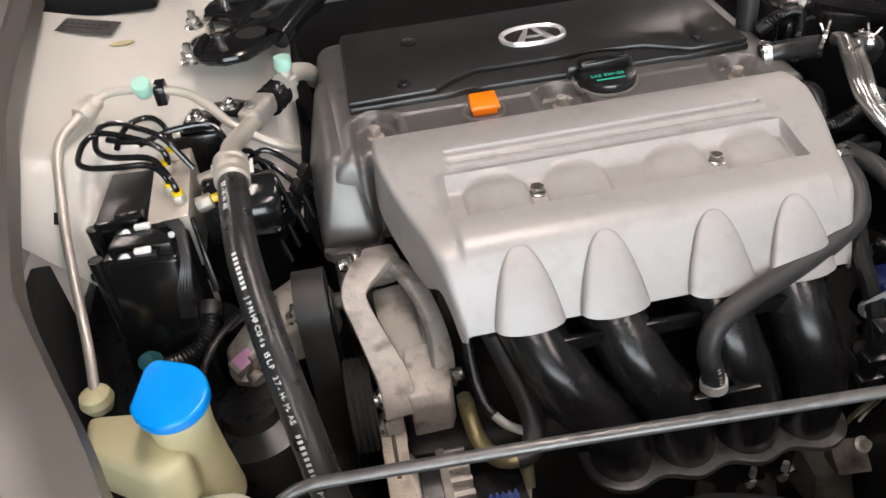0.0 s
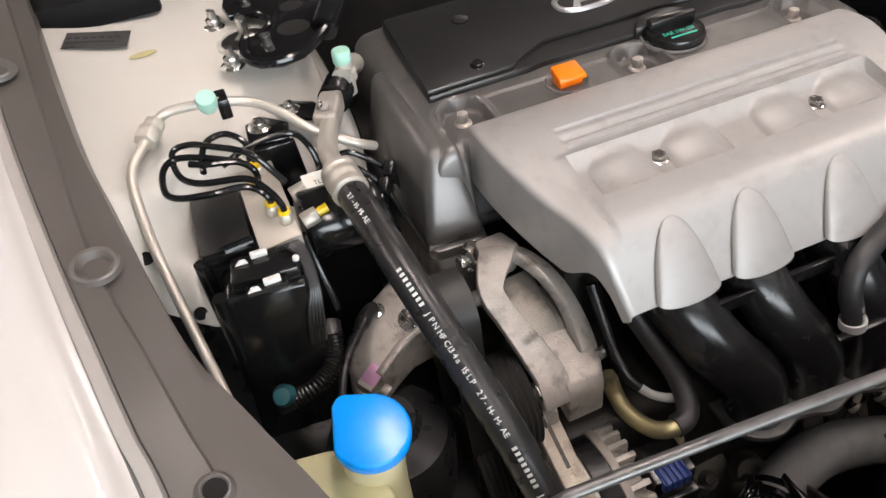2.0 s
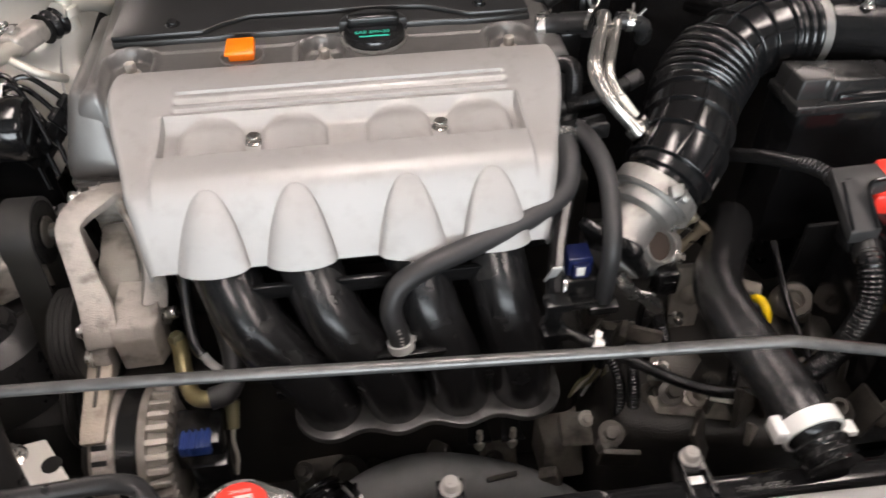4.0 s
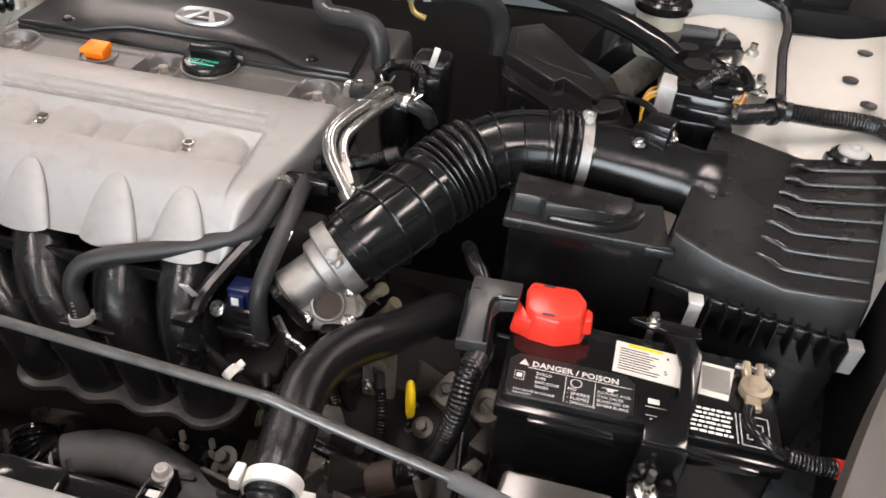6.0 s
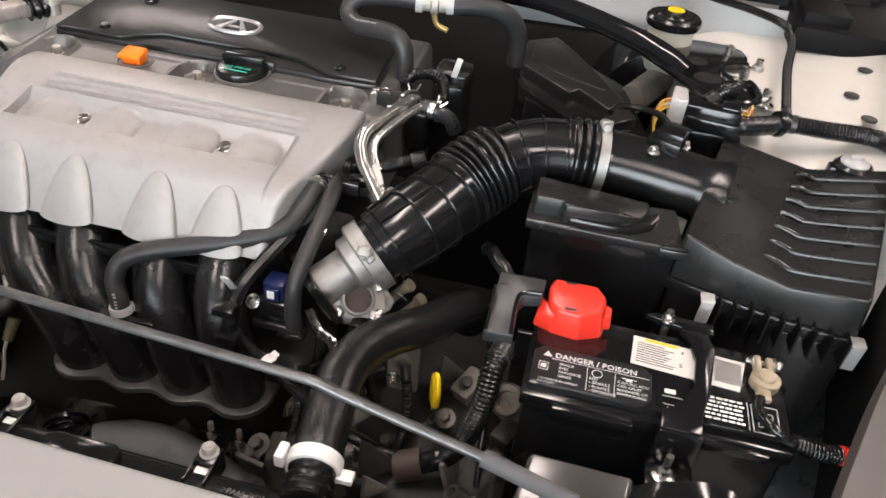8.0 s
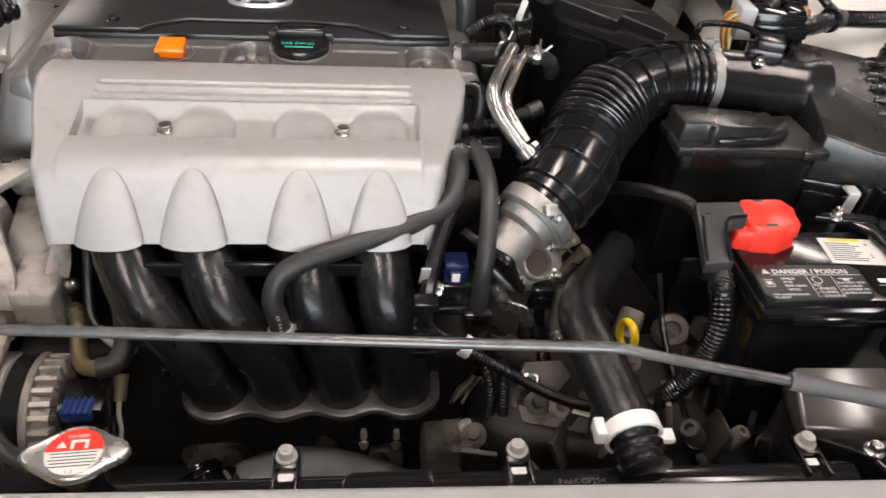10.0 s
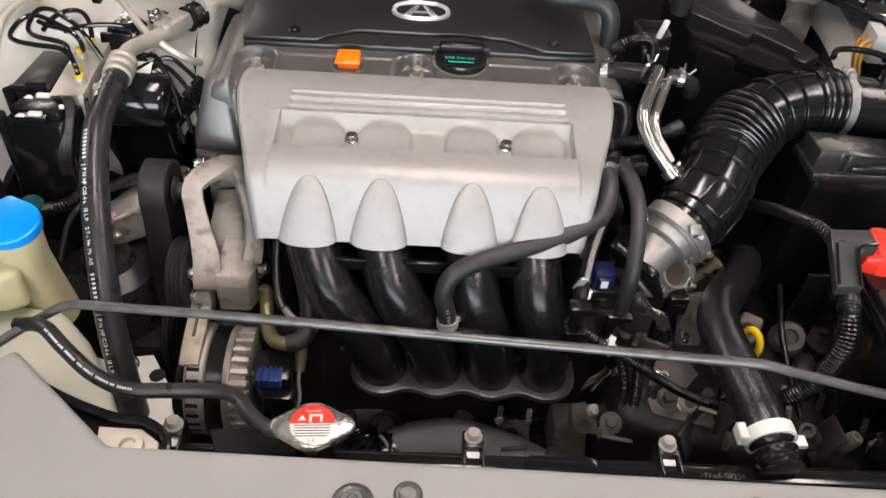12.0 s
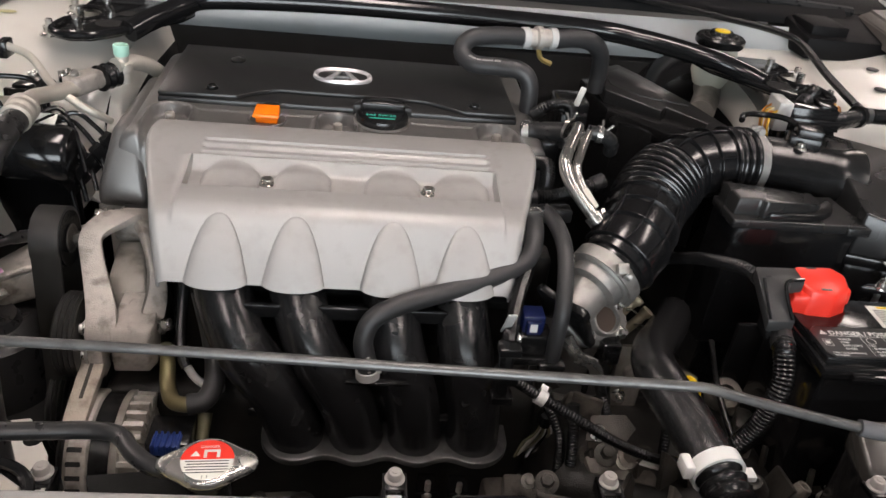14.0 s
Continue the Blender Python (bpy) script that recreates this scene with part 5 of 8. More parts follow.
# Dark strip painted as shade in the slot.
part("cast_slot", moved(box(-0.009, 0.009, -0.0025, 0.0025, 0, 0.003, 0.0010), TM @ Matrix.Rotation(0.2, 4, "Z") @ Matrix.Translation((0, -0.0325, -0.017)) @ Matrix.Rotation(1.57, 4, "X")), CASTDARK, throttle, "dark cast slot")
for lx, ly, lz in ((-0.036, 0.018, 0.001), (0.024, 0.014, 0.001), (0.020, -0.018, 0.001), (-0.022, -0.014, 0.001)):
    part("bolt", moved(bolt((lx, ly, lz), (0, 0, 1), 0.0050, 1.5, 1.2), PM), STEEL, throttle)
part("bolt", bolt((0.243, 0.250, 0.782), (-0.4, -0.5, 0.75), 0.0058, 1.5, 1.3), STEEL, throttle)
BRASSY = material("tarnished_brassy_steel", (0.34, 0.30, 0.22), 0.42, 0.6, 0.25, 60, 900, 0.1, 0.1, stain=(0.12, 0.10, 0.07), stain_amount=0.6)
for pts in ([(0.302, 0.262, 0.670), (0.315, 0.265, 0.6865), (0.332, 0.265, 0.711), (0.3440, 0.265, 0.7250)], [(0.314, 0.262, 0.654), (0.3297, 0.265, 0.6688), (0.3466, 0.265, 0.6906), (0.3580, 0.265, 0.7080)]):
    nub = part("nipple", tube(pts, lambda run, s: 0.0058 + 0.0018 * (s > 0.88) + 0.0022 * (s < 0.22), 14, 0.003), BRASSY, throttle, "tarnished brassy coolant nipple")
    part("clip", tube([Vector(pts[2]) + Vector((-0.004, -0.007, 0.002)), Vector(pts[2]) + Vector((0.002, -0.010, 0.004)), Vector(pts[2]) + Vector((0.010, -0.008, -0.003))], 0.0014, 8, 0.003), PIPE, nub, "bright wire clip")
part("spring_plate", tube([(0.246, 0.205, 0.710), (0.262, 0.195, 0.690), (0.278, 0.190, 0.685), (0.285, 0.185, 0.670)], 0.0035, 6, 0.004, squash=2.5), STEEL, throttle)

# map sensor with blue plug
mapu = thing("purge_valve", "black valve with dark blue plug beside the throttle body", "valve", (0.205, 0.21, 0.68))
part("body", join(box(0.188, 0.228, 0.195, 0.222, 0.690, 0.716, 0.003), box(0.185, 0.232, 0.19, 0.20, 0.68, 0.69, 0.002)), BLACK, mapu)
part("plug", join(box(0.195, 0.219, 0.203, 0.226, 0.712, 0.736, 0.002), box(0.199, 0.215, 0.198, 0.204, 0.716, 0.732, 0.001)), CONNBLUE, mapu, "dark blue connector")
part("mark", box(0.202, 0.210, 0.1972, 0.1982, 0.720, 0.730, 0, 1), WHITE, mapu, "white square mark")
part("bolt", bolt((0.186, 0.196, 0.712), (-0.2, -0.7, 0.6), 0.005), STEEL, mapu)

# cable holder and plug strip
holder = thing("harness_bracket", "black plastic harness bracket on the manifold", "bracket", (0.18, 0.18, 0.63))
part("channel", tube([(0.205, 0.262, 0.765), (0.190, 0.225, 0.750), (0.178, 0.185, 0.735), (0.174, 0.165, 0.710), (0.173, 0.158, 0.665)], 0.008, 8, 0.006), BLACK, holder)
part("bright_strip", moved(box(-0.0045, 0.0045, -0.001, 0.001, -0.022, 0.022, 0.0005), Matrix.Translation((0.1725, 0.1765, 0.7460)) @ Matrix.Rotation(0.55, 4, "X")), CONNGREY, holder, "pale grey strip")
for zz in (0.728, 0.690, 0.664):
    part("clip", box(0.162, 0.185, 0.149, 0.166, zz - 0.005, zz + 0.005, 0.0015), BLACK, holder)

# vacuum hoses at the manifold's end
vac = thing("breather_hose", "thick grey-black rubber hose bent over the manifold", "hose", (0.12, 0.22, 0.67))
VAC = [(0.214, 0.312, 0.795), (0.212, 0.285, 0.788), (0.200, 0.258, 0.772), (0.160, 0.238, 0.760), (0.110, 0.222, 0.750), (0.062, 0.206, 0.742), (0.035, 0.196, 0.730), (0.026, 0.187, 0.708), (0.031, 0.181, 0.684), (0.0325, 0.1785, 0.668)]
part("hose", tube(VAC, 0.0105, 18, 0.005), HOSE, vac)
part("print", lettering_on(VAC[::-1], 0.0105, "||| ||", 0.0050, 0.010, (0.15, -0.85, 0.5)), SEAL, vac, "worn white print too small to read")
part("clamp", ring_clamp((0.0325, 0.1788, 0.672), (0.10, -0.12, -1), 0.0112, 0.009), CONNGREY, vac, "bright spring clamp")
part("clamp", ring_clamp((0.214, 0.316, 0.796), (0, 1, 0.2), 0.0110, 0.008), STEEL, vac, "bright spring clamp")
vac2 = thing("purge_hose", "slim black rubber hose beside the throttle body", "hose", (0.24, 0.26, 0.67))
part("hose", tube([(0.232, 0.335, 0.795), (0.238, 0.300, 0.797), (0.241, 0.262, 0.790), (0.238, 0.226, 0.772), (0.234, 0.201, 0.748), (0.232, 0.195, 0.715), (0.232, 0.197, 0.687)], 0.0092, 12, 0.005), HOSE, vac2)
part("foot", box(0.216, 0.246, 0.184, 0.204, 0.676, 0.686, 0.003), BLACK, vac2)
part("clip", ring_clamp((0.233, 0.332, 0.792), (-0.2, 1, 0.2), 0.0088, 0.006), STEEL, vac2)
rail = thing("fuel_rail_end", "black plastic pipe end behind the silver cover", "pipe", (0.23, 0.33, 0.74))
part("end", tube([(0.19, 0.33, 0.795), (0.235, 0.335, 0.797), (0.262, 0.352, 0.79)], 0.007, 10), BLACK, rail)
part("bracket", box(0.20, 0.262, 0.322, 0.33, 0.787, 0.803, 0.002), BLACK, rail)

# steel coolant pipe
pipe = thing("coolant_pipe", "bent bright steel coolant pipe pair", "pipe", (0.27, 0.40, 0.78))
P1 = [(0.288, 0.462, 0.852), (0.2855, 0.447, 0.8575), (0.278, 0.428, 0.8565), (0.268, 0.405, 0.8535), (0.259, 0.383, 0.850), (0.2535, 0.366, 0.8455), (0.2535, 0.353, 0.838), (0.259, 0.342, 0.828), (0.268, 0.333, 0.8175), (0.278, 0.325, 0.8075), (0.288, 0.317, 0.798)]
part("pipe", tube(P1, 0.0076, 18, 0.004), PIPE, pipe)
part("pipe", tube([(0.303, 0.455, 0.848), (0.2985, 0.441, 0.853), (0.291, 0.424, 0.852), (0.282, 0.402, 0.849), (0.274, 0.381, 0.845), (0.2685, 0.366, 0.8405), (0.2685, 0.356, 0.834), (0.272, 0.347, 0.8265), (0.280, 0.339, 0.817)], 0.0056, 16, 0.004), PIPE, pipe)
part("strap", moved(box(-0.010, 0.015, -0.0025, 0.0025, -0.003, 0.0088, 0.001), Matrix.Translation((0.275, 0.418, 0.854)) @ Matrix.Rotation(0.4, 4, "Z")), PIPE, pipe)
part("bracket", hull([(0.270, 0.343, 0.829), (0.280, 0.339, 0.826), (0.292, 0.324, 0.811), (0.286, 0.321, 0.808), (0.274, 0.334, 0.818)], 0.0008, 1), ALLOY, pipe, "pale welded tab")
part("clamp", ring_clamp((0.288, 0.317, 0.798), (0.65, -0.5, -0.6), 0.0098, 0.011), PIPE, pipe)
for base, out in (((0.279, 0.470, 0.856), (-0.35, 0.35, 0.85)), ((0.284, 0.474, 0.856), (0.45, 0.40, 0.8)), ((0.318, 0.450, 0.856), (0.1, 0.5, 0.85)), ((0.322, 0.447, 0.855), (0.75, 0.2, 0.6))):
    d = Vector(out).normalized()
    part("clamp_prong", tube([Vector(base), Vector(base) + d * 0.007, Vector(base) + d * 0.013], 0.0016, 8, 0.003), PIPE, pipe, "bright wire clamp prong")
part("clamp", ring_clamp((0.278, 0.468, 0.847), (-0.7, 0.6, 0.1), 0.0130, 0.004, False), PIPE, pipe)
stub = thing("coolant_stub_hose", "short black rubber hose at the valve cover's end", "hose", (0.25, 0.49, 0.80))
part("hose", tube([(0.225, 0.500, 0.826), (0.25, 0.492, 0.832), (0.278, 0.470, 0.842)], 0.0125, 14, 0.004), RUBBER, stub)
part("clamp", ring_clamp((0.231, 0.498, 0.828), (1, -0.3, 0.2), 0.0128, 0.009), STEEL, stub)
part("tail", tube([(0.30, 0.45, 0.852), (0.318, 0.448, 0.850), (0.335, 0.455, 0.838), (0.34, 0.465, 0.82)], 0.009, 12, 0.004), RUBBER, stub)
part("clamp", ring_clamp((0.315, 0.448, 0.850), (1, -0.2, -0.1), 0.0095, 0.007), STEEL, stub)
for pts, r in (([(0.235, 0.46, 0.80), (0.25, 0.43, 0.81), (0.245, 0.40, 0.79), (0.235, 0.385, 0.77)], 0.010), ([(0.22, 0.385, 0.785), (0.26, 0.39, 0.79), (0.30, 0.40, 0.80), (0.315, 0.405, 0.805)], 0.009)):
    loom("black corrugated wiring loom behind the steel pipe", pts, r)

# heater hose loop
heat = thing("heater_hose", "grey-black rubber heater hose loop with valve", "hose", (0.26, 0.63, 0.78))
HH = [(0.246, 0.568, 0.805), (0.245, 0.572, 0.835), (0.242, 0.573, 0.868), (0.228, 0.578, 0.884), (0.198, 0.590, 0.884), (0.164, 0.601, 0.882), (0.148, 0.618, 0.893), (0.160, 0.628, 0.910), (0.20, 0.637, 0.915), (0.240, 0.647, 0.913)]
part("hose", tube(HH, 0.0125, 16, 0.005), HOSE, heat)
part("hose", tube([(0.285, 0.657, 0.910), (0.32, 0.668, 0.912), (0.350, 0.680, 0.905), (0.372, 0.697, 0.885), (0.380, 0.708, 0.855), (0.38, 0.71, 0.82)], 0.0135, 16, 0.005), HOSE, heat)
part("print", lettering_on(HH, 0.0125, "||| ||||| || ||||", 0.0046, 0.115, (0.0, -0.6, 0.8)), SEAL, heat, "worn white print too small to read")
valve_m = aim((0.262, 0.652, 0.912), (1, 0.22, 0))
part("valve", turned([(0.010, -0.026), (0.013, -0.02), (0.013, -0.006), (0.017, -0.004), (0.017, 0.004), (0.013, 0.006), (0.013, 0.02), (0.010, 0.026)], valve_m, 18), CAST, heat, "pale metal heater valve")
for k in (-1, 1):
    part("clamp", ring_clamp((0.262 + 0.021 * k, 0.652 + 0.005 * k, 0.912), (1, 0.22, 0), 0.0138, 0.010), CONNGREY, heat, "pale spring clamp")
part("clamp", ring_clamp((0.246, 0.569, 0.812), (0, 0, 1), 0.0128, 0.009), STEEL, heat)
part("bracket", tube([(0.262, 0.648, 0.905), (0.268, 0.645, 0.885), (0.285, 0.645, 0.878)], 0.004, 6), material("zinc_gold", (0.55, 0.42, 0.16), 0.35, 0.8), heat)

# ---- rear black boxes ----
rear = thing("relay_box", "black plastic box with a stepped lid behind the intake hose", "box", (0.48, 0.68, 0.70))
REAR = [(0.372, 0.775), (0.394, 0.668), (0.470, 0.606), (0.530, 0.560), (0.585, 0.598), (0.545, 0.72), (0.44, 0.80)]
part("lid", prism(REAR, 0.775, lambda x, y: 0.798 + 0.12 * max(0, y - 0.60), 0.003), BLACK, rear)
STEP = [(0.3924, 0.6946), (0.4700, 0.6401), (0.4816, 0.6548), (0.5348, 0.6117), (0.5252, 0.5985), (0.5391, 0.5864), (0.5670, 0.6080), (0.5230, 0.6780), (0.4620, 0.7560), (0.4330, 0.7860), (0.3900, 0.7620)]
part("lid_step", prism(STEP, 0.795, lambda x, y: 0.8185 + 0.17 * (y - 0.63), 0.0025, 3), PLATE, rear)
part("lid_ridge", prism([(0.404, 0.712), (0.446, 0.680), (0.520, 0.660), (0.455, 0.745), (0.432, 0.768), (0.402, 0.750)], lambda x, y: 0.816 + 0.17 * (y - 0.63), lambda x, y: 0.8205 + 0.17 * (y - 0.63), 0.002, 2), PLATE, rear)
part("case", prism([(0.38, 0.77), (0.408, 0.647), (0.472, 0.608), (0.538, 0.568), (0.582, 0.630), (0.54, 0.715), (0.44, 0.79)], 0.62, 0.795, 0.004), BLACK, rear)
canister = thing("solenoid", "black plastic solenoid with a pale tag", "solenoid", (0.31, 0.60, 0.70))
part("body", join(box(0.285, 0.335, 0.57, 0.62, 0.70, 0.85, 0.008, 3), box(0.29, 0.33, 0.555, 0.58, 0.80, 0.835, 0.004), box(0.262, 0.29, 0.53, 0.57, 0.74, 0.80, 0.004)), BLACK, canister)
part("tag", moved(box(-0.004, 0.004, -0.002, 0.002, -0.014, 0.014, 0.001), Matrix.Translation((0.317, 0.572, 0.856)) @ Matrix.Rotation(0.25, 4, "Y")), PAPER, canister, "pale plastic tag")
loom("black corrugated wiring loom behind the valve cover", [(0.252, 0.55, 0.835), (0.27, 0.545, 0.85), (0.295, 0.55, 0.85), (0.305, 0.555, 0.83), (0.302, 0.55, 0.79)], 0.008, name="wiring_loom")

# fuse box beside the battery
fuse = thing("fuse_box", "black plastic fuse box with a stepped lid", "fuse box", (0.54, 0.37, 0.62))
part("case", prism([(0.462, 0.322), (0.620, 0.322), (0.614, 0.395), (0.460, 0.385)], 0.62, 0.800, 0.005, 2, -0.01), GLOSSY, fuse)
part("lid", prism([(0.455, 0.316), (0.626, 0.316), (0.618, 0.395), (0.454, 0.380)], 0.796, 0.808, 0.0022, 3), LIDMAT, fuse)
part("lid_hump", prism([(0.459, 0.330), (0.488, 0.331), (0.494, 0.324), (0.545, 0.326), (0.566, 0.334), (0.580, 0.348), (0.588, 0.368), (0.588, 0.390), (0.457, 0.377)], 0.805, lambda x, y: 0.830 - 0.016 * ease(0.545, 0.592, x), 0.0025, 3, 0.04), LIDMAT, fuse)
part("lid_arch", prism([(0.500, 0.320), (0.548, 0.321), (0.572, 0.327), (0.590, 0.340), (0.598, 0.358), (0.598, 0.372), (0.570, 0.350), (0.500, 0.345)], 0.805, 0.8165, 0.003, 2), BLACK, fuse)
part("lid_edge", box(0.60, 0.630, 0.313, 0.330, 0.795, 0.806, 0.002), LIDMAT, fuse)

# ---- battery ----
battery = thing("battery", "black car battery with white printed warnings", "battery", (0.61, 0.16, 0.55))
BX0, BX1, BY0, BY1, BZ = 0.490, 0.736, 0.112, 0.232, 0.766
part("case", box(BX0 + 0.004, BX1 - 0.004, BY0 + 0.004, BY1 - 0.003, 0.55, BZ - 0.018, 0.004), GLOSSY, battery)
part("lid", join(box(BX0, BX1, BY0, BY1, BZ - 0.024, BZ - 0.008, 0.003), box(BX0 + 0.004, BX1 - 0.004, BY0 + 0.008, BY1 - 0.004, BZ - 0.010, BZ, 0.003)), GLOSSY, battery)
for l0, l1 in ((0.03, 0.105), (0.155, 0.226)):
    part("lip", box(BX0 + l0, BX0 + l1, BY0 - 0.006, BY0 + 0.002, BZ - 0.022, BZ - 0.012, 0.002), GLOSSY, battery)


def label_panel(x0, x1, y0, y1, z):
    c = 0.008
    return prism([(x0, y0 + c), (x0 + c, y0), (x1 - c, y0), (x1, y0 + c), (x1, y1 - c), (x1 - c, y1), (x0 + c, y1), (x0, y1 - c)], z - 0.001, z + 0.0012, 0.0006, 1)


pz = BZ + 0.0013
pan = part("warning_panel", label_panel(0.496, 0.608, 0.121, 0.172, BZ), PLATE, battery, "raised panel with printed warning")
flat = Matrix.Translation((0, 0, pz))
ink = [words("DANGER / POISON", 0.0092, flat @ Matrix.Translation((0.516, 0.158, 0)), 0.0001, bold=0.0002)]
ink += [words(s, 0.0044, flat @ Matrix.Translation((0.521, 0.1490 - 0.0052 * k, 0)), 0.0001) for k, s in enumerate(("SHIELD", "EYES", "EXPLOSIVE", "GASES"))]
ink += [words(s, 0.0034, flat @ Matrix.Translation((0.503, 0.1265 - 0.0040 * k, 0)), 0.0001) for k, s in enumerate(("CAN CAUSE BLINDNESS", "OR INJURY"))]
ink += [words(s, 0.0050, flat @ Matrix.Translation((0.550, 0.1395 - 0.0052 * k, 0)), 0.0001) for k, s in enumerate(("NO", "- SPARKS", "- FLAMES", "- SMOKING"))]
ink += [words(s, 0.0042, flat @ Matrix.Translation((0.576, 0.1430 - 0.0050 * k, 0)), 0.0001) for k, s in enumerate(("SULFURIC ACID", "CAN CAUSE", "BLINDNESS OR", "SEVERE BURNS"))]
ink += [bars([(0.513, 0.606, 0.1555, 0.1562), (0.5475, 0.5481, 0.124, 0.154), (0.5735, 0.5741, 0.124, 0.154), (0.502, 0.511, 0.139, 0.1395), (0.502, 0.511, 0.149, 0.1495), (0.502, 0.5025, 0.139, 0.149), (0.5105, 0.511, 0.139, 0.149), (0.504, 0.509, 0.142, 0.147), (0.580, 0.594, 0.1500, 0.1510), (0.584, 0.590, 0.147, 0.150)], flat, 0.0001)]
ink += [moved(prism([(0.5045, 0.158), (0.5135, 0.158), (0.509, 0.1655)], 0, 0.0001, 0), flat)]
ring_b = bmesh.new()
ra = [ring_b.verts.new((0.557 + 0.0052 * math.cos(a), 0.1485 + 0.0052 * math.sin(a), 0)) for a in np.linspace(0, 6.2832, 25)[:-1]]
rb = [ring_b.verts.new((0.557 + 0.0044 * math.cos(a), 0.1485 + 0.0044 * math.sin(a), 0)) for a in np.linspace(0, 6.2832, 25)[:-1]]
for k in range(24):
    ring_b.faces.new((ra[k], ra[(k + 1) % 24], rb[(k + 1) % 24], rb[k]))
ink.append(moved(ring_b, flat))
part("print", join(*ink), INK, pan, "white warning print")
pan2 = part("warning_panel", label_panel(0.612, 0.648, 0.121, 0.160, BZ), GLOSSY, battery)
part("print", bars([(0.618, 0.634, 0.130, 0.1305), (0.618, 0.636, 0.140, 0.1407), (0.620, 0.630, 0.144, 0.150), (0.622, 0.626, 0.124, 0.127)], flat, 0.0001), INK, pan2)
pan3 = part("warning_panel", label_panel(0.652, 0.726, 0.118, 0.158, BZ), GLOSSY, battery)
rows3 = []
rr = random.Random(7)
for k in range(6):
    y = 0.151 - 0.0052 * k
    x = 0.656
    while x < 0.690:
        w = rr.uniform(0.003, 0.008)
        rows3.append((x, min(x + w, 0.692), y, y + 0.0026))
        x += w + 0.0012
part("print", join(bars(rows3, flat, 0.0001), bars([(0.6945, 0.6952, 0.121, 0.155), (0.698, 0.722, 0.1205, 0.1212), (0.698, 0.722, 0.154, 0.1547), (0.698, 0.6987, 0.1205, 0.1547), (0.7213, 0.722, 0.1205, 0.1547), (0.703, 0.717, 0.128, 0.1286), (0.703, 0.7036, 0.128, 0.146), (0.7164, 0.717, 0.128, 0.146), (0.703, 0.717, 0.1454, 0.146), (0.706, 0.714, 0.134, 0.141)], flat, 0.0001)), INK, pan3, "white small print and pictograms")
stick = part("sticker", prism([(0.5875, 0.1755), (0.690, 0.168), (0.6985, 0.210), (0.590, 0.2165)], BZ, BZ + 0.0006, 0), PAPER, battery, "white and yellow paper sticker")
flat2 = Matrix.Translation((0, 0, BZ + 0.0007)) @ Matrix.Translation((0.5888, 0.1762, 0)) @ Matrix.Rotation(-0.07, 4, "Z")
part("yellow_band", moved(prism([(0.010, 0.0355), (0.042, 0.0358), (0.042, 0.0398), (0.010, 0.0395)], 0, 0.0001, 0), flat2), YELLOW, stick)
rows4 = [(0.046, 0.048, 0.030, 0.033)]
for k in range(9):
    rows4.append((0.003, rr.uniform(0.025, 0.045), 0.031 - 0.0034 * k, 0.0323 - 0.0034 * k))
for k in range(15):
    rows4.append((0.078, 0.103, 0.006 + 0.0021 * k, 0.0072 + 0.0021 * k))
part("print", join(bars(rows4, flat2, 0.0001), words("5", 0.008, flat2 @ Matrix.Translation((0.044, 0.010, 0)), 0.0001)), DARKINK, stick, "fine dark print and bar code")
TINNED = material("tinned_brass", (0.50, 0.43, 0.32), 0.36, 0.7, 0.2, 70, 900, 0.15, 0.1, stain=(0.30, 0.24, 0.15), stain_amount=0.5)
neg = thing("battery_terminal", "tinned brass negative battery terminal clamp", "terminal", (0.712, 0.182, BZ))
part("post", turned([(0.0095, 0), (0.0085, 0.016), (0.0075, 0.017), (0, 0.017)], Matrix.Translation((0.712, 0.182, BZ)), 18), TINNED, neg)
part("clamp", join(turned([(0.0090, 0.003), (0.0135, 0.003), (0.0138, 0.012), (0.009, 0.013)], Matrix.Translation((0.712, 0.182, BZ)), 20), box(0.703, 0.7095, 0.192, 0.212, BZ + 0.004, BZ + 0.013, 0.0015), box(0.7145, 0.721, 0.192, 0.212, BZ + 0.004, BZ + 0.013, 0.0015), box(0.702, 0.716, 0.156, 0.174, BZ + 0.003, BZ + 0.010, 0.003)), TINNED, neg)
part("bolt", join(tube([(0.696, 0.206, BZ + 0.009), (0.73, 0.206, BZ + 0.009)], 0.003, 8), bolt((0.722, 0.206, BZ + 0.009), (1, 0, 0), 0.0055, 1.4)), STEEL, neg)
cable = thing("ground_cable", "black ground cable in corrugated sleeve", "cable", (0.74, 0.13, 0.70))
part("cable", tube([(0.706, 0.160, BZ + 0.006), (0.704, 0.144, BZ + 0.003), (0.714, 0.128, BZ + 0.004), (0.735, 0.122, BZ - 0.004), (0.76, 0.124, BZ - 0.008)], 0.0055, 12, 0.004), GLOSSY, cable)
part("sleeve", conduit([(0.733, 0.122, BZ - 0.003), (0.76, 0.124, BZ - 0.008), (0.79, 0.13, BZ - 0.012)], 0.0085), BLACK, cable)
part("tape", tube([(0.776, 0.127, BZ - 0.010), (0.788, 0.129, BZ - 0.012)], 0.0088, 12), RED, cable, "red tape")
pos = thing("battery_terminal_cover", "bright red plastic positive terminal cover", "terminal cover", (0.52, 0.20, BZ))
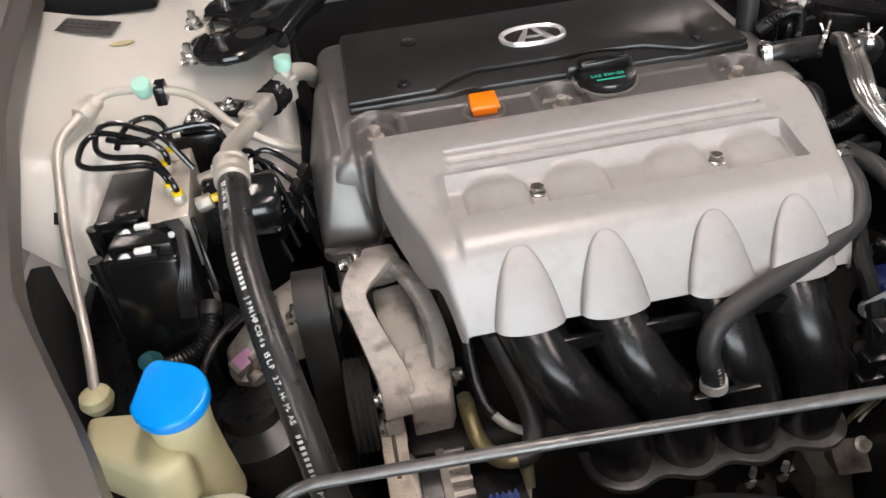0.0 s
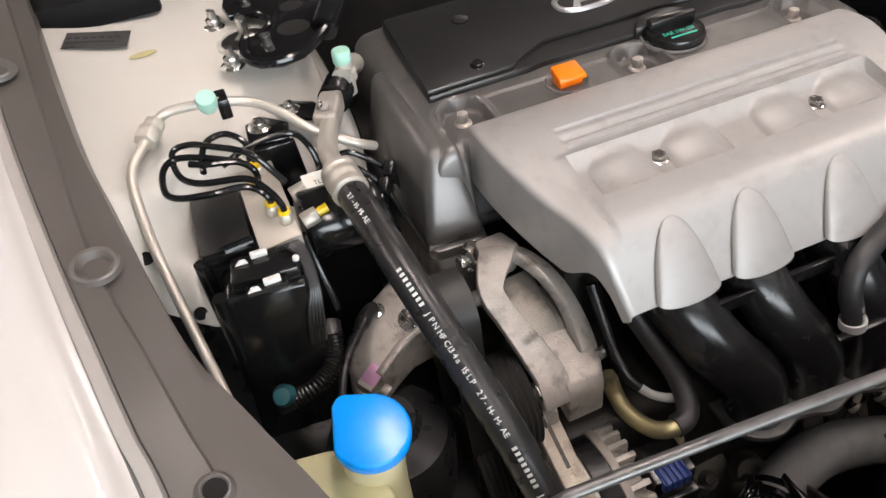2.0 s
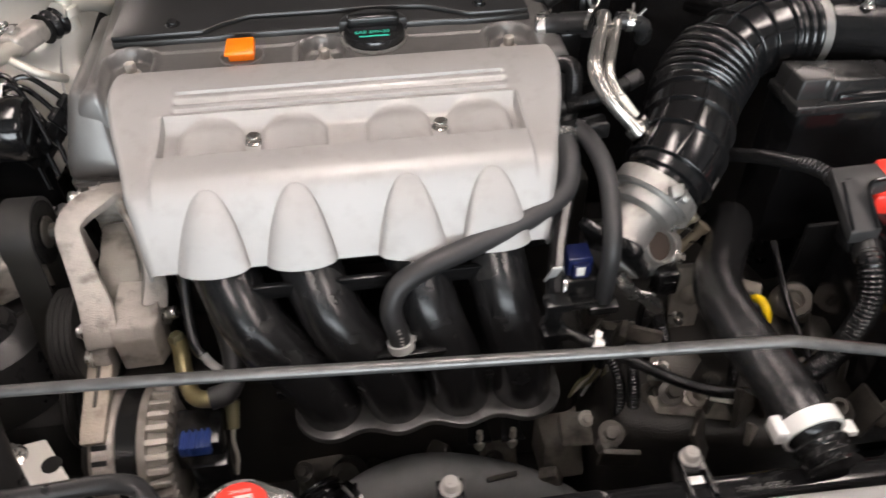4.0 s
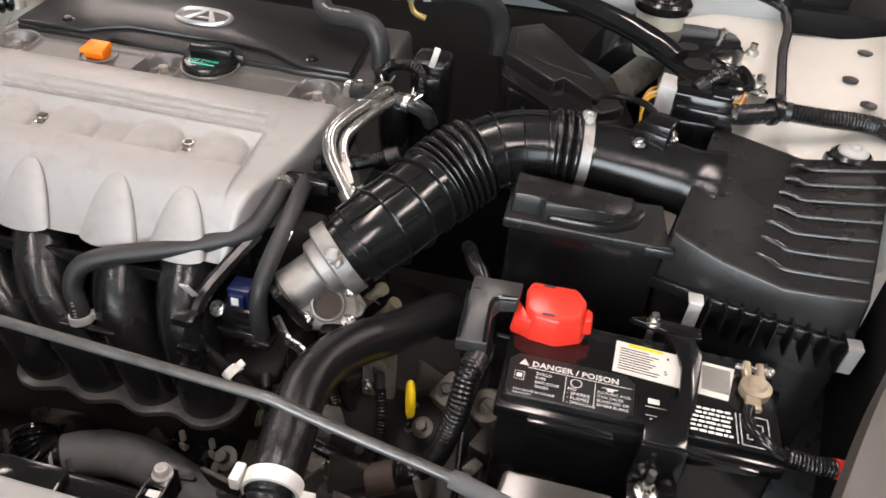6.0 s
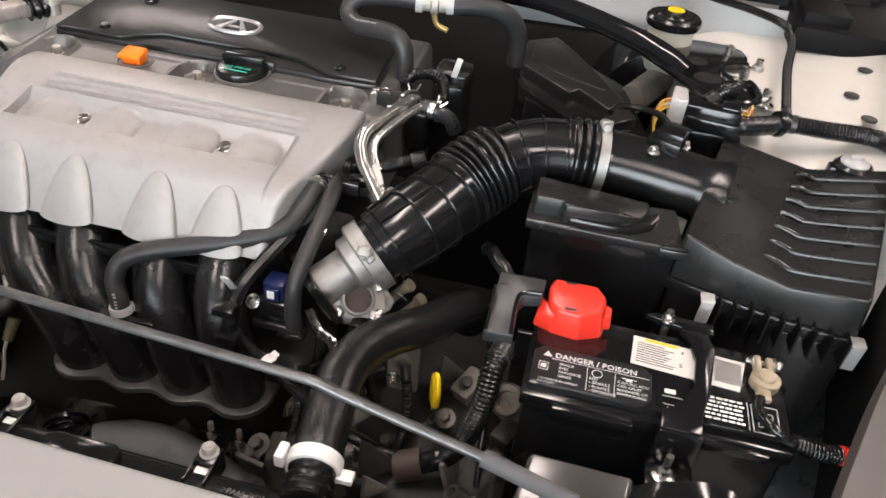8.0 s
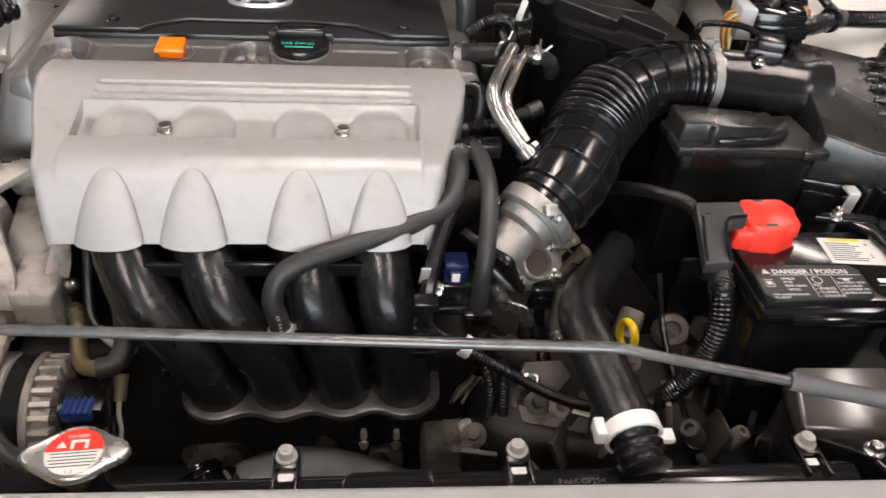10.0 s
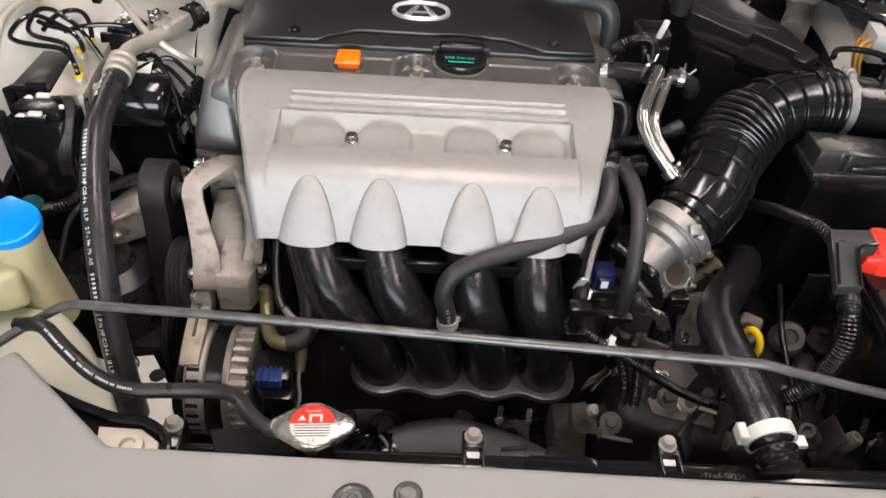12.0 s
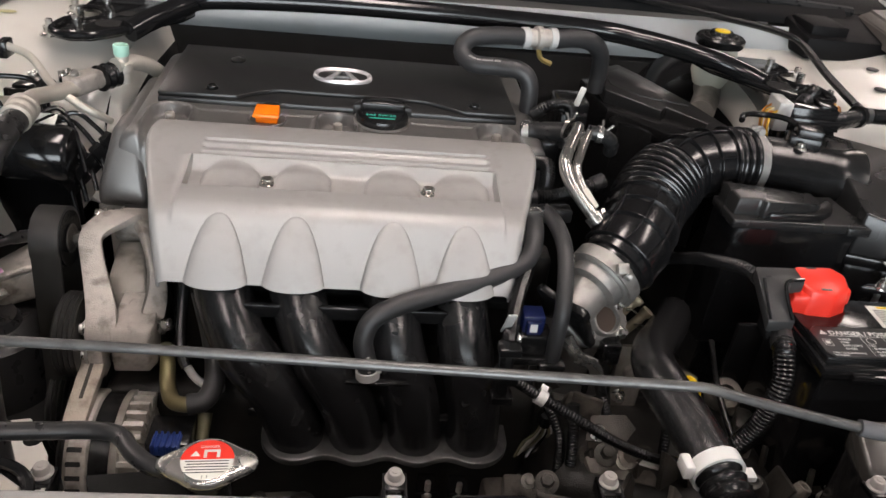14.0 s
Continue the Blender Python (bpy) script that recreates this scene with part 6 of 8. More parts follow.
part("cap", hull([(0.494, 0.227, 0.7925), (0.4985, 0.2405, 0.7945), (0.541, 0.2415, 0.7945), (0.5515, 0.2275, 0.7930), (0.5480, 0.2085, 0.7885), (0.5285, 0.1985, 0.7870), (0.5070, 0.2005, 0.7870), (0.4965, 0.2085, 0.7885),
                  (0.5010, 0.1990, 0.7490), (0.5300, 0.1955, 0.7470), (0.5545, 0.2080, 0.7480), (0.5575, 0.2240, 0.7530), (0.5480, 0.2445, 0.7560), (0.4955, 0.2440, 0.7560)], 0.0035, 3), RED, pos)
part("skirt", hull([(0.4845, 0.2060, 0.7560), (0.4865, 0.2050, 0.7760), (0.5050, 0.2000, 0.7540), (0.5050, 0.2010, 0.7800), (0.4880, 0.2230, 0.7600), (0.4895, 0.2230, 0.7840)], 0.0025, 2), RED, pos)
part("tab", hull([(0.5520, 0.2130, 0.7620), (0.5610, 0.2170, 0.7620), (0.5610, 0.2290, 0.7640), (0.5530, 0.2310, 0.7640), (0.5520, 0.2130, 0.7800), (0.5590, 0.2170, 0.7790), (0.5590, 0.2280, 0.7810), (0.5530, 0.2310, 0.7820)], 0.0015), RED, pos)
# Dark bars paint the shade of the slots.
part("slot", moved(box(-0.0055, 0.0055, -0.0012, 0.0012, 0, 0.0006, 0, 1), Matrix.Translation((0.5150, 0.2365, 0.7942))), DARKINK, pos)
part("slot", moved(box(-0.0060, 0.0060, -0.0012, 0.0012, 0, 0.0006, 0, 1), Matrix.Translation((0.5185, 0.2035, 0.7882)) @ Matrix.Rotation(0.2, 4, "X")), DARKINK, pos)
SATIN = material("dusty_satin_black_plastic", (0.028, 0.028, 0.0285), 0.40, 0.0, 0.25, 50, 1200, 0.06, 0.10, stain=(0.06, 0.058, 0.055), stain_scale=30, stain_amount=0.5)
link = thing("fusible_link_box", "black plastic terminal arm on the battery", "terminal block", (0.46, 0.19, 0.74))
def link_top(x, y):
    return 0.7995 - 0.75 * max(0, 0.203 - y)


part("arm", prism([(0.4405, 0.1650), (0.4695, 0.1655), (0.4680, 0.1930), (0.4720, 0.1985), (0.4890, 0.2010), (0.4900, 0.2270), (0.4440, 0.2255)], lambda x, y: link_top(x, y) - 0.013, link_top, 0.0012), SATIN, link)
part("rib", tube([(0.4665, 0.1665, link_top(0, 0.1665) + 0.0006), (0.4655, 0.1930, link_top(0, 0.1930) + 0.0006), (0.4700, 0.2000, 0.7990), (0.4880, 0.2030, 0.8000)], 0.0020, 8, 0.004), GLOSSY, link)
part("rib", tube([(0.4425, 0.1665, link_top(0, 0.1665) + 0.0006), (0.4425, 0.2020, 0.8000)], 0.0016, 8, 0.004), GLOSSY, link)
part("drop", hull([(0.4450, 0.1700, 0.7600), (0.4650, 0.1705, 0.7600), (0.4650, 0.1960, 0.7800), (0.4450, 0.1960, 0.7800), (0.4450, 0.1670, 0.7440), (0.4630, 0.1670, 0.7440), (0.4630, 0.1900, 0.7440), (0.4450, 0.1900, 0.7440)], 0.003), BLACK, link)
part("mark", box(0.4470, 0.4530, 0.2060, 0.2072, 0.7993, 0.8000, 0, 1), FELTSHADE, link)
hold = thing("battery_hold_down", "black steel battery hold-down bracket", "bracket", (0.63, 0.16, 0.70))
HD = [(0.634, 0.232), (0.661, 0.232), (0.668, 0.21), (0.660, 0.150), (0.652, 0.118), (0.652, 0.098), (0.615, 0.098), (0.616, 0.116), (0.632, 0.128), (0.645, 0.155), (0.648, 0.19), (0.644, 0.212)]
part("strap", prism(HD, lambda x, y: BZ + 0.003 - 0.25 * max(0, 0.112 - y), lambda x, y: BZ + 0.009 - 0.25 * max(0, 0.112 - y), 0.0015), GLOSSY, hold)
part("front_leg", join(slab([(0.615, BZ + 0.004), (0.652, BZ + 0.004), (0.654, BZ - 0.040), (0.612, BZ - 0.040)], "y", 0.094, 0.100, 0.001), box(0.612, 0.654, 0.068, 0.098, BZ - 0.044, BZ - 0.038, 0.0015)), GLOSSY, hold)
part("rear_hook", prism([(0.600, 0.245), (0.650, 0.232), (0.668, 0.234), (0.668, 0.250), (0.612, 0.252)], BZ + 0.001, BZ + 0.008, 0.001), GLOSSY, hold)
part("stud", join(tube([(0.628, 0.082, BZ - 0.044), (0.628, 0.082, BZ - 0.012)], 0.0034, 10), bolt((0.628, 0.082, BZ - 0.038), (0, 0, 1), 0.0062, 1.7)), STEEL, hold)
part("stud", join(tube([(0.622, 0.243, BZ - 0.02), (0.622, 0.243, BZ + 0.020)], 0.0036, 10), bolt((0.622, 0.243, BZ + 0.007), (0, 0, 1), 0.0058, 1.2)), STEEL, hold)
for ob in (battery, neg, cable, hold):
    ob.location += Vector((-0.0035, 0.0060, -0.0090))
tray = thing("battery_tray", "black plastic battery tray", "tray", (0.62, 0.16, 0.24))
part("base", box(0.470, 0.760, 0.085, 0.262, 0.535, 0.552, 0.004), BLACK, tray)
part("rear_wall", box(0.470, 0.760, 0.255, 0.262, 0.55, 0.70, 0.002), BLACK, tray)
part("post", box(0.58, 0.66, 0.13, 0.22, 0.24, 0.54, 0.01), FELTSHADE, tray)
side_box = thing("resonator_box", "black plastic resonator box in front of the battery", "box", (0.56, 0.03, 0.5))
part("case", prism([(0.504, 0.074), (0.600, 0.074), (0.660, 0.062), (0.705, 0.01), (0.70, -0.045), (0.58, -0.05), (0.560, -0.03), (0.550, 0.000), (0.498, 0.024)], 0.5, 0.694, 0.008, 3), GLOSSY, side_box)
# Panel's glare is painted as grey colour.
part("top_panel", prism([(0.506, 0.078), (0.600, 0.077), (0.590, 0.012), (0.497, 0.020)], 0.685, lambda x, y: 0.703 + 0.31 * (y - 0.02), 0.005, 3), SHEEN, side_box, "smooth black top panel with a grey sheen painted in")
part("duct", smooth_sheet([[(0.598, 0.070, 0.716), (0.622, 0.066, 0.738), (0.665, 0.062, 0.752), (0.715, 0.05, 0.735)], [(0.592, 0.036, 0.708), (0.622, 0.028, 0.724), (0.662, 0.022, 0.744), (0.712, 0.015, 0.728)], [(0.580, -0.004, 0.700), (0.612, -0.010, 0.730), (0.655, -0.014, 0.736), (0.708, -0.02, 0.715)], [(0.560, -0.034, 0.708), (0.602, -0.040, 0.712), (0.655, -0.046, 0.722), (0.705, -0.05, 0.70)]], 0.004), GLOSSY, side_box, "glossy black moulded duct")
part("rib", tube([(0.590, 0.026, 0.712), (0.618, 0.020, 0.730), (0.660, 0.014, 0.746), (0.712, 0.006, 0.730)], 0.005, 10, 0.006), GLOSSY, side_box)
part("bolt", bolt((0.556, 0.002, 0.6945), (0, 0, 1), 0.006, 1.5), STEEL, side_box)

# corrugated battery harness
loom("thick black corrugated cable sleeve below the terminal", [(0.462, 0.165, 0.750), (0.457, 0.145, 0.745), (0.455, 0.128, 0.722), (0.449, 0.122, 0.690), (0.438, 0.122, 0.650), (0.418, 0.126, 0.617), (0.385, 0.12, 0.60)], 0.0116, 0.0042, 16, name="battery_harness")
single("cable_boot", tube([(0.402, 0.124, 0.606), (0.375, 0.118, 0.598)], 0.017, 14), COPPER, "rusty brown rubber cable boot", "boot")
loom("black corrugated wiring loom below the manifold", [(0.170, 0.170, 0.690), (0.182, 0.168, 0.682), (0.216, 0.156, 0.666), (0.253, 0.144, 0.650), (0.301, 0.125, 0.632), (0.348, 0.121, 0.615), (0.39, 0.125, 0.605)], 0.0062, name="wiring_loom")
single("cable_clip", ring_clamp((0.216, 0.156, 0.666), (0.85, -0.3, -0.4), 0.0072, 0.010), WHITE, "white plastic cable clip", "clip")
loom("black taped lead behind the terminal arm", [(0.458, 0.222, 0.783), (0.447, 0.250, 0.782), (0.438, 0.272, 0.774), (0.428, 0.310, 0.756), (0.420, 0.36, 0.725), (0.41, 0.41, 0.69)], 0.0080, 0.004, name="wiring_loom")

# upper radiator hose
RH = [(0.335, -0.030, 0.722), (0.331, 0.000, 0.728), (0.325, 0.050, 0.732), (0.319, 0.105, 0.731), (0.324, 0.150, 0.722), (0.340, 0.190, 0.711), (0.368, 0.232, 0.698), (0.395, 0.275, 0.689), (0.408, 0.305, 0.675), (0.408, 0.325, 0.64)]
rad_hose = thing("radiator_hose", "thick black rubber upper radiator hose", "hose", (0.35, 0.12, 0.67))
part("hose", tube(RH[1:], 0.0225, 28, 0.005), CLOTH, rad_hose)
part("neck", tube(RH[:2], ribbed(0.0185, 0.003, 0.009), 20, 0.002), BLACK, rad_hose, "black plastic radiator neck")
cl = part("clamp", turned([(0.0225, -0.0065), (0.0240, -0.0065), (0.0240, 0.0065), (0.0225, 0.0065)], aim((0.3310, 0.002, 0.728), (-0.1, 1, 0.1)), 28), WHITE, rad_hose, "white painted hose clamp")
part("ear", box(0.298, 0.307, -0.008, 0.010, 0.726, 0.740, 0.002), WHITE, cl)
part("tail", box(0.352, 0.366, -0.006, 0.006, 0.722, 0.728, 0.001), WHITE, cl)

# yellow dipstick ring of the gearbox
yel = thing("gearbox_dipstick", "yellow plastic loop handle of the gearbox dipstick", "dipstick", (0.40, 0.2, 0.59))
loop = [(0.397 - 0.0040 * math.cos(a), 0.190 + 0.0125 * math.cos(a), 0.648 + 0.018 * math.sin(a)) for a in np.linspace(0, 2 * math.pi, 16)]
part("loop", tube(loop, 0.0045, 10, 0.003), YELLOW, yel)
part("stick", tube([(0.398, 0.198, 0.63), (0.392, 0.205, 0.56)], 0.004, 8), STEEL, yel)

# low hoses and brackets around the gearbox
for pts, r, mt, nm, lb in (
    ([(0.26, 0.17, 0.64), (0.262, 0.15, 0.60), (0.262, 0.13, 0.54)], 0.0065, BLACK, "wiring_loom", "thin black loom above the gearbox"),
    ([(0.235, 0.19, 0.63), (0.25, 0.16, 0.60), (0.245, 0.13, 0.55)], 0.006, BLACK, "wiring_loom", "thin black loom above the gearbox"),
    ([(0.30, 0.21, 0.64), (0.312, 0.19, 0.60), (0.30, 0.16, 0.56)], 0.006, BLACK, "wiring_loom", "thin black loom above the gearbox"),
    ([(0.36, 0.2, 0.66), (0.372, 0.17, 0.62), (0.365, 0.14, 0.57)], 0.006, BLACK, "wiring_loom", "thin black loom above the gearbox"),
    ([(0.47, 0.30, 0.64), (0.455, 0.22, 0.62), (0.462, 0.13, 0.58)], 0.004, BLACK, "wire", "thin black wire below the battery"),
):
    if nm == "wiring_loom":
        loom(lb, pts, r)
    else:
        single(nm, tube(pts, r, 12), mt, lb, "cable" if nm != "coolant_hose" else "hose")
brk = thing("cable_bracket", "bare steel slotted cable bracket on the gearbox", "bracket", (0.30, 0.15, 0.59))
part("plate", moved(prism([(-0.03, -0.015), (0.012, -0.02), (0.03, 0.0), (0.02, 0.016), (-0.02, 0.014)], 0, 0.003, 0.001), Matrix.Translation((0.305, 0.165, 0.615)) @ Matrix.Rotation(0.5, 4, "X")), CASTDARK, brk)
part("bolt", bolt((0.29, 0.158, 0.615), (0, -0.5, 1), 0.006), STEEL, brk)
part("leg", box(0.298, 0.312, 0.165, 0.175, 0.57, 0.615, 0.002), ALLOY, brk)
single("card", prism([(0.303, 0.137), (0.332, 0.130), (0.366, 0.115), (0.364, 0.110), (0.330, 0.123)], 0.603, 0.606, 0.0005), PAPER, "narrow strip of cream paper low in the bay", "paper")

# ---- strut bar and tower fittings ----
bar = thing("strut_bar", "glossy black steel strut tower brace", "brace", (0.15, 0.72, 0.80))
part("tube", tube([(-0.318, 0.655, 0.872), (-0.295, 0.690, 0.882), (-0.262, 0.740, 0.890), (-0.22, 0.775, 0.897), (0.0, 0.79, 0.902), (0.335, 0.786, 0.900), (0.45, 0.755, 0.898), (0.549, 0.700, 0.890), (0.595, 0.675, 0.880), (0.622, 0.650, 0.872)], 0.0155, 16, 0.01), GLOSSY, bar)
CLAW = [(-0.006, 0.095), (-0.012, 0.070), (-0.009, 0.036), (0.008, 0.034), (0.024, 0.022), (0.031, 0.002), (0.027, -0.018), (0.014, -0.032), (-0.002, -0.036), (-0.008, -0.050), (-0.010, -0.082), (-0.002, -0.102), (0.021, -0.112), (0.047, -0.106), (0.072, -0.079), (0.106, -0.027), (0.140, 0.020), (0.150, 0.060), (0.110, 0.104), (0.05, 0.112), (0.01, 0.108)]
for s in (-1, 1):
    cx, cy, cz = CARX + s * 0.550, 0.690 if s > 0 else 0.712, 0.853 if s > 0 else 0.858
    part("mount_plate", prism([(cx - s * u, cy + v) for u, v in CLAW][::s], cz + 0.010, cz + 0.018, 0.003, 2), GLOSSY, bar, "glossy black pressed claw plate")
    part("rolled_edge", tube([(cx - s * u, cy + v, cz + 0.019) for u, v in CLAW[8:17]], 0.0055, 10, 0.006), GLOSSY, bar)
    part("rolled_edge", tube([(cx - s * u, cy + v, cz + 0.018) for u, v in CLAW[2:9]], 0.0035, 10, 0.004), GLOSSY, bar)
    for u, v, r in ((0.063, 0.018, 0.014), (0.052, -0.040, 0.019)):
        # Lightening holes are flat discs with shade painted black.
        part("hole", turned([(r, -0.002), (r, 0.0006), (0, 0.0006)], Matrix.Translation((cx - s * u, cy + v, cz + 0.018)), 28), FELTSHADE, bar, "dark lightening hole")
    well = part("tower_hole", turned([(0.034, -0.002), (0.034, 0.0005), (0.031, 0.003), (0.029, 0.0025), (0.0285, -0.001)], Matrix.Translation((cx, cy, cz)), 36), PAINT, bar, "white lip of the tower hole")
    # Black disc in place of the opening's shade.
    part("hole", turned([(0.0285, -0.001), (0.0285, 0.0008), (0, 0.0008)], Matrix.Translation((cx, cy, cz)), 30), FELTSHADE, well, "dark opening over the damper")
    part("stud", join(tube([(cx, cy - 0.004, cz - 0.004), (cx, cy - 0.004, cz + 0.030)], 0.0062, 12), turned([(0.0125, 0.0), (0.0125, 0.006), (0.008, 0.0085), (0, 0.0085)], Matrix.Translation((cx, cy - 0.004, cz)), 6)), STEEL, bar, "bare steel damper stud")
    for u, v, up in ((-0.027, 0.056, 0.0), (-0.025, -0.055, 0.0), (0.016, -0.064, 0.018), (0.016, 0.070, 0.018)):
        p = Vector((cx - s * u, cy + v, cz + up))
        if up:
            part("stud_end", tube([p, p + Vector((0, 0, 0.012))], 0.0062, 12), STEEL, bar, "bright stud end")
        else:
            part("nut", join(bolt(p, (0, 0, 1), 0.0095, 1.5, 0.9), tube([p, p + Vector((0, 0, 0.022))], 0.0052, 10)), STEEL, bar, "steel flange nut")

# brake fluid reservoir
brake = thing("brake_reservoir", "milky plastic brake fluid reservoir with black cap", "reservoir", (0.597, 0.79, 0.80))
part("tank", turned([(0.026, -0.07), (0.034, -0.05), (0.034, -0.012), (0.030, -0.004), (0.030, 0.0)], Matrix.Translation((0.597, 0.782, 0.895)), 28), TANKW, brake)
part("cap", turned([(0.038, -0.003), (0.0405, 0.001), (0.0405, 0.009), (0.037, 0.013), (0.028, 0.013), (0.026, 0.0155), (0.020, 0.0155), (0.018, 0.020), (0, 0.020)], Matrix.Translation((0.597, 0.782, 0.895)), 32), BLACK, brake)
part("cap_label", turned([(0.0125, 0.018), (0.0125, 0.0212), (0.010, 0.022), (0, 0.022)], Matrix.Translation((0.597, 0.782, 0.895)), 24), YELLOW, brake, "yellow cap centre")
single("master_cylinder", tube([(0.56, 0.70, 0.80), (0.60, 0.78, 0.81), (0.62, 0.86, 0.81)], 0.022, 18), GRIMY, "cast aluminium brake master cylinder", "cylinder")
single("brake_booster", turned([(0.02, -0.07), (0.10, -0.05), (0.118, -0.01), (0.118, 0.02), (0.06, 0.05)], aim((0.61, 0.87, 0.735), (0, 1, 0)), 36), GLOSSY, "black round brake servo", "brake servo")

# right side wiring and sensor plugs
loom("black corrugated wiring loom along the strut tower", [(0.745, 0.572, 0.860), (0.79, 0.566, 0.862), (0.842, 0.564, 0.864), (0.872, 0.545, 0.864), (0.93, 0.48, 0.862)], 0.0115, 0.004, name="wiring_loom")
trunk = thing("taped_harness", "black tape-wrapped wiring trunk behind the air box", "cable", (0.69, 0.55, 0.84))
part("trunk", tube([(0.648, 0.562, 0.862), (0.665, 0.552, 0.857), (0.690, 0.549, 0.856), (0.720, 0.560, 0.857), (0.748, 0.572, 0.860)], lambda run, s: 0.0125 + 0.0005 * math.sin(run * 700), 16, 0.003), CLOTH, trunk)
part("strap", ring_clamp((0.735, 0.567, 0.859), (1, 0.4, 0), 0.0150, 0.006, False), BLACK, trunk)
loom("thin black loom running up to the cowl", [(0.744, 0.580, 0.866), (0.748, 0.615, 0.868), (0.760, 0.720, 0.877), (0.775, 0.805, 0.885), (0.770, 0.855, 0.895), (0.720, 0.875, 0.905), (0.66, 0.885, 0.912), (0.58, 0.90, 0.920), (0.45, 0.92, 0.930)], 0.0064, name="wiring_loom")
loom("short black corrugated loom loop", [(0.645, 0.570, 0.872), (0.665, 0.585, 0.885), (0.675, 0.60, 0.880), (0.67, 0.615, 0.868)], 0.0095, name="wiring_loom")
plug = thing("engine_connector", "large black wiring connector with pale grey lock", "connector", (0.61, 0.55, 0.83))
part("shell", moved(join(box(-0.036, 0.036, -0.020, 0.022, 0, 0.034, 0.003), box(-0.030, 0.040, -0.025, -0.018, 0.004, 0.020, 0.002), box(0.010, 0.034, -0.016, 0.018, 0.033, 0.038, 0.002)), Matrix.Translation((0.622, 0.547, 0.842)) @ Matrix.Rotation(-0.12, 4, "Z")), GLOSSY, plug)
part("lock", moved(prism([(-0.030, -0.022), (-0.008, -0.020), (-0.012, 0.022), (-0.030, 0.024)], 0, 0.042, 0.003), Matrix.Translation((0.600, 0.549, 0.838)) @ Matrix.Rotation(-0.12, 4, "Z")), CONNGREY, plug, "pale grey lock lever")
WIRE = [material("yellow_wire", (0.55, 0.33, 0.02), 0.45), material("brown_wire", (0.22, 0.09, 0.03), 0.45), material("orange_wire", (0.50, 0.20, 0.03), 0.45), material("pale_wire", (0.6, 0.58, 0.5), 0.45)]
for k in range(7):
    y = 0.535 + 0.004 * k
    part("wire", tube([(0.572, y, 0.868 - 0.003 * (k % 3)), (0.560, y - 0.004, 0.862 - 0.002 * (k % 2)), (0.555, y - 0.012, 0.845), (0.560, y - 0.02, 0.82)], 0.0017, 6, 0.005), WIRE[k % 4], plug)
    part("wire", tube([(0.658, y, 0.868 - 0.003 * (k % 3)), (0.668, y + 0.006, 0.865), (0.673, y + 0.02, 0.872)], 0.0017, 6, 0.005), WIRE[(k + 1) % 4], plug)
base_plug = single("connector_stand", box(0.585, 0.665, 0.53, 0.57, 0.80, 0.842, 0.004), BLACK, "black plastic stand below the connector", "bracket")
for ob in (plug, base_plug):
    ob.location += Vector((0.028, 0.010, 0.0))
single("sensor_lead", tube([(0.598, 0.478, 0.868), (0.585, 0.50, 0.872), (0.56, 0.52, 0.868), (0.535, 0.515, 0.868), (0.525, 0.50, 0.865)], 0.0042, 8), BLACK, "thin black sensor lead over the intake hose", "cable")
mnt = thing("air_box_mount", "steel bolt through a black rubber air box mount", "mount", (0.826, 0.526, 0.82))
part("rubber", join(turned([(0.024, -0.02), (0.024, -0.004), (0.020, 0.0), (0, 0.0)], Matrix.Translation((0.826, 0.526, 0.844)), 20), box(0.798, 0.854, 0.516, 0.534, 0.824, 0.838, 0.003)), BLACK, mnt)
part("bolt", join(turned([(0.017, 0), (0.017, 0.002), (0.012, 0.005), (0, 0.005)], Matrix.Translation((0.826, 0.526, 0.844)), 24), bolt((0.826, 0.526, 0.847), (0, 0, 1), 0.0075, 1.4, 0.5)), CONNGREY, mnt, "dull steel bolt")
for hx, hy in ((0.878, 0.776), (0.846, 0.692), (0.853, 0.617)):
    single("panel_plug", turned([(0.0100, -0.002), (0.0100, 0.0008), (0.008, 0.0014), (0, 0.0011)], Matrix.Translation((hx, hy, 0.864 + 0.010 * ease(0.70, 0.80, hy) + 0.002)), 20), HOSE, "round dark hole plug in the strut tower panel", "plug", "tower plugs")

# ---- left: air conditioning pipes ----
ac = thing("air_conditioning_hose", "thick black air conditioning hose with aluminium fitting", "hose", (-0.35, 0.35, 0.60))
ACH = [(-0.372, 0.412, 0.842), (-0.3715, 0.388, 0.8405), (-0.368, 0.340, 0.839), (-0.362, 0.283, 0.828), (-0.349, 0.220, 0.795), (-0.334, 0.165, 0.752), (-0.322, 0.125, 0.705), (-0.305, 0.085, 0.64), (-0.29, 0.06, 0.56)]
part("hose", tube(ACH, 0.0145, 20, 0.006), RUBBER, ac)
part("crimp", turned([(0.0102, -0.004), (0.0128, -0.003), (0.0132, 0.001), (0.0172, 0.002), (0.0176, 0.007), (0.0162, 0.009), (0.0162, 0.013), (0.0174, 0.015), (0.0174, 0.021), (0.0162, 0.023), (0.0162, 0.027), (0.0172, 0.029), (0.0172, 0.034), (0.0150, 0.036)], aim((-0.3742, 0.427, 0.8442), (0.06, -1.0, -0.085)), 28), ALLOY, ac, "dull aluminium crimp collar")
part("pipe", tube([(-0.374, 0.430, 0.845), (-0.375, 0.450, 0.845), (-0.371, 0.478, 0.839), (-0.362, 0.510, 0.833), (-0.349, 0.550, 0.829), (-0.334, 0.586, 0.827)], 0.0098, 16, 0.005), ALLOY, ac, "dull aluminium pipe")
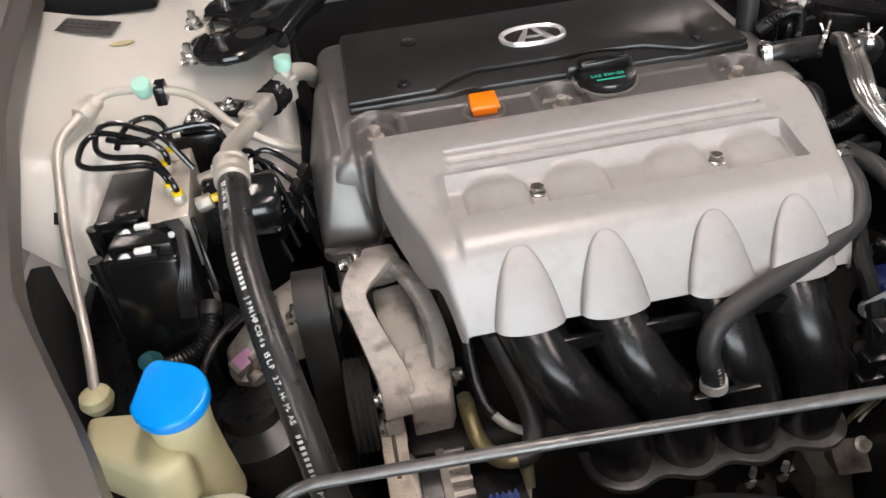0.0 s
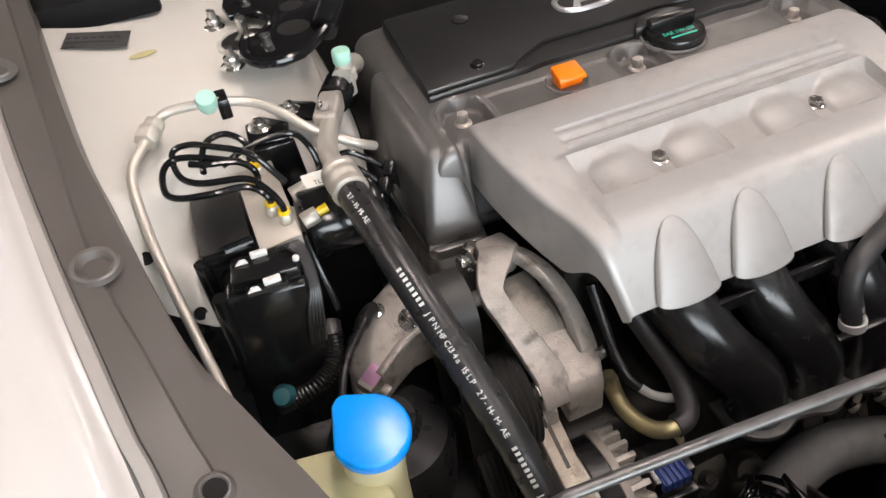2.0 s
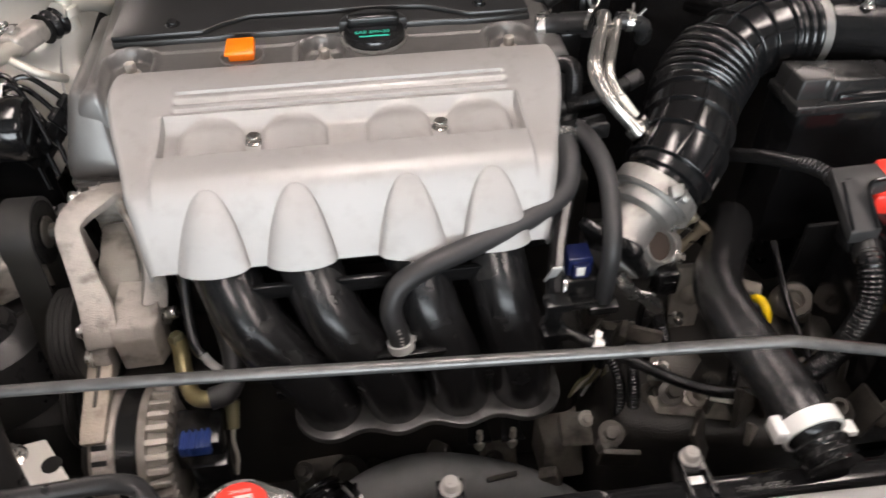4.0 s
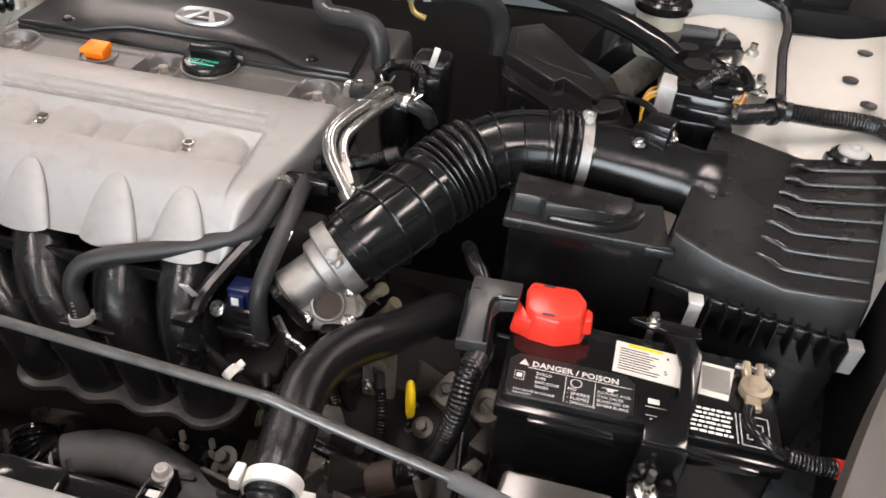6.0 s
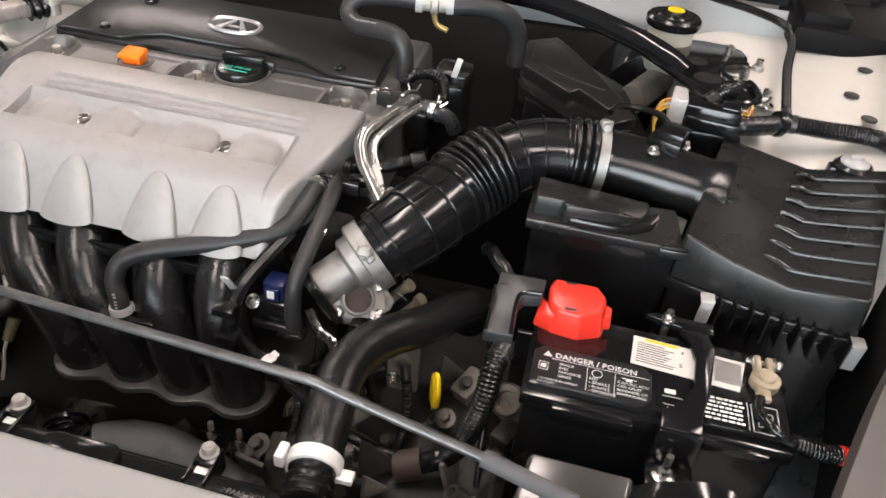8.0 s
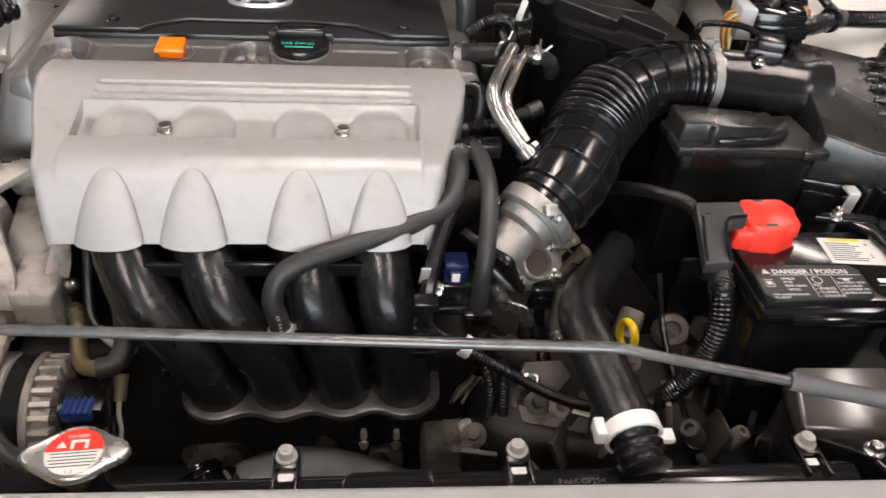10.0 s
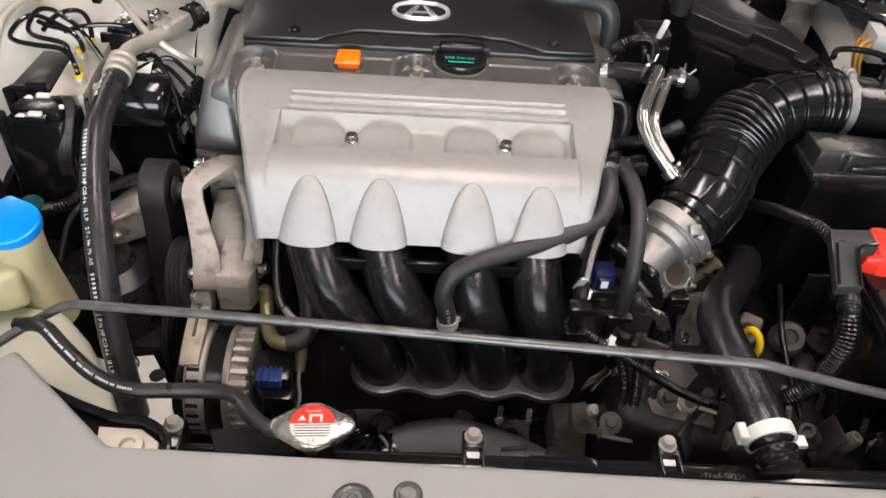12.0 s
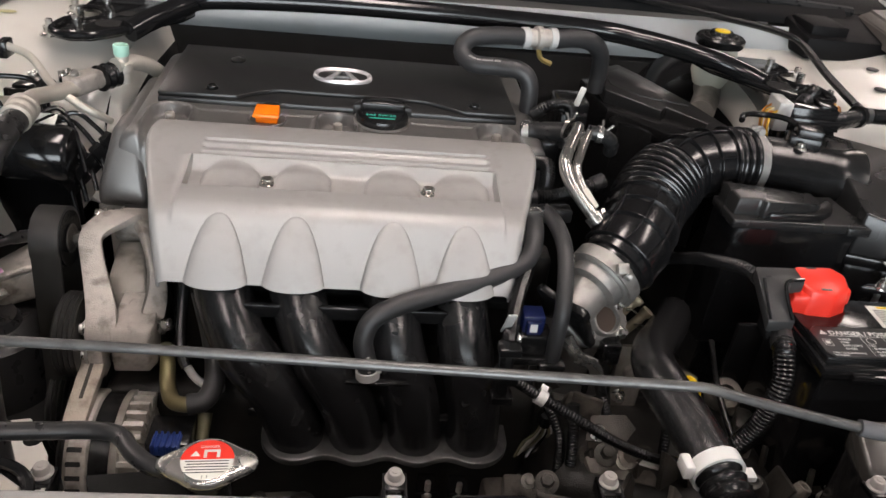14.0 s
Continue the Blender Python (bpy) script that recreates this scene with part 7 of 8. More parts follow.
part("block", moved(join(box(-0.0125, 0.0125, -0.024, 0.028, -0.009, 0.015, 0.005, 3)), Matrix.Translation((-0.351, 0.548, 0.829)) @ Matrix.Rotation(-0.42, 4, "Z")), CAST, ac, "cast aluminium fitting block")
part("bolt", bolt((-0.3555, 0.541, 0.842), (-0.1, -0.5, 0.9), 0.006, 1.4), STEEL, ac)
part("coupling", tube([(-0.338, 0.576, 0.829), (-0.322, 0.606, 0.829)], lambda r, s: 0.016 + 0.002 * math.cos(s * 18), 18, 0.003), BLACK, ac, "black rubber coupling")
part("print", lettering_on(ACH, 0.0145, "||||||||  JPN HFC134a 15LP  27-H-M-AE   ||||||||  JPN HFC134a 15LP", 0.0066, 0.128, (-0.35, -0.55, 0.75)), INK, ac, "white printed letters")
part("print", lettering_on(ACH, 0.0145, "27 -H-M-AE", 0.0066, 0.035, (-0.35, -0.55, 0.75)), INK, ac, "white printed letters")
valve1 = thing("service_valve", "aluminium service valve with mint green cap", "valve", (-0.316, 0.602, 0.82))
part("stem", turned([(0.010, -0.045), (0.010, -0.03), (0.013, -0.028), (0.013, -0.018), (0.009, -0.016), (0.009, -0.006)], Matrix.Translation((-0.315, 0.603, 0.862)), 18), ALLOY, valve1)
part("cap", turned([(0.0088, -0.008), (0.0102, -0.006), (0.0102, 0.006), (0.0092, 0.0075), (0, 0.0078)], Matrix.Translation((-0.315, 0.603, 0.862)), 20), MINT, valve1, "mint green cap")
part("tail", tube([(-0.322, 0.592, 0.842), (-0.305, 0.625, 0.838), (-0.29, 0.66, 0.82), (-0.285, 0.70, 0.79)], 0.011, 14), ALLOY, valve1)
line = thing("refrigerant_line", "thin bare aluminium refrigerant line", "pipe", (-0.46, 0.53, 0.70))
part("pipe", tube([(-0.530, 0.284, 0.705), (-0.532, 0.32, 0.735), (-0.545, 0.40, 0.785), (-0.552, 0.455, 0.815), (-0.552, 0.505, 0.850), (-0.535, 0.535, 0.862), (-0.522, 0.556, 0.866)], 0.0050, 12, 0.006), ALLOY, line)
part("pipe", tube([(-0.522, 0.556, 0.866), (-0.508, 0.570, 0.871), (-0.487, 0.568, 0.873), (-0.4645, 0.565, 0.872), (-0.445, 0.567, 0.867), (-0.420, 0.560, 0.861), (-0.400, 0.540, 0.854), (-0.375, 0.515, 0.838), (-0.340, 0.503, 0.818), (-0.322, 0.508, 0.805), (-0.315, 0.528, 0.79)], 0.0050, 12, 0.006), ALLOY, line)
way = Vector((0.5, 0.8, 0.2))
part("nut", join(moved(prism(disc(0.0125, 6), -0.012, 0.004, 0.001, 1), aim((-0.525, 0.551, 0.865), way)), moved(prism(disc(0.0105, 6), 0.004, 0.016, 0.001, 1), aim((-0.525, 0.551, 0.865), way))), ALLOY, line, "dull hexagonal union nut")
part("cap", turned([(0.008, -0.010), (0.0100, -0.004), (0.0104, 0.006), (0.0095, 0.008), (0, 0.008)], aim((-0.4645, 0.558, 0.877), (0, -0.45, 0.9)), 22), MINT, line, "mint green cap")
part("clip", box(-0.456, -0.444, 0.558, 0.584, 0.852, 0.874, 0.002), BLACK, line)
part("foot", turned([(0.012, -0.01), (0.016, 0.0), (0.014, 0.008), (0.008, 0.012)], Matrix.Translation((-0.530, 0.283, 0.700)), 16), TANK, line, "yellowed plastic foot")
tab = thing("bracket_tab", "black steel bracket tab with bolt on the tower", "bracket", (-0.385, 0.56, 0.85))
part("plate", prism([(-0.404, 0.607), (-0.378, 0.607), (-0.358, 0.594), (-0.351, 0.577), (-0.368, 0.562), (-0.391, 0.575)], 0.820, 0.825, 0.001), GLOSSY, tab)
part("bolt", bolt((-0.385, 0.589, 0.825), (0, 0, 1), 0.0065), STEEL, tab)

# ---- brake modulator ----
abs_m = thing("brake_modulator", "black brake modulator with aluminium valve block", "brake modulator", (-0.44, 0.43, 0.62))
part("block", prism([(-0.4635, 0.3965), (-0.4235, 0.4005), (-0.4245, 0.5120), (-0.4620, 0.5080)], 0.745, lambda x, y: 0.809 + 0.12 * (y - 0.404), 0.0015), ALLOY, abs_m, "bare aluminium valve block")
part("controller", hull([(-0.506, 0.362, 0.796), (-0.434, 0.352, 0.796), (-0.426, 0.400, 0.796), (-0.502, 0.406, 0.796), (-0.520, 0.340, 0.62), (-0.430, 0.336, 0.62), (-0.424, 0.400, 0.62), (-0.510, 0.408, 0.62)], 0.005, 3), GLOSSY, abs_m, "black plastic controller")
part("rear_case", prism([(-0.516, 0.412), (-0.468, 0.408), (-0.464, 0.502), (-0.512, 0.506)], 0.64, 0.809, 0.003), PLATE, abs_m, "matt black coil housing")
part("seam", tube([(-0.5155, 0.4060, 0.640), (-0.5155, 0.4060, 0.8080)], 0.0070, 12), GLOSSY, abs_m)
part("seam", tube([(-0.5080, 0.3600, 0.640), (-0.5080, 0.3600, 0.8030)], 0.0070, 12), GLOSSY, abs_m)
part("case_ridge", hull([(-0.514, 0.404, 0.800), (-0.470, 0.402, 0.800), (-0.470, 0.409, 0.800), (-0.514, 0.411, 0.800), (-0.514, 0.404, 0.8125), (-0.470, 0.402, 0.8125), (-0.470, 0.409, 0.8125), (-0.514, 0.411, 0.8125)], 0.001), GLOSSY, abs_m)
# Thin black bar painted as the slot's shade.
part("case_slot", box(-0.497, -0.466, 0.4145, 0.4185, 0.8075, 0.8096, 0.0004, 1), FELTSHADE, abs_m, "dark slot")
part("motor", turned([(0.034, 0), (0.036, 0.003), (0.036, 0.070), (0.032, 0.076), (0, 0.078)], aim((-0.416, 0.452, 0.775), (1, 0.05, -0.05)), 32), GLOSSY, abs_m)
ms = part("motor_sticker", moved(prism([(-0.022, -0.012), (0.022, -0.012), (0.022, 0.012), (-0.022, 0.012)], 0, 0.0006, 0), Matrix.Translation((-0.382, 0.468, 0.8093)) @ Matrix.Rotation(0.46, 4, "X")), PAPER, abs_m, "white code sticker")
part("code", moved(join(words("TL2A2", 0.007, Matrix.Translation((-0.012, -0.002, 0.0007)), 0.0001), bars([(-0.02, -0.019 + 0.001 * (k % 3), -0.010, -0.005) for k in range(1)] + [(-0.018 + 0.0028 * k, -0.0168 + 0.0028 * k + 0.0006 * (k % 2), -0.010, -0.005) for k in range(13)], Matrix.Translation((0, 0, 0.0007)), 0.0001)), Matrix.Translation((-0.382, 0.468, 0.8093)) @ Matrix.Rotation(0.46, 4, "X")), DARKINK, ms)
seat = part("plug_seat", hull([(-0.4970, 0.3660, 0.796), (-0.4370, 0.3580, 0.796), (-0.4310, 0.3960, 0.796), (-0.4920, 0.4000, 0.796), (-0.4960, 0.3670, 0.8085), (-0.4380, 0.3590, 0.8085), (-0.4320, 0.3950, 0.8085), (-0.4910, 0.3990, 0.8085)], 0.0015), BLACK, abs_m)
for px, py, pz in ((-0.4700, 0.3915, 0.8092), (-0.4665, 0.3560, 0.8060)):
    part("slider", hull([(px - 0.019, py - 0.006, pz - 0.006), (px + 0.017, py - 0.008, pz - 0.006), (px + 0.017, py + 0.002, pz - 0.006), (px - 0.019, py + 0.004, pz - 0.006), (px - 0.019, py - 0.005, pz), (px + 0.017, py - 0.007, pz), (px + 0.017, py + 0.002, pz), (px - 0.019, py + 0.004, pz)], 0.0008, 1), BLACK, seat)
    part("lock_tab", join(box(px - 0.003, px + 0.012, py - 0.0045, py + 0.0015, pz, pz + 0.0050, 0.0010), hull([(px - 0.019, py - 0.0065, pz), (px - 0.006, py - 0.0075, pz), (px - 0.010, py, pz), (px - 0.014, py + 0.001, pz), (px - 0.012, py - 0.004, pz + 0.004), (px - 0.008, py - 0.005, pz + 0.004)], 0.0004, 1)), WHITE, seat, "cream locking tab")
part("cable_tab", turned([(0.0030, 0), (0.0030, 0.003), (0, 0.0035)], aim((-0.4370, 0.3700, 0.8085), (0.2, -0.1, 1)), 14), WHITE, seat, "small pale stud")
for k in range(5):
    o = 0.0030 * k
    part("wire", tube([(-0.4500 + o, 0.3880, 0.8100), (-0.4420 + o, 0.3840, 0.8150), (-0.4330 + 0.6 * o, 0.3740, 0.8060), (-0.4330 + 0.6 * o, 0.3560, 0.7860), (-0.4420 + o, 0.3450, 0.7620), (-0.4470 + o, 0.3420, 0.7300)], 0.0021, 8, 0.005), RUBBER, seat, "thin black wire")
# Added plate, black to hide the white wing and darken the gap.
part("dark_backing", hull([(-0.490, 0.500, 0.735), (-0.350, 0.480, 0.735), (-0.345, 0.470, 0.560), (-0.490, 0.490, 0.560), (-0.490, 0.505, 0.735), (-0.350, 0.485, 0.735), (-0.345, 0.475, 0.560), (-0.490, 0.495, 0.560)], 0.001, 1), BLACK, abs_m, "black plate added to darken the gap behind")
part("side_bracket", hull([(-0.4235, 0.4000, 0.8030), (-0.4195, 0.4000, 0.8030), (-0.4235, 0.4050, 0.8030), (-0.4195, 0.4050, 0.8030), (-0.4170, 0.3660, 0.7350), (-0.4100, 0.3660, 0.7350), (-0.4170, 0.3700, 0.7350), (-0.4100, 0.3700, 0.7350)], 0.0010), BLACK, abs_m, "black side bracket")
part("pin", tube([(-0.492, 0.408, 0.812), (-0.466, 0.408, 0.814)], 0.005, 10), GLOSSY, abs_m)
part("mount_bracket", join(prism([(-0.440, 0.545), (-0.398, 0.540), (-0.392, 0.570), (-0.415, 0.595), (-0.436, 0.588)], 0.818, 0.824, 0.002), slab([(-0.446, 0.822), (-0.394, 0.822), (-0.386, 0.730), (-0.452, 0.730)], "y", 0.534, 0.541, 0.002)), GLOSSY, abs_m, "black steel mounting bracket")
part("bolt", bolt((-0.422, 0.574, 0.824), (0, -0.1, 1), 0.008, 1.6, 0.7), STEEL, abs_m, "round-headed steel bolt")
BL = [
    [(-0.432, 0.422, 0.812), (-0.432, 0.421, 0.832), (-0.441, 0.433, 0.846), (-0.455, 0.451, 0.850), (-0.494, 0.465, 0.850), (-0.510, 0.485, 0.852), (-0.510, 0.517, 0.858), (-0.493, 0.519, 0.860), (-0.474, 0.504, 0.860), (-0.443, 0.480, 0.855), (-0.42, 0.47, 0.82)],
    [(-0.440, 0.438, 0.812), (-0.441, 0.436, 0.834), (-0.456, 0.445, 0.845), (-0.487, 0.446, 0.848), (-0.514, 0.454, 0.848), (-0.525, 0.466, 0.850), (-0.523, 0.492, 0.855), (-0.511, 0.504, 0.858), (-0.488, 0.495, 0.858), (-0.453, 0.480, 0.850)],
    [(-0.441, 0.496, 0.818), (-0.440, 0.500, 0.838), (-0.445, 0.512, 0.852), (-0.459, 0.523, 0.858), (-0.477, 0.518, 0.858), (-0.486, 0.495, 0.856), (-0.488, 0.477, 0.852)],
    [(-0.447, 0.474, 0.815), (-0.443, 0.473, 0.838), (-0.453, 0.478, 0.850), (-0.468, 0.481, 0.854), (-0.484, 0.483, 0.856), (-0.498, 0.490, 0.857)],
    [(-0.470, 0.490, 0.845), (-0.44, 0.505, 0.848), (-0.40, 0.512, 0.845), (-0.385, 0.500, 0.83), (-0.38, 0.49, 0.80)],
    [(-0.416, 0.470, 0.80), (-0.395, 0.475, 0.805), (-0.375, 0.492, 0.815), (-0.362, 0.498, 0.812), (-0.350, 0.490, 0.79), (-0.335, 0.470, 0.765)],
    [(-0.416, 0.450, 0.798), (-0.39, 0.46, 0.803), (-0.365, 0.478, 0.812), (-0.350, 0.482, 0.805), (-0.338, 0.470, 0.78), (-0.328, 0.455, 0.75)],
]
for pts in BL:
    part("brake_line", tube(pts, 0.0032, 10, 0.004), GLOSSY, abs_m)
for x, y in ((-0.441, 0.496), (-0.447, 0.474), (-0.440, 0.438), (-0.432, 0.422)):
    z = 0.809 + 0.12 * (y - 0.404)
    u = part("union", join(moved(prism(disc(0.0075, 6), z, z + 0.010, 0.0008, 1), Matrix.Translation((x, y, 0)))), ALLOY, abs_m, "bright line union")
    part("paint_mark", turned([(0.0055, 0.010), (0.0055, 0.014), (0.004, 0.0145)], Matrix.Translation((x, y, z)), 10), YELLOW, u, "yellow paint mark")
for y in (0.47, 0.425):
    u = part("union", moved(prism(disc(0.0085, 6), 0, 0.016, 0.0008, 1), aim((-0.418, y, 0.802), (1, 0.1, 0.2))), ALLOY, abs_m)
    part("paint_mark", tube([(-0.402, y + 0.002, 0.806), (-0.392, y + 0.003, 0.808)], 0.0045, 8), YELLOW, u, "yellow paint mark")
for k in range(5):
    end = Vector((-0.309, 0.497, 0.772)).lerp(Vector((-0.352, 0.458, 0.728)), k / 4)
    part("brake_line", tube([(-0.372 - 0.004 * k, 0.500 - 0.008 * k, 0.800 - 0.004 * k), (-0.352 - 0.005 * k, 0.510 - 0.009 * k, 0.805 - 0.007 * k), (-0.334 - 0.006 * k, 0.508 - 0.010 * k, 0.795 - 0.009 * k), end, end + Vector((0.010, -0.016, -0.030))], 0.0031, 10, 0.004), GLOSSY, abs_m)
    part("line_holder", moved(box(-0.0055, 0.0055, -0.0085, 0.0085, -0.014, 0.014, 0.002), Matrix.Translation(end) @ Matrix.Rotation(-0.6, 4, "Z") @ Matrix.Rotation(0.5, 4, "X")), BLACK, abs_m)
loom("black corrugated loom below the brake modulator", [(-0.425, 0.372, 0.712), (-0.428, 0.352, 0.705), (-0.440, 0.335, 0.695), (-0.460, 0.325, 0.69), (-0.49, 0.33, 0.68)], 0.0095, name="wiring_loom")
single("plug_cap", turned([(0.010, 0), (0.011, 0.008), (0.008, 0.018), (0, 0.019)], aim((-0.485, 0.330, 0.690), (-0.2, -0.6, 0.7)), 16), material("teal_plastic", (0.02, 0.10, 0.12), 0.45), "dark teal plastic plug", "plug")

# ---- washer reservoir ----
washer = thing("washer_reservoir", "yellowed plastic washer fluid reservoir with blue cap", "reservoir", (-0.45, 0.16, 0.40))
WC = Vector((-0.4315, 0.1925, 0.778))
part("neck", turned([(0.030, -0.16), (0.026, -0.10), (0.024, -0.05), (0.026, -0.02), (0.026, -0.006), (0, -0.006)], aim(WC, (0.05, -0.15, 1)), 28), TANK, washer)
part("collar", prism([(-0.520, 0.235), (-0.455, 0.225), (-0.425, 0.165), (-0.455, 0.150), (-0.515, 0.190)], 0.68, 0.735, 0.010, 3), TANK, washer)
part("tank", prism([(-0.52, 0.185), (-0.404, 0.182), (-0.362, 0.142), (-0.318, 0.085), (-0.306, 0.045), (-0.33, 0.015), (-0.42, 0.012), (-0.50, 0.04)], 0.38, lambda x, y: 0.672 - 0.06 * (x + 0.45), 0.014, 4, 0.03), TANKW, washer, "milky plastic tank")
m = aim(WC, (0.05, -0.15, 1)) @ Matrix.Rotation(0.5, 4, "Z")
tear = [(0.0305 * math.cos(a), 0.0305 * math.sin(a)) for a in np.linspace(-2.4, 2.4 - 0.65, 26)] + [(-0.027, 0.026), (-0.031, 0.022), (-0.0325, 0.014)]
part("cap", moved(prism(tear, -0.008, 0.005, 0.005, 4), m @ Matrix.Rotation(-1.35, 4, "Z")), BLUE, washer, "bright blue snap cap")

# ---- engine mount ----
mount = thing("engine_mount", "cast aluminium engine mount arm on a black rubber mount", "engine mount", (-0.37, 0.36, 0.45))
MARM = [(-0.4260, 0.3520), (-0.4180, 0.3320), (-0.3960, 0.3240), (-0.3780, 0.3380), (-0.3560, 0.3520), (-0.3120, 0.3600), (-0.2980, 0.4000), (-0.3420, 0.4460), (-0.3760, 0.4230), (-0.4000, 0.3900)]
part("arm", prism(MARM, 0.628, lambda x, y: 0.668 + 0.12 * (y - 0.34), 0.006, 3, 0.06), CAST, mount)
part("arm_rib", tube([(-0.396, 0.330, 0.668), (-0.357, 0.357, 0.671), (-0.314, 0.366, 0.672)], 0.0050, 10, 0.006), CAST, mount)
part("cast_mark", join(*[moved(box(0, 0.0018, 0, 0.008, 0, 0.0010, 0.0003, 1), Matrix.Translation((-0.366 + 0.0044 * (k % 4), 0.366 + 0.011 * (k // 4), 0.6712 + 0.0013 * (k // 4)))) for k in range(7)]), CAST, mount, "raised unreadable casting mark")
part("rubber", turned([(0.062, -0.10), (0.066, -0.03), (0.060, -0.010), (0.035, 0.0), (0.030, 0.010), (0, 0.010)], Matrix.Translation((-0.405, 0.305, 0.622)), 32), RUBBER, mount, "black rubber mount")
part("base", box(-0.48, -0.33, 0.24, 0.37, 0.30, 0.53, 0.01), FELTSHADE, mount)
nm = aim((-0.4050, 0.3400, 0.6500), (0.05, -0.45, 1)) @ Matrix.Rotation(0.5, 4, "Z")
st = part("stud", moved(join(box(-0.0130, 0.0130, -0.0085, 0.0085, 0, 0.0190, 0.0018), turned([(0.0170, -0.004), (0.0170, 0.001), (0.012, 0.003), (0, 0.003)], seg=20), tube([(0, -0.012, 0.004), (0, -0.020, 0.002)], 0.0075, 12)), nm), CAST, mount, "square mounting nut")
part("paint_mark", moved(box(-0.0080, 0.0125, -0.0080, 0.0080, 0.0188, 0.0194, 0.0002, 1), nm), material("pink_paint_mark", (0.78, 0.42, 0.66), 0.5), st, "pale pink paint mark")
for p, r in (((-0.3400, 0.3790, 0.6720), 0.0115), ((-0.3750, 0.4060, 0.6750), 0.0072), ((-0.3280, 0.4220, 0.6770), 0.0085)):
    part("bolt", bolt(p, (-0.05, -0.10, 1), r, 1.55, 0.9), STEEL, mount)
part("earth_lead", tube([(-0.3770, 0.4020, 0.6840), (-0.3860, 0.3900, 0.6900), (-0.3980, 0.3720, 0.6950), (-0.4200, 0.3400, 0.6980), (-0.4380, 0.3050, 0.6850), (-0.4450, 0.2700, 0.6500)], lambda run, s: 0.0078 if s < 0.20 else (0.0058 if s < 0.36 else 0.0036), 12, 0.004), RUBBER, mount, "black earth lead with rubber boot")

def strip(path, width, thick, across, bevel=0.002, step=0.006):
    """A flat bar along a line; across is the direction of its width."""
    line = spline(path, step)
    bm = bmesh.new()
    rings = []
    for k, p in enumerate(line):
        way = (line[min(k + 1, len(line) - 1)] - line[max(k - 1, 0)]).normalized()
        a = Vector(across)
        a = (a - way * a.dot(way)).normalized()
        b = way.cross(a)
        w = width(k / (len(line) - 1)) if callable(width) else width
        rings.append([bm.verts.new(p + a * u + b * v) for u, v in ((-w / 2, -thick / 2), (w / 2, -thick / 2), (w / 2, thick / 2), (-w / 2, thick / 2))])
    for r0, r1 in zip(rings, rings[1:]):
        for j in range(4):
            bm.faces.new((r0[j], r0[(j + 1) % 4], r1[(j + 1) % 4], r1[j]))
    bm.faces.new(rings[0][::-1])
    bm.faces.new(rings[-1])
    bmesh.ops.recalc_face_normals(bm, faces=bm.faces)
    return bevelled(bm, bevel, 2, 50)


# ---- belt drive ----
belt = thing("drive_belt", "black ribbed drive belt round an idler pulley", "belt", (-0.31, 0.27, 0.45))
BCY, BCZ, BR = 0.318, 0.735, 0.036


def belt_loop(r, w0, w1):
    """A belt that runs over the idler and down on both sides."""
    prof = [(0.235, 0.40)]
    prof += [(BCY + r * math.cos(a), BCZ + r * math.sin(a)) for a in np.linspace(math.pi * 1.08, 0.02, 22)]
    prof += [(0.345, 0.40)]
    inner = [(0.239, 0.40)] + [(BCY + (r - 0.004) * math.cos(a), BCZ + (r - 0.004) * math.sin(a)) for a in np.linspace(math.pi * 1.08, 0.02, 22)] + [(0.341, 0.40)]
    bm = bmesh.new()
    o0, o1 = [bm.verts.new((w0, y, z)) for y, z in prof], [bm.verts.new((w1, y, z)) for y, z in prof]
    i0, i1 = [bm.verts.new((w0, y, z)) for y, z in inner], [bm.verts.new((w1, y, z)) for y, z in inner]
    for k in range(len(prof) - 1):
        bm.faces.new((o0[k], o0[k + 1], o1[k + 1], o1[k]))
        bm.faces.new((i0[k + 1], i0[k], i1[k], i1[k + 1]))
        bm.faces.new((o0[k + 1], o0[k], i0[k], i0[k + 1]))
        bm.faces.new((o1[k], o1[k + 1], i1[k + 1], i1[k]))
    return bm


part("band", belt_loop(BR, -0.334, -0.304), BELT, belt)
part("idler", turned([(0.010, -0.013), (0.026, -0.012), (0.0318, -0.013), (0.0318, 0.013), (0.026, 0.012), (0.010, 0.013), (0, 0.014)], aim((-0.316, BCY, BCZ), (1, 0, 0)), 32), BLACK, belt, "black idler pulley")
part("idler_hub", bolt((-0.302, BCY, BCZ), (1, 0, 0), 0.009, 1.8), CASTDARK, belt)
part("crank_pulley", turned([(0.02, -0.015)] + [(0.062 + 0.003 * (k % 2), -0.015 + 0.003 * k) for k in range(11)] + [(0.02, 0.016)], aim((-0.316, 0.29, 0.52), (1, 0, 0)), 36), BELT, belt, "black grooved pulley")
part("pump_pulley", turned([(0.02, -0.012)] + [(0.045 + 0.003 * (k % 2), -0.012 + 0.0027 * k) for k in range(10)] + [(0.02, 0.014)], aim((-0.290, 0.262, 0.645), (1, 0, 0)), 36), BELT, belt, "black grooved pulley")

# cast pump bracket
ps = thing("power_steering_pump", "cast aluminium power steering pump and bracket", "pump", (-0.24, 0.28, 0.55))
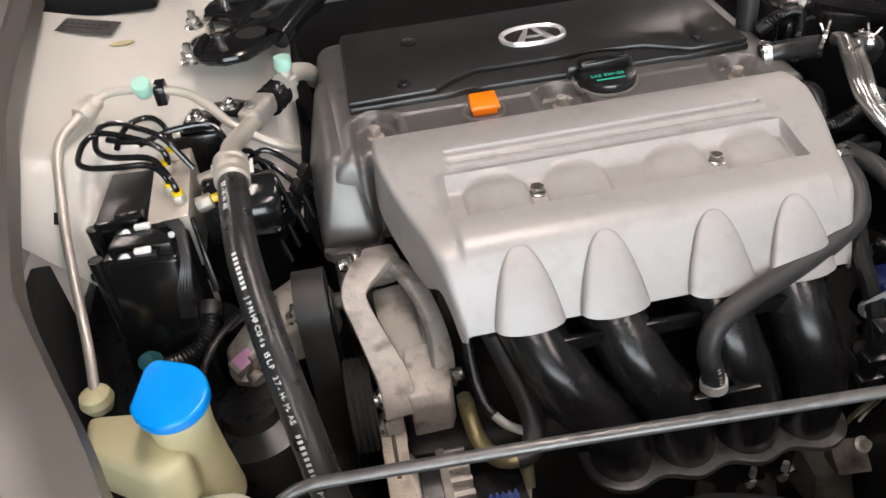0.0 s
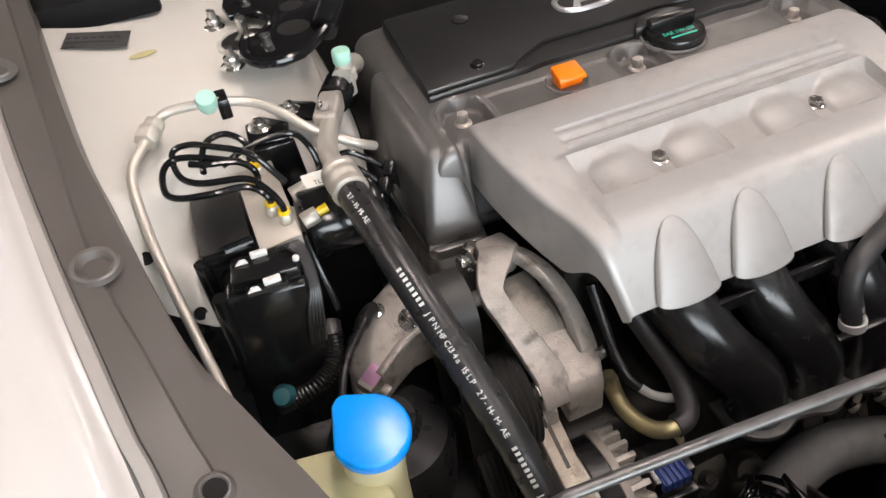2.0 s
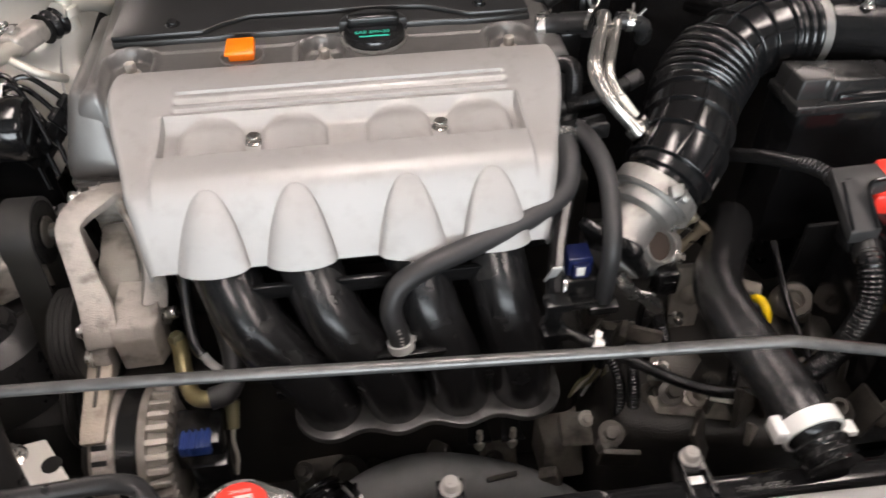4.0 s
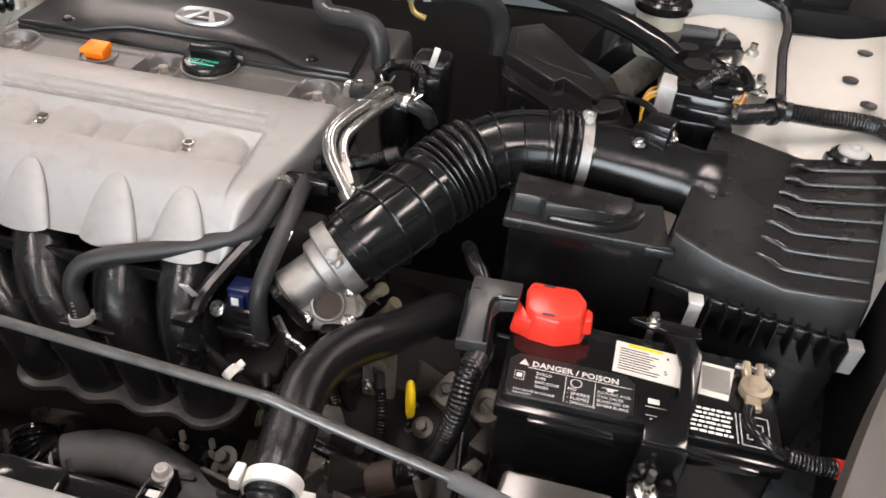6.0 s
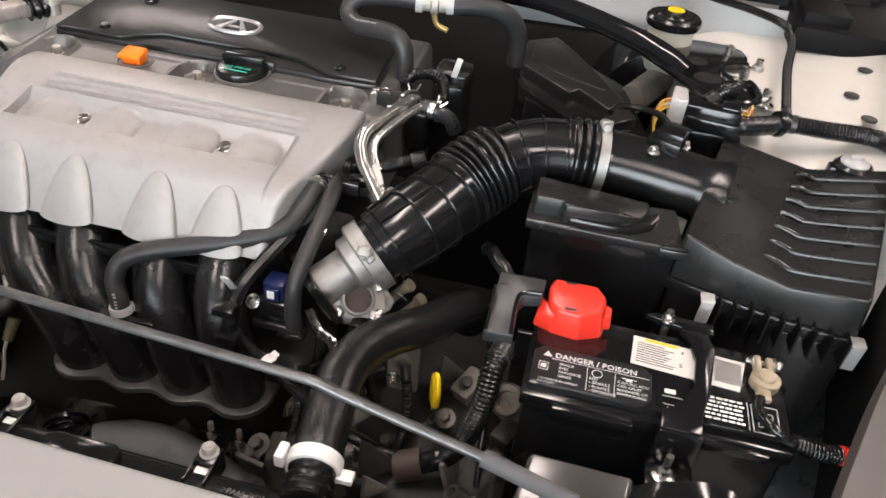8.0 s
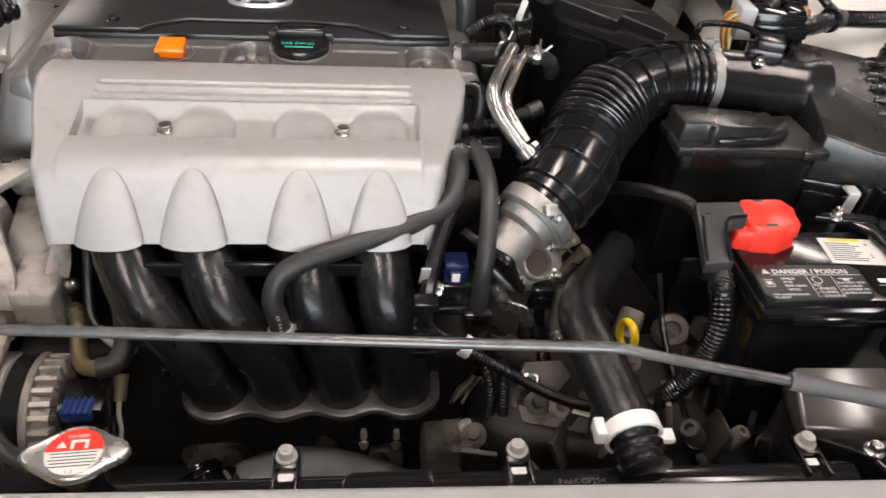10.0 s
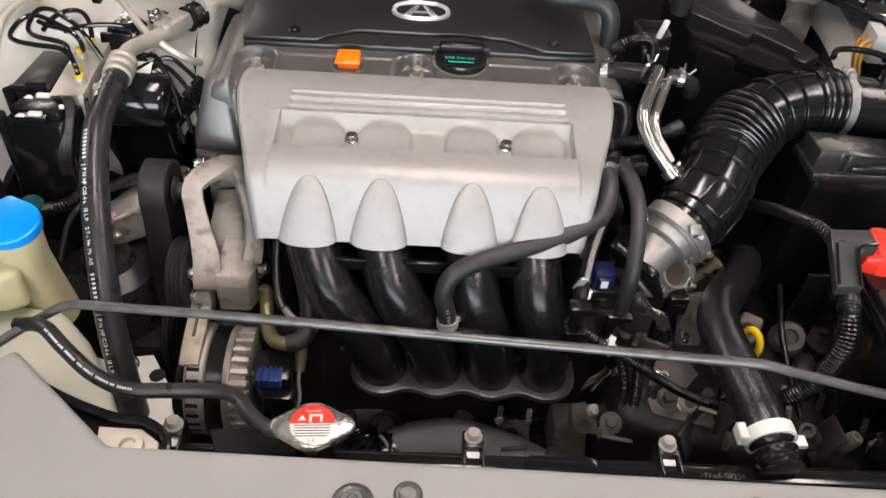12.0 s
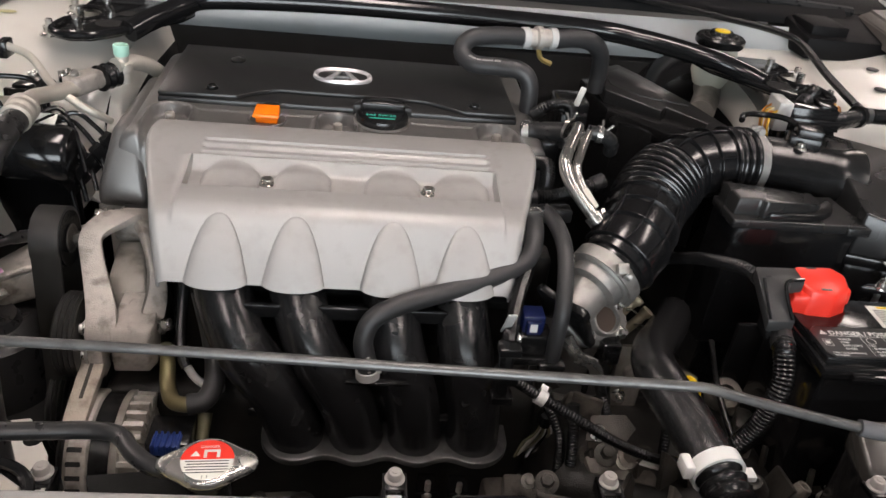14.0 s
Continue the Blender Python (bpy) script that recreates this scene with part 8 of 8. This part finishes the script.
part("front_arm", strip([(-0.246, 0.362, 0.742), (-0.258, 0.348, 0.747), (-0.274, 0.327, 0.745), (-0.2795, 0.312, 0.738), (-0.273, 0.292, 0.722), (-0.262, 0.266, 0.698), (-0.2555, 0.248, 0.682), (-0.2545, 0.236, 0.668), (-0.2545, 0.231, 0.655)], lambda s: 0.034 - 0.010 * ease(0.05, 0.35, s) + 0.008 * ease(0.45, 0.9, s), 0.010, (1.0, 0.10, -0.06), 0.0022), CAST, ps, "pale cast arm")
part("rear_arm", strip([(-0.243, 0.364, 0.737), (-0.230, 0.346, 0.737), (-0.217, 0.322, 0.727), (-0.2085, 0.300, 0.708), (-0.2055, 0.280, 0.687), (-0.2075, 0.262, 0.672)], lambda s: 0.019 + 0.006 * ease(0.6, 1, s), 0.013, (0.80, 0.25, -0.35), 0.0030), CAST, ps, "curved cast arm")
part("apex_lug", hull([(-0.272, 0.350, 0.748), (-0.244, 0.342, 0.750), (-0.226, 0.362, 0.742), (-0.232, 0.392, 0.738), (-0.264, 0.388, 0.740), (-0.268, 0.352, 0.712), (-0.232, 0.356, 0.712), (-0.236, 0.390, 0.712), (-0.264, 0.388, 0.712)], 0.004), CAST, ps)
part("lower_block", hull([(-0.2450, 0.2330, 0.6740), (-0.2060, 0.2360, 0.6700), (-0.2000, 0.2480, 0.6740), (-0.2030, 0.2870, 0.6880), (-0.2420, 0.2880, 0.6880), (-0.2440, 0.2280, 0.6620), (-0.2060, 0.2300, 0.6600), (-0.2440, 0.2290, 0.6200), (-0.2060, 0.2300, 0.6200), (-0.2000, 0.2440, 0.6220), (-0.2060, 0.2860, 0.6220), (-0.2420, 0.2860, 0.6220)], 0.006, 3), CAST, ps)
part("foot", hull([(-0.2700, 0.2330, 0.6640), (-0.2380, 0.2320, 0.6640), (-0.2380, 0.2400, 0.6790), (-0.2700, 0.2420, 0.6760), (-0.2690, 0.2320, 0.6500), (-0.2400, 0.2310, 0.6500), (-0.2690, 0.2560, 0.6520), (-0.2400, 0.2560, 0.6520), (-0.2690, 0.2560, 0.6780), (-0.2400, 0.2560, 0.6800)], 0.005, 3), CAST, ps)
part("dimple", turned([(0.0062, -0.002), (0.0056, 0.0006), (0.0044, -0.0002), (0, -0.0012)], aim((-0.2275, 0.2700, 0.6835), (0, -0.28, 1)), 18), CAST, ps)
part("inner_web", hull([(-0.262, 0.300, 0.700), (-0.222, 0.300, 0.700), (-0.222, 0.352, 0.716), (-0.262, 0.348, 0.716), (-0.256, 0.256, 0.660), (-0.215, 0.256, 0.660), (-0.22, 0.340, 0.660), (-0.256, 0.340, 0.660)], 0.004), GRIMY, ps)
part("pump_body", hull([(-0.254, 0.274, 0.682), (-0.216, 0.272, 0.682), (-0.206, 0.290, 0.690), (-0.210, 0.332, 0.704), (-0.232, 0.344, 0.706), (-0.254, 0.338, 0.704), (-0.258, 0.270, 0.630), (-0.206, 0.270, 0.630), (-0.206, 0.340, 0.630), (-0.256, 0.340, 0.630)], 0.007, 3), GRIMY, ps, "grimy die-cast pump body")
# Dark filler between the arms, the gap's shade put into its colour.
part("body_web", prism([(-0.262, 0.262), (-0.205, 0.258), (-0.198, 0.320), (-0.222, 0.352), (-0.258, 0.345)], 0.60, 0.672, 0.008, 3), CASTDARK, ps, "oily casting behind the pump, darkened as shade")
for p, w in (((-0.271, 0.2425, 0.668), (-1, -0.1, 0)), ((-0.279, 0.366, 0.738), (-1, -0.2, 0.2)), ((-0.266, 0.388, 0.728), (-0.8, -0.5, 0.3)), ((-0.270, 0.2350, 0.638), (-1, -0.1, 0)), ((-0.199, 0.262, 0.660), (1, 0, 0.3))):
    part("bolt", bolt(p, w, 0.0075, 1.5, 1.2), STEEL, ps)
nip = thing("steering_hose", "rubber hose on a brassy pipe elbow", "hose", (-0.18, 0.21, 0.57))
part("elbow", tube([(-0.190, 0.246, 0.640), (-0.1885, 0.2385, 0.6255), (-0.186, 0.222, 0.615), (-0.180, 0.204, 0.612), (-0.172, 0.190, 0.614), (-0.160, 0.183, 0.617), (-0.150, 0.184, 0.618)], 0.0085, 16, 0.004), material("brassy_steel", (0.30, 0.26, 0.14), 0.40, 0.75, 0.3, 50, 800, 0.05, 0.1, stain=(0.12, 0.10, 0.06), stain_amount=0.6), nip, "brassy steel elbow")
part("cap_nut", turned([(0.0085, 0.0), (0.0085, 0.010), (0.0065, 0.013), (0, 0.0135)], aim((-0.190, 0.244, 0.634), (-0.1, 0.2, 1)), 6), OLIVE, nip, "olive cap nut")
part("hose", tube([(-0.156, 0.183, 0.617), (-0.140, 0.187, 0.619), (-0.132, 0.202, 0.628), (-0.133, 0.222, 0.645), (-0.142, 0.248, 0.668), (-0.155, 0.275, 0.700)], 0.0112, 16, 0.005), HOSE, nip)
part("lead", tube([(-0.178, 0.305, 0.712), (-0.1775, 0.290, 0.692), (-0.177, 0.262, 0.658), (-0.1725, 0.240, 0.637), (-0.1655, 0.231, 0.628)], 0.0066, 12, 0.005), CLOTH, nip)
part("sleeve", tube([(-0.1665, 0.232, 0.629), (-0.155, 0.220, 0.622), (-0.138, 0.209, 0.620), (-0.122, 0.205, 0.622)], 0.0046, 12), CONNGREY, nip, "grey sleeve")
switch = part("pressure_switch", tube([(-0.1425, 0.202, 0.588), (-0.1437, 0.182, 0.567)], lambda run, s: 0.0082 - 0.0016 * s, 14), OLIVE, nip, "dull olive plug")
part("stem", tube([(-0.1437, 0.182, 0.567), (-0.145, 0.174, 0.555), (-0.143, 0.166, 0.54), (-0.147, 0.16, 0.52)], 0.0024, 10), ALLOY, switch, "thin bare stem")

# ---- alternator ----
alt = thing("alternator", "cast aluminium alternator with slotted housing", "alternator", (-0.22, 0.13, 0.45))
AC0 = Vector((-0.249, 0.190, 0.536))
AR = 0.070
# Face takes the dark copy as shade; the rim keeps the lighter metal.
part("front_face", turned([(AR - 0.006, -0.0255), (0.03, -0.0262), (0, -0.0262)], aim(AC0, (1, 0, 0)), 48), CASTDARK, alt, "oily front face, darkened as shade")
part("drive_pulley", turned([(0.012, -0.048)] + [(0.027 + 0.002 * (k % 2), -0.046 + 0.0025 * k) for k in range(8)] + [(0.012, -0.026)], aim(AC0, (1, 0, 0)), 32), BELT, alt, "black grooved pulley")
part("front_case", turned([(AR - 0.008, -0.0252), (AR - 0.004, -0.025), (AR, -0.020), (AR, -0.002), (AR - 0.003, 0.0)], aim(AC0, (1, 0, 0)), 48), CAST, alt)
part("stator", turned([(AR - 0.003, 0), (AR - 0.001, 0.001), (AR - 0.001, 0.020), (AR - 0.003, 0.021)], aim(AC0, (1, 0, 0)), 48), BLACK, alt, "dark laminated stator")
part("rear_case", turned([(AR, 0.021), (AR + 0.001, 0.023), (AR + 0.001, 0.029), (AR - 0.006, 0.030), (AR - 0.012, 0.046), (AR - 0.020, 0.050), (0.03, 0.053), (0, 0.053)], aim(AC0, (1, 0, 0)), 48), GRIMY, alt)
for k in range(30):
    a = 2 * math.pi * k / 30
    part("fin", moved(box(0.028, 0.050, AR - 0.018, AR - 0.001, -0.0028, 0.0028, 0.0006, 1), Matrix.Translation(AC0) @ Matrix.Rotation(a, 4, "X")), CAST, alt)
    if 95 < math.degrees(a) < 260:
        # Cooling slots are black bars: shade painted, not cut.
        part("slot", moved(box(-0.021, -0.006, AR - 0.010, AR + 0.0006, -0.0026, 0.0026, 0.0006, 1), Matrix.Translation(AC0) @ Matrix.Rotation(a, 4, "X")), FELTSHADE, alt, "dark cooling slot")
part("top_arm", strip([(-0.2660, 0.252, 0.634), (-0.2660, 0.228, 0.624), (-0.2665, 0.200, 0.6145), (-0.2670, 0.175, 0.6065), (-0.2670, 0.158, 0.5985)], lambda s: 0.026 - 0.003 * s, 0.012, (1, 0, 0), 0.0018), TANNED, alt, "stained cast adjusting arm")
# Dark strip painted as shade in the groove.
part("arm_groove", strip([(-0.2660, 0.236, 0.6335), (-0.2663, 0.214, 0.6255), (-0.2668, 0.188, 0.6170)], 0.004, 0.0012, (1, 0, 0), 0.0004), CASTDARK, alt, "dark cast groove")
part("top_lug", hull([(-0.280, 0.226, 0.612), (-0.252, 0.226, 0.612), (-0.252, 0.250, 0.612), (-0.280, 0.250, 0.612), (-0.278, 0.230, 0.646), (-0.254, 0.230, 0.646), (-0.254, 0.248, 0.646), (-0.278, 0.248, 0.646)], 0.004), CAST, alt)
con = part("connector", join(box(-0.196, -0.150, 0.151, 0.196, 0.550, 0.590, 0.003), box(-0.184, -0.147, 0.143, 0.168, 0.520, 0.562, 0.003)), BLACK, alt)
part("plug", join(box(-0.189, -0.159, 0.146, 0.166, 0.578, 0.5915, 0.0015), *[box(-0.187 + 0.006 * k, -0.1845 + 0.006 * k, 0.1445, 0.1665, 0.582, 0.5945, 0.0005, 1) for k in range(5)]), material("blue_plug_plastic", (0.016, 0.040, 0.18), 0.4), con, "blue plug with moulded bars")

# ---- radiator cap, overflow hose, prop rod ----
rcap = thing("pressure_cap", "steel radiator cap with red and white warning label", "pressure cap", (-0.088, -0.022, 0.72))
rm = Matrix.Translation((-0.089, -0.022, 0.752)) @ Matrix.Rotation(0.06, 4, "Z") @ Matrix.Scale(0.80, 4)
part("neck", turned([(0.021, -0.05), (0.021, -0.012), (0.028, -0.010), (0.028, -0.006), (0, -0.006)], rm, 28), BLACK, rcap)
lobes = []
for k in range(72):
    a = 2 * math.pi * k / 72
    r = 0.0295 + 0.0135 * max(0, math.cos(a)) ** 14 + 0.0135 * max(0, -math.cos(a)) ** 14 + 0.004 * abs(math.cos(a)) ** 3
    lobes.append((r * math.cos(a), r * math.sin(a)))
part("crown", moved(prism(lobes, -0.008, 0.003, 0.004, 3), rm), STEEL, rcap)
part("label_white", moved(prism([(0.0245 * math.cos(a), 0.0245 * math.sin(a)) for a in np.linspace(math.pi, 2 * math.pi, 24)], 0.003, 0.0036, 0), rm), PAPER, rcap, "white half of the label")
part("label_red", moved(prism([(0.0245 * math.cos(a), 0.0245 * math.sin(a)) for a in np.linspace(0, math.pi, 24)], 0.003, 0.0036, 0), rm), RED, rcap, "red half of the label")
part("label_print", join(moved(prism([(-0.016, 0.004), (-0.007, 0.004), (-0.0115, 0.011)], 0.0036, 0.0038, 0), rm), bars([(-0.004, -0.001, 0.002, 0.011), (0.008, 0.011, 0.002, 0.011), (-0.004, 0.011, 0.009, 0.012)], rm @ Matrix.Translation((0, 0, 0.0036)), 0.0002), words("DANGER", 0.0045, rm @ Matrix.Translation((-0.008, 0.0145, 0.0036)), 0.0001)), INK, rcap)
part("small_print", join(bars([(-0.020 + 0.002 * (k % 2), 0.020 - 0.003 * (k == 4), -0.003 - 0.0034 * k, -0.0018 - 0.0034 * k) for k in range(5)], rm @ Matrix.Translation((0, 0, 0.0036)), 0.0001), words("1.1", 0.006, rm @ Matrix.Translation((-0.004, -0.0235, 0.0036)), 0.0001)), DARKINK, rcap, "grey small print")
part("stamp", words("1.1", 0.008, rm @ Matrix.Translation((0.028, -0.003, 0.0031)), 0.0002), CONNGREY, rcap)
over = thing("overflow_hose", "thin black rubber overflow hose with white print", "hose", (-0.25, 0.0, 0.70))
OV = [(-0.112, -0.024, 0.744), (-0.130, -0.022, 0.746), (-0.148, -0.008, 0.746), (-0.163, 0.010, 0.745), (-0.185, 0.016, 0.744), (-0.225, 0.015, 0.743), (-0.262, 0.014, 0.744), (-0.295, 0.025, 0.750), (-0.325, 0.045, 0.760), (-0.352, 0.066, 0.765), (-0.385, 0.08, 0.75)]
part("hose", tube(OV, 0.0072, 14, 0.004), RUBBER, over)
part("print", lettering_on(OV[::-1], 0.0072, "|| |||||| |||  ||||||  ||| |||||  |||||| ||  ||||||", 0.0034, 0.05, (0.0, -0.5, 0.85)), INK, over, "white print too small to read")
rod = thing("bonnet_prop_rod", "grey steel bonnet prop rod lying stowed across the bay", "rod", (0.1, 0.05, 0.70))
part("rod", tube([(-0.420, 0.045, 0.735), (-0.381, 0.0705, 0.7515), (-0.345, 0.0850, 0.7685), (-0.330, 0.0870, 0.7730), (-0.310, 0.0865, 0.7742), (-0.150, 0.0745, 0.7795), (0.050, 0.0585, 0.7835), (0.290, 0.0400, 0.7885), (0.318, 0.0378, 0.7885), (0.345, 0.0360, 0.7825), (0.40, 0.0340, 0.7690), (0.468, 0.0290, 0.7560), (0.55, 0.0105, 0.750), (0.602, 0.010, 0.752), (0.635, 0.012, 0.752)], 0.0046, 14, 0.006), ROD, rod)
part("sleeve", tube([(0.468, 0.0290, 0.7560), (0.548, 0.0108, 0.7505)], 0.0076, 16), FOAM, rod, "grey foam grip sleeve")
part("pivot", join(box(0.60, 0.65, -0.005, 0.03, 0.742, 0.762, 0.005, 2)), BLACK, rod, "black plastic pivot clip")
part("catch", box(-0.432, -0.408, 0.032, 0.058, 0.715, 0.748, 0.004), BLACK, rod)
hb = thing("headlamp_bracket", "black pressed steel bracket with an eye hole", "bracket", (-0.27, -0.03, 0.69))
part("plate", prism([(-0.375, 0.026), (-0.272, -0.014), (-0.228, -0.020), (-0.208, -0.040), (-0.206, -0.060), (-0.262, -0.058)], 0.728, 0.738, 0.003), GLOSSY, hb)
part("rolled_edge", tube([(-0.380, 0.032, 0.748), (-0.31, 0.000, 0.744), (-0.265, -0.015, 0.742), (-0.236, -0.018, 0.741), (-0.216, -0.032, 0.741), (-0.208, -0.056, 0.742)], 0.0045, 10), GLOSSY, hb)
part("eye_plate", prism([(-0.275, -0.024), (-0.238, -0.025), (-0.219, -0.038), (-0.216, -0.058), (-0.268, -0.056)], 0.737, 0.7405, 0.001), ALLOY, hb, "worn bare metal eye plate")
part("eye", turned([(0.013, 0.0), (0.012, 0.004), (0.007, 0.005), (0.006, 0.001), (0, 0.001)], Matrix.Translation((-0.243, -0.044, 0.7405)), 24), ALLOY, hb, "worn steel eye")
single("headlamp", box(-0.46, -0.345, -0.40, 0.03, 0.50, 0.715, 0.03, 3), TANKW, "milky back of the headlamp", "headlamp")
single("air_guide", prism([(-0.185, -0.01), (-0.11, 0.0), (-0.105, -0.03), (-0.14, -0.035), (-0.165, -0.055)], 0.716, 0.722, 0.001), FELTSHADE, "black rubber air guide flap", "flap")
strip = single("sealing_strip", prism([(-0.16, -0.054), (-0.145, -0.037), (-0.06, -0.045), (-0.06, -0.056)], 0.722, 0.727, 0.001), TANK, "cream foam sealing strip", "strip")
low = single("side_member", smooth_sheet([[(-0.47, 0.18, 0.60), (-0.40, 0.16, 0.615), (-0.33, 0.15, 0.60)], [(-0.47, 0.06, 0.58), (-0.38, 0.05, 0.60), (-0.30, 0.04, 0.58)], [(-0.45, 0.0, 0.50), (-0.36, 0.0, 0.50), (-0.29, 0.0, 0.50)]], 0.005), PAINT, "off-white painted side member", "side member")
single("member_bolt", bolt((-0.345, 0.105, 0.612), (0, 0, 1), 0.009, 1.6), STEEL, "steel bolt in the side member", "bolt")

lab = thing("body_label", "small dark metallic label plate on the strut tower", "label", (-0.565, 0.80, 0.866))
lm = Matrix.Translation((-0.560, 0.782, 0.8745)) @ Matrix.Rotation(-0.22, 4, "Z") @ Matrix.Rotation(0.14, 4, "Y") @ Matrix.Rotation(0.03, 4, "X")
part("plate", moved(box(-0.036, 0.036, -0.019, 0.019, 0, 0.0008, 0), lm), ROD, lab)
part("code", bars([(-0.034 + 0.009 * k, -0.028 + 0.009 * k, 0.002, 0.007) for k in range(7)] + [(-0.034, 0.02, -0.008, -0.004)], lm @ Matrix.Translation((0, 0, 0.0009)), 0.0001), DARKINK, lab, "unreadable stamped code")
single("paint_spot", moved(prism(disc(0.016, 20, 0, 0, 0.45), 0, 0.0006, 0), Matrix.Translation((-0.515, 0.735, 0.8635)) @ Matrix.Rotation(-0.02, 4, "Y")), material("faded_yellow_paint", (0.50, 0.46, 0.24), 0.6), "faded yellow inspection paint spot", "paint spot")

for hp in ((-0.563, 0.452, 0.798), (-0.534, 0.412, 0.747)):
    # Wing holes are black discs that paint the shade inside.
    single("panel_hole", turned([(0.0065, -0.004), (0.0065, 0.001), (0, 0.001)], aim(hp, (0, -0.75, 0.65)), 16), FELTSHADE, "small dark round hole in the inner wing", "hole", "wing holes")
plate = thing("side_plate", "off-white painted bracket plate with a round hole beside the reservoir", "bracket", (-0.285, 0.08, 0.60))
part("sheet", prism([(-0.345, 0.150), (-0.305, 0.158), (-0.272, 0.110), (-0.252, 0.045), (-0.262, 0.020), (-0.300, 0.030)], 0.612, 0.617, 0.0015), PAINT, plate)
# Black disc gives the hole its painted shade.
part("hole", turned([(0.009, -0.002), (0.009, 0.0006), (0, 0.0006)], Matrix.Translation((-0.292, 0.128, 0.617)), 20), FELTSHADE, plate, "dark round hole")
part("bolt", bolt((-0.330, 0.140, 0.617), (0, 0, 1), 0.009, 1.6), STEEL, plate)
part("leg", box(-0.31, -0.27, 0.04, 0.10, 0.40, 0.613, 0.004), PAINT, plate)

# low wiring between the throttle body and the gearbox
drop = thing("gearbox_sensor_lead", "black gearbox sensor connector on a ribbed lead", "sensor lead", (0.30, 0.20, 0.55))
part("connector", box(0.291, 0.313, 0.205, 0.225, 0.672, 0.700, 0.003), BLACK, drop)
part("latch", box(0.296, 0.308, 0.2025, 0.206, 0.678, 0.692, 0.001), GLOSSY, drop)
part("conduit", conduit([(0.302, 0.215, 0.674), (0.306, 0.215, 0.645), (0.316, 0.215, 0.603), (0.334, 0.215, 0.560), (0.351, 0.215, 0.525)], 0.0062), BLACK, drop)
part("lead", tube([(0.294, 0.222, 0.674), (0.290, 0.226, 0.63), (0.292, 0.224, 0.58), (0.300, 0.22, 0.54)], 0.0036, 10, 0.004), CLOTH, drop)
shift = thing("shift_bracket", "grimy tan cast shift bracket on the gearbox", "bracket", (0.35, 0.24, 0.45))
part("plate", slab([(0.238, 0.44), (0.250, 0.44), (0.252, 0.60), (0.258, 0.664), (0.246, 0.668), (0.240, 0.61)], "x", 0.328, 0.366, 0.004, 2), GRIMY, shift)
part("boss", turned([(0.012, 0), (0.012, 0.008), (0.009, 0.010), (0.006, 0.010), (0.005, 0.004), (0, 0.004)], aim((0.349, 0.240, 0.635), (0, -1, 0.1)), 20), GRIMY, shift)
part("bolt", bolt((0.338, 0.238, 0.600), (0, -1, 0.1), 0.006, 1.5, 1.2), STEEL, shift)
tails = thing("wire_tails", "bunch of thin tan and silver wires under the manifold", "wires", (0.235, 0.19, 0.52))
for k, mat in enumerate((OLIVE, ALLOY, SEAL, OLIVE, CONNGREY, BLACK, OLIVE, SEAL, BLACK)):
    part("wire", tube([(0.236 + 0.001 * k, 0.192, 0.598), (0.230 + 0.0028 * k, 0.190 + 0.002 * (k % 3), 0.580), (0.220 + 0.0036 * k, 0.194 - 0.002 * (k % 2), 0.562), (0.214 + 0.0034 * k, 0.196 + 0.003 * (k % 4), 0.536)], 0.0017, 8, 0.004), mat, tails)
part("wrap", tube([(0.2400, 0.192, 0.606), (0.2395, 0.1915, 0.592)], 0.0066, 12), BLACK, tails, "black tape wrap")
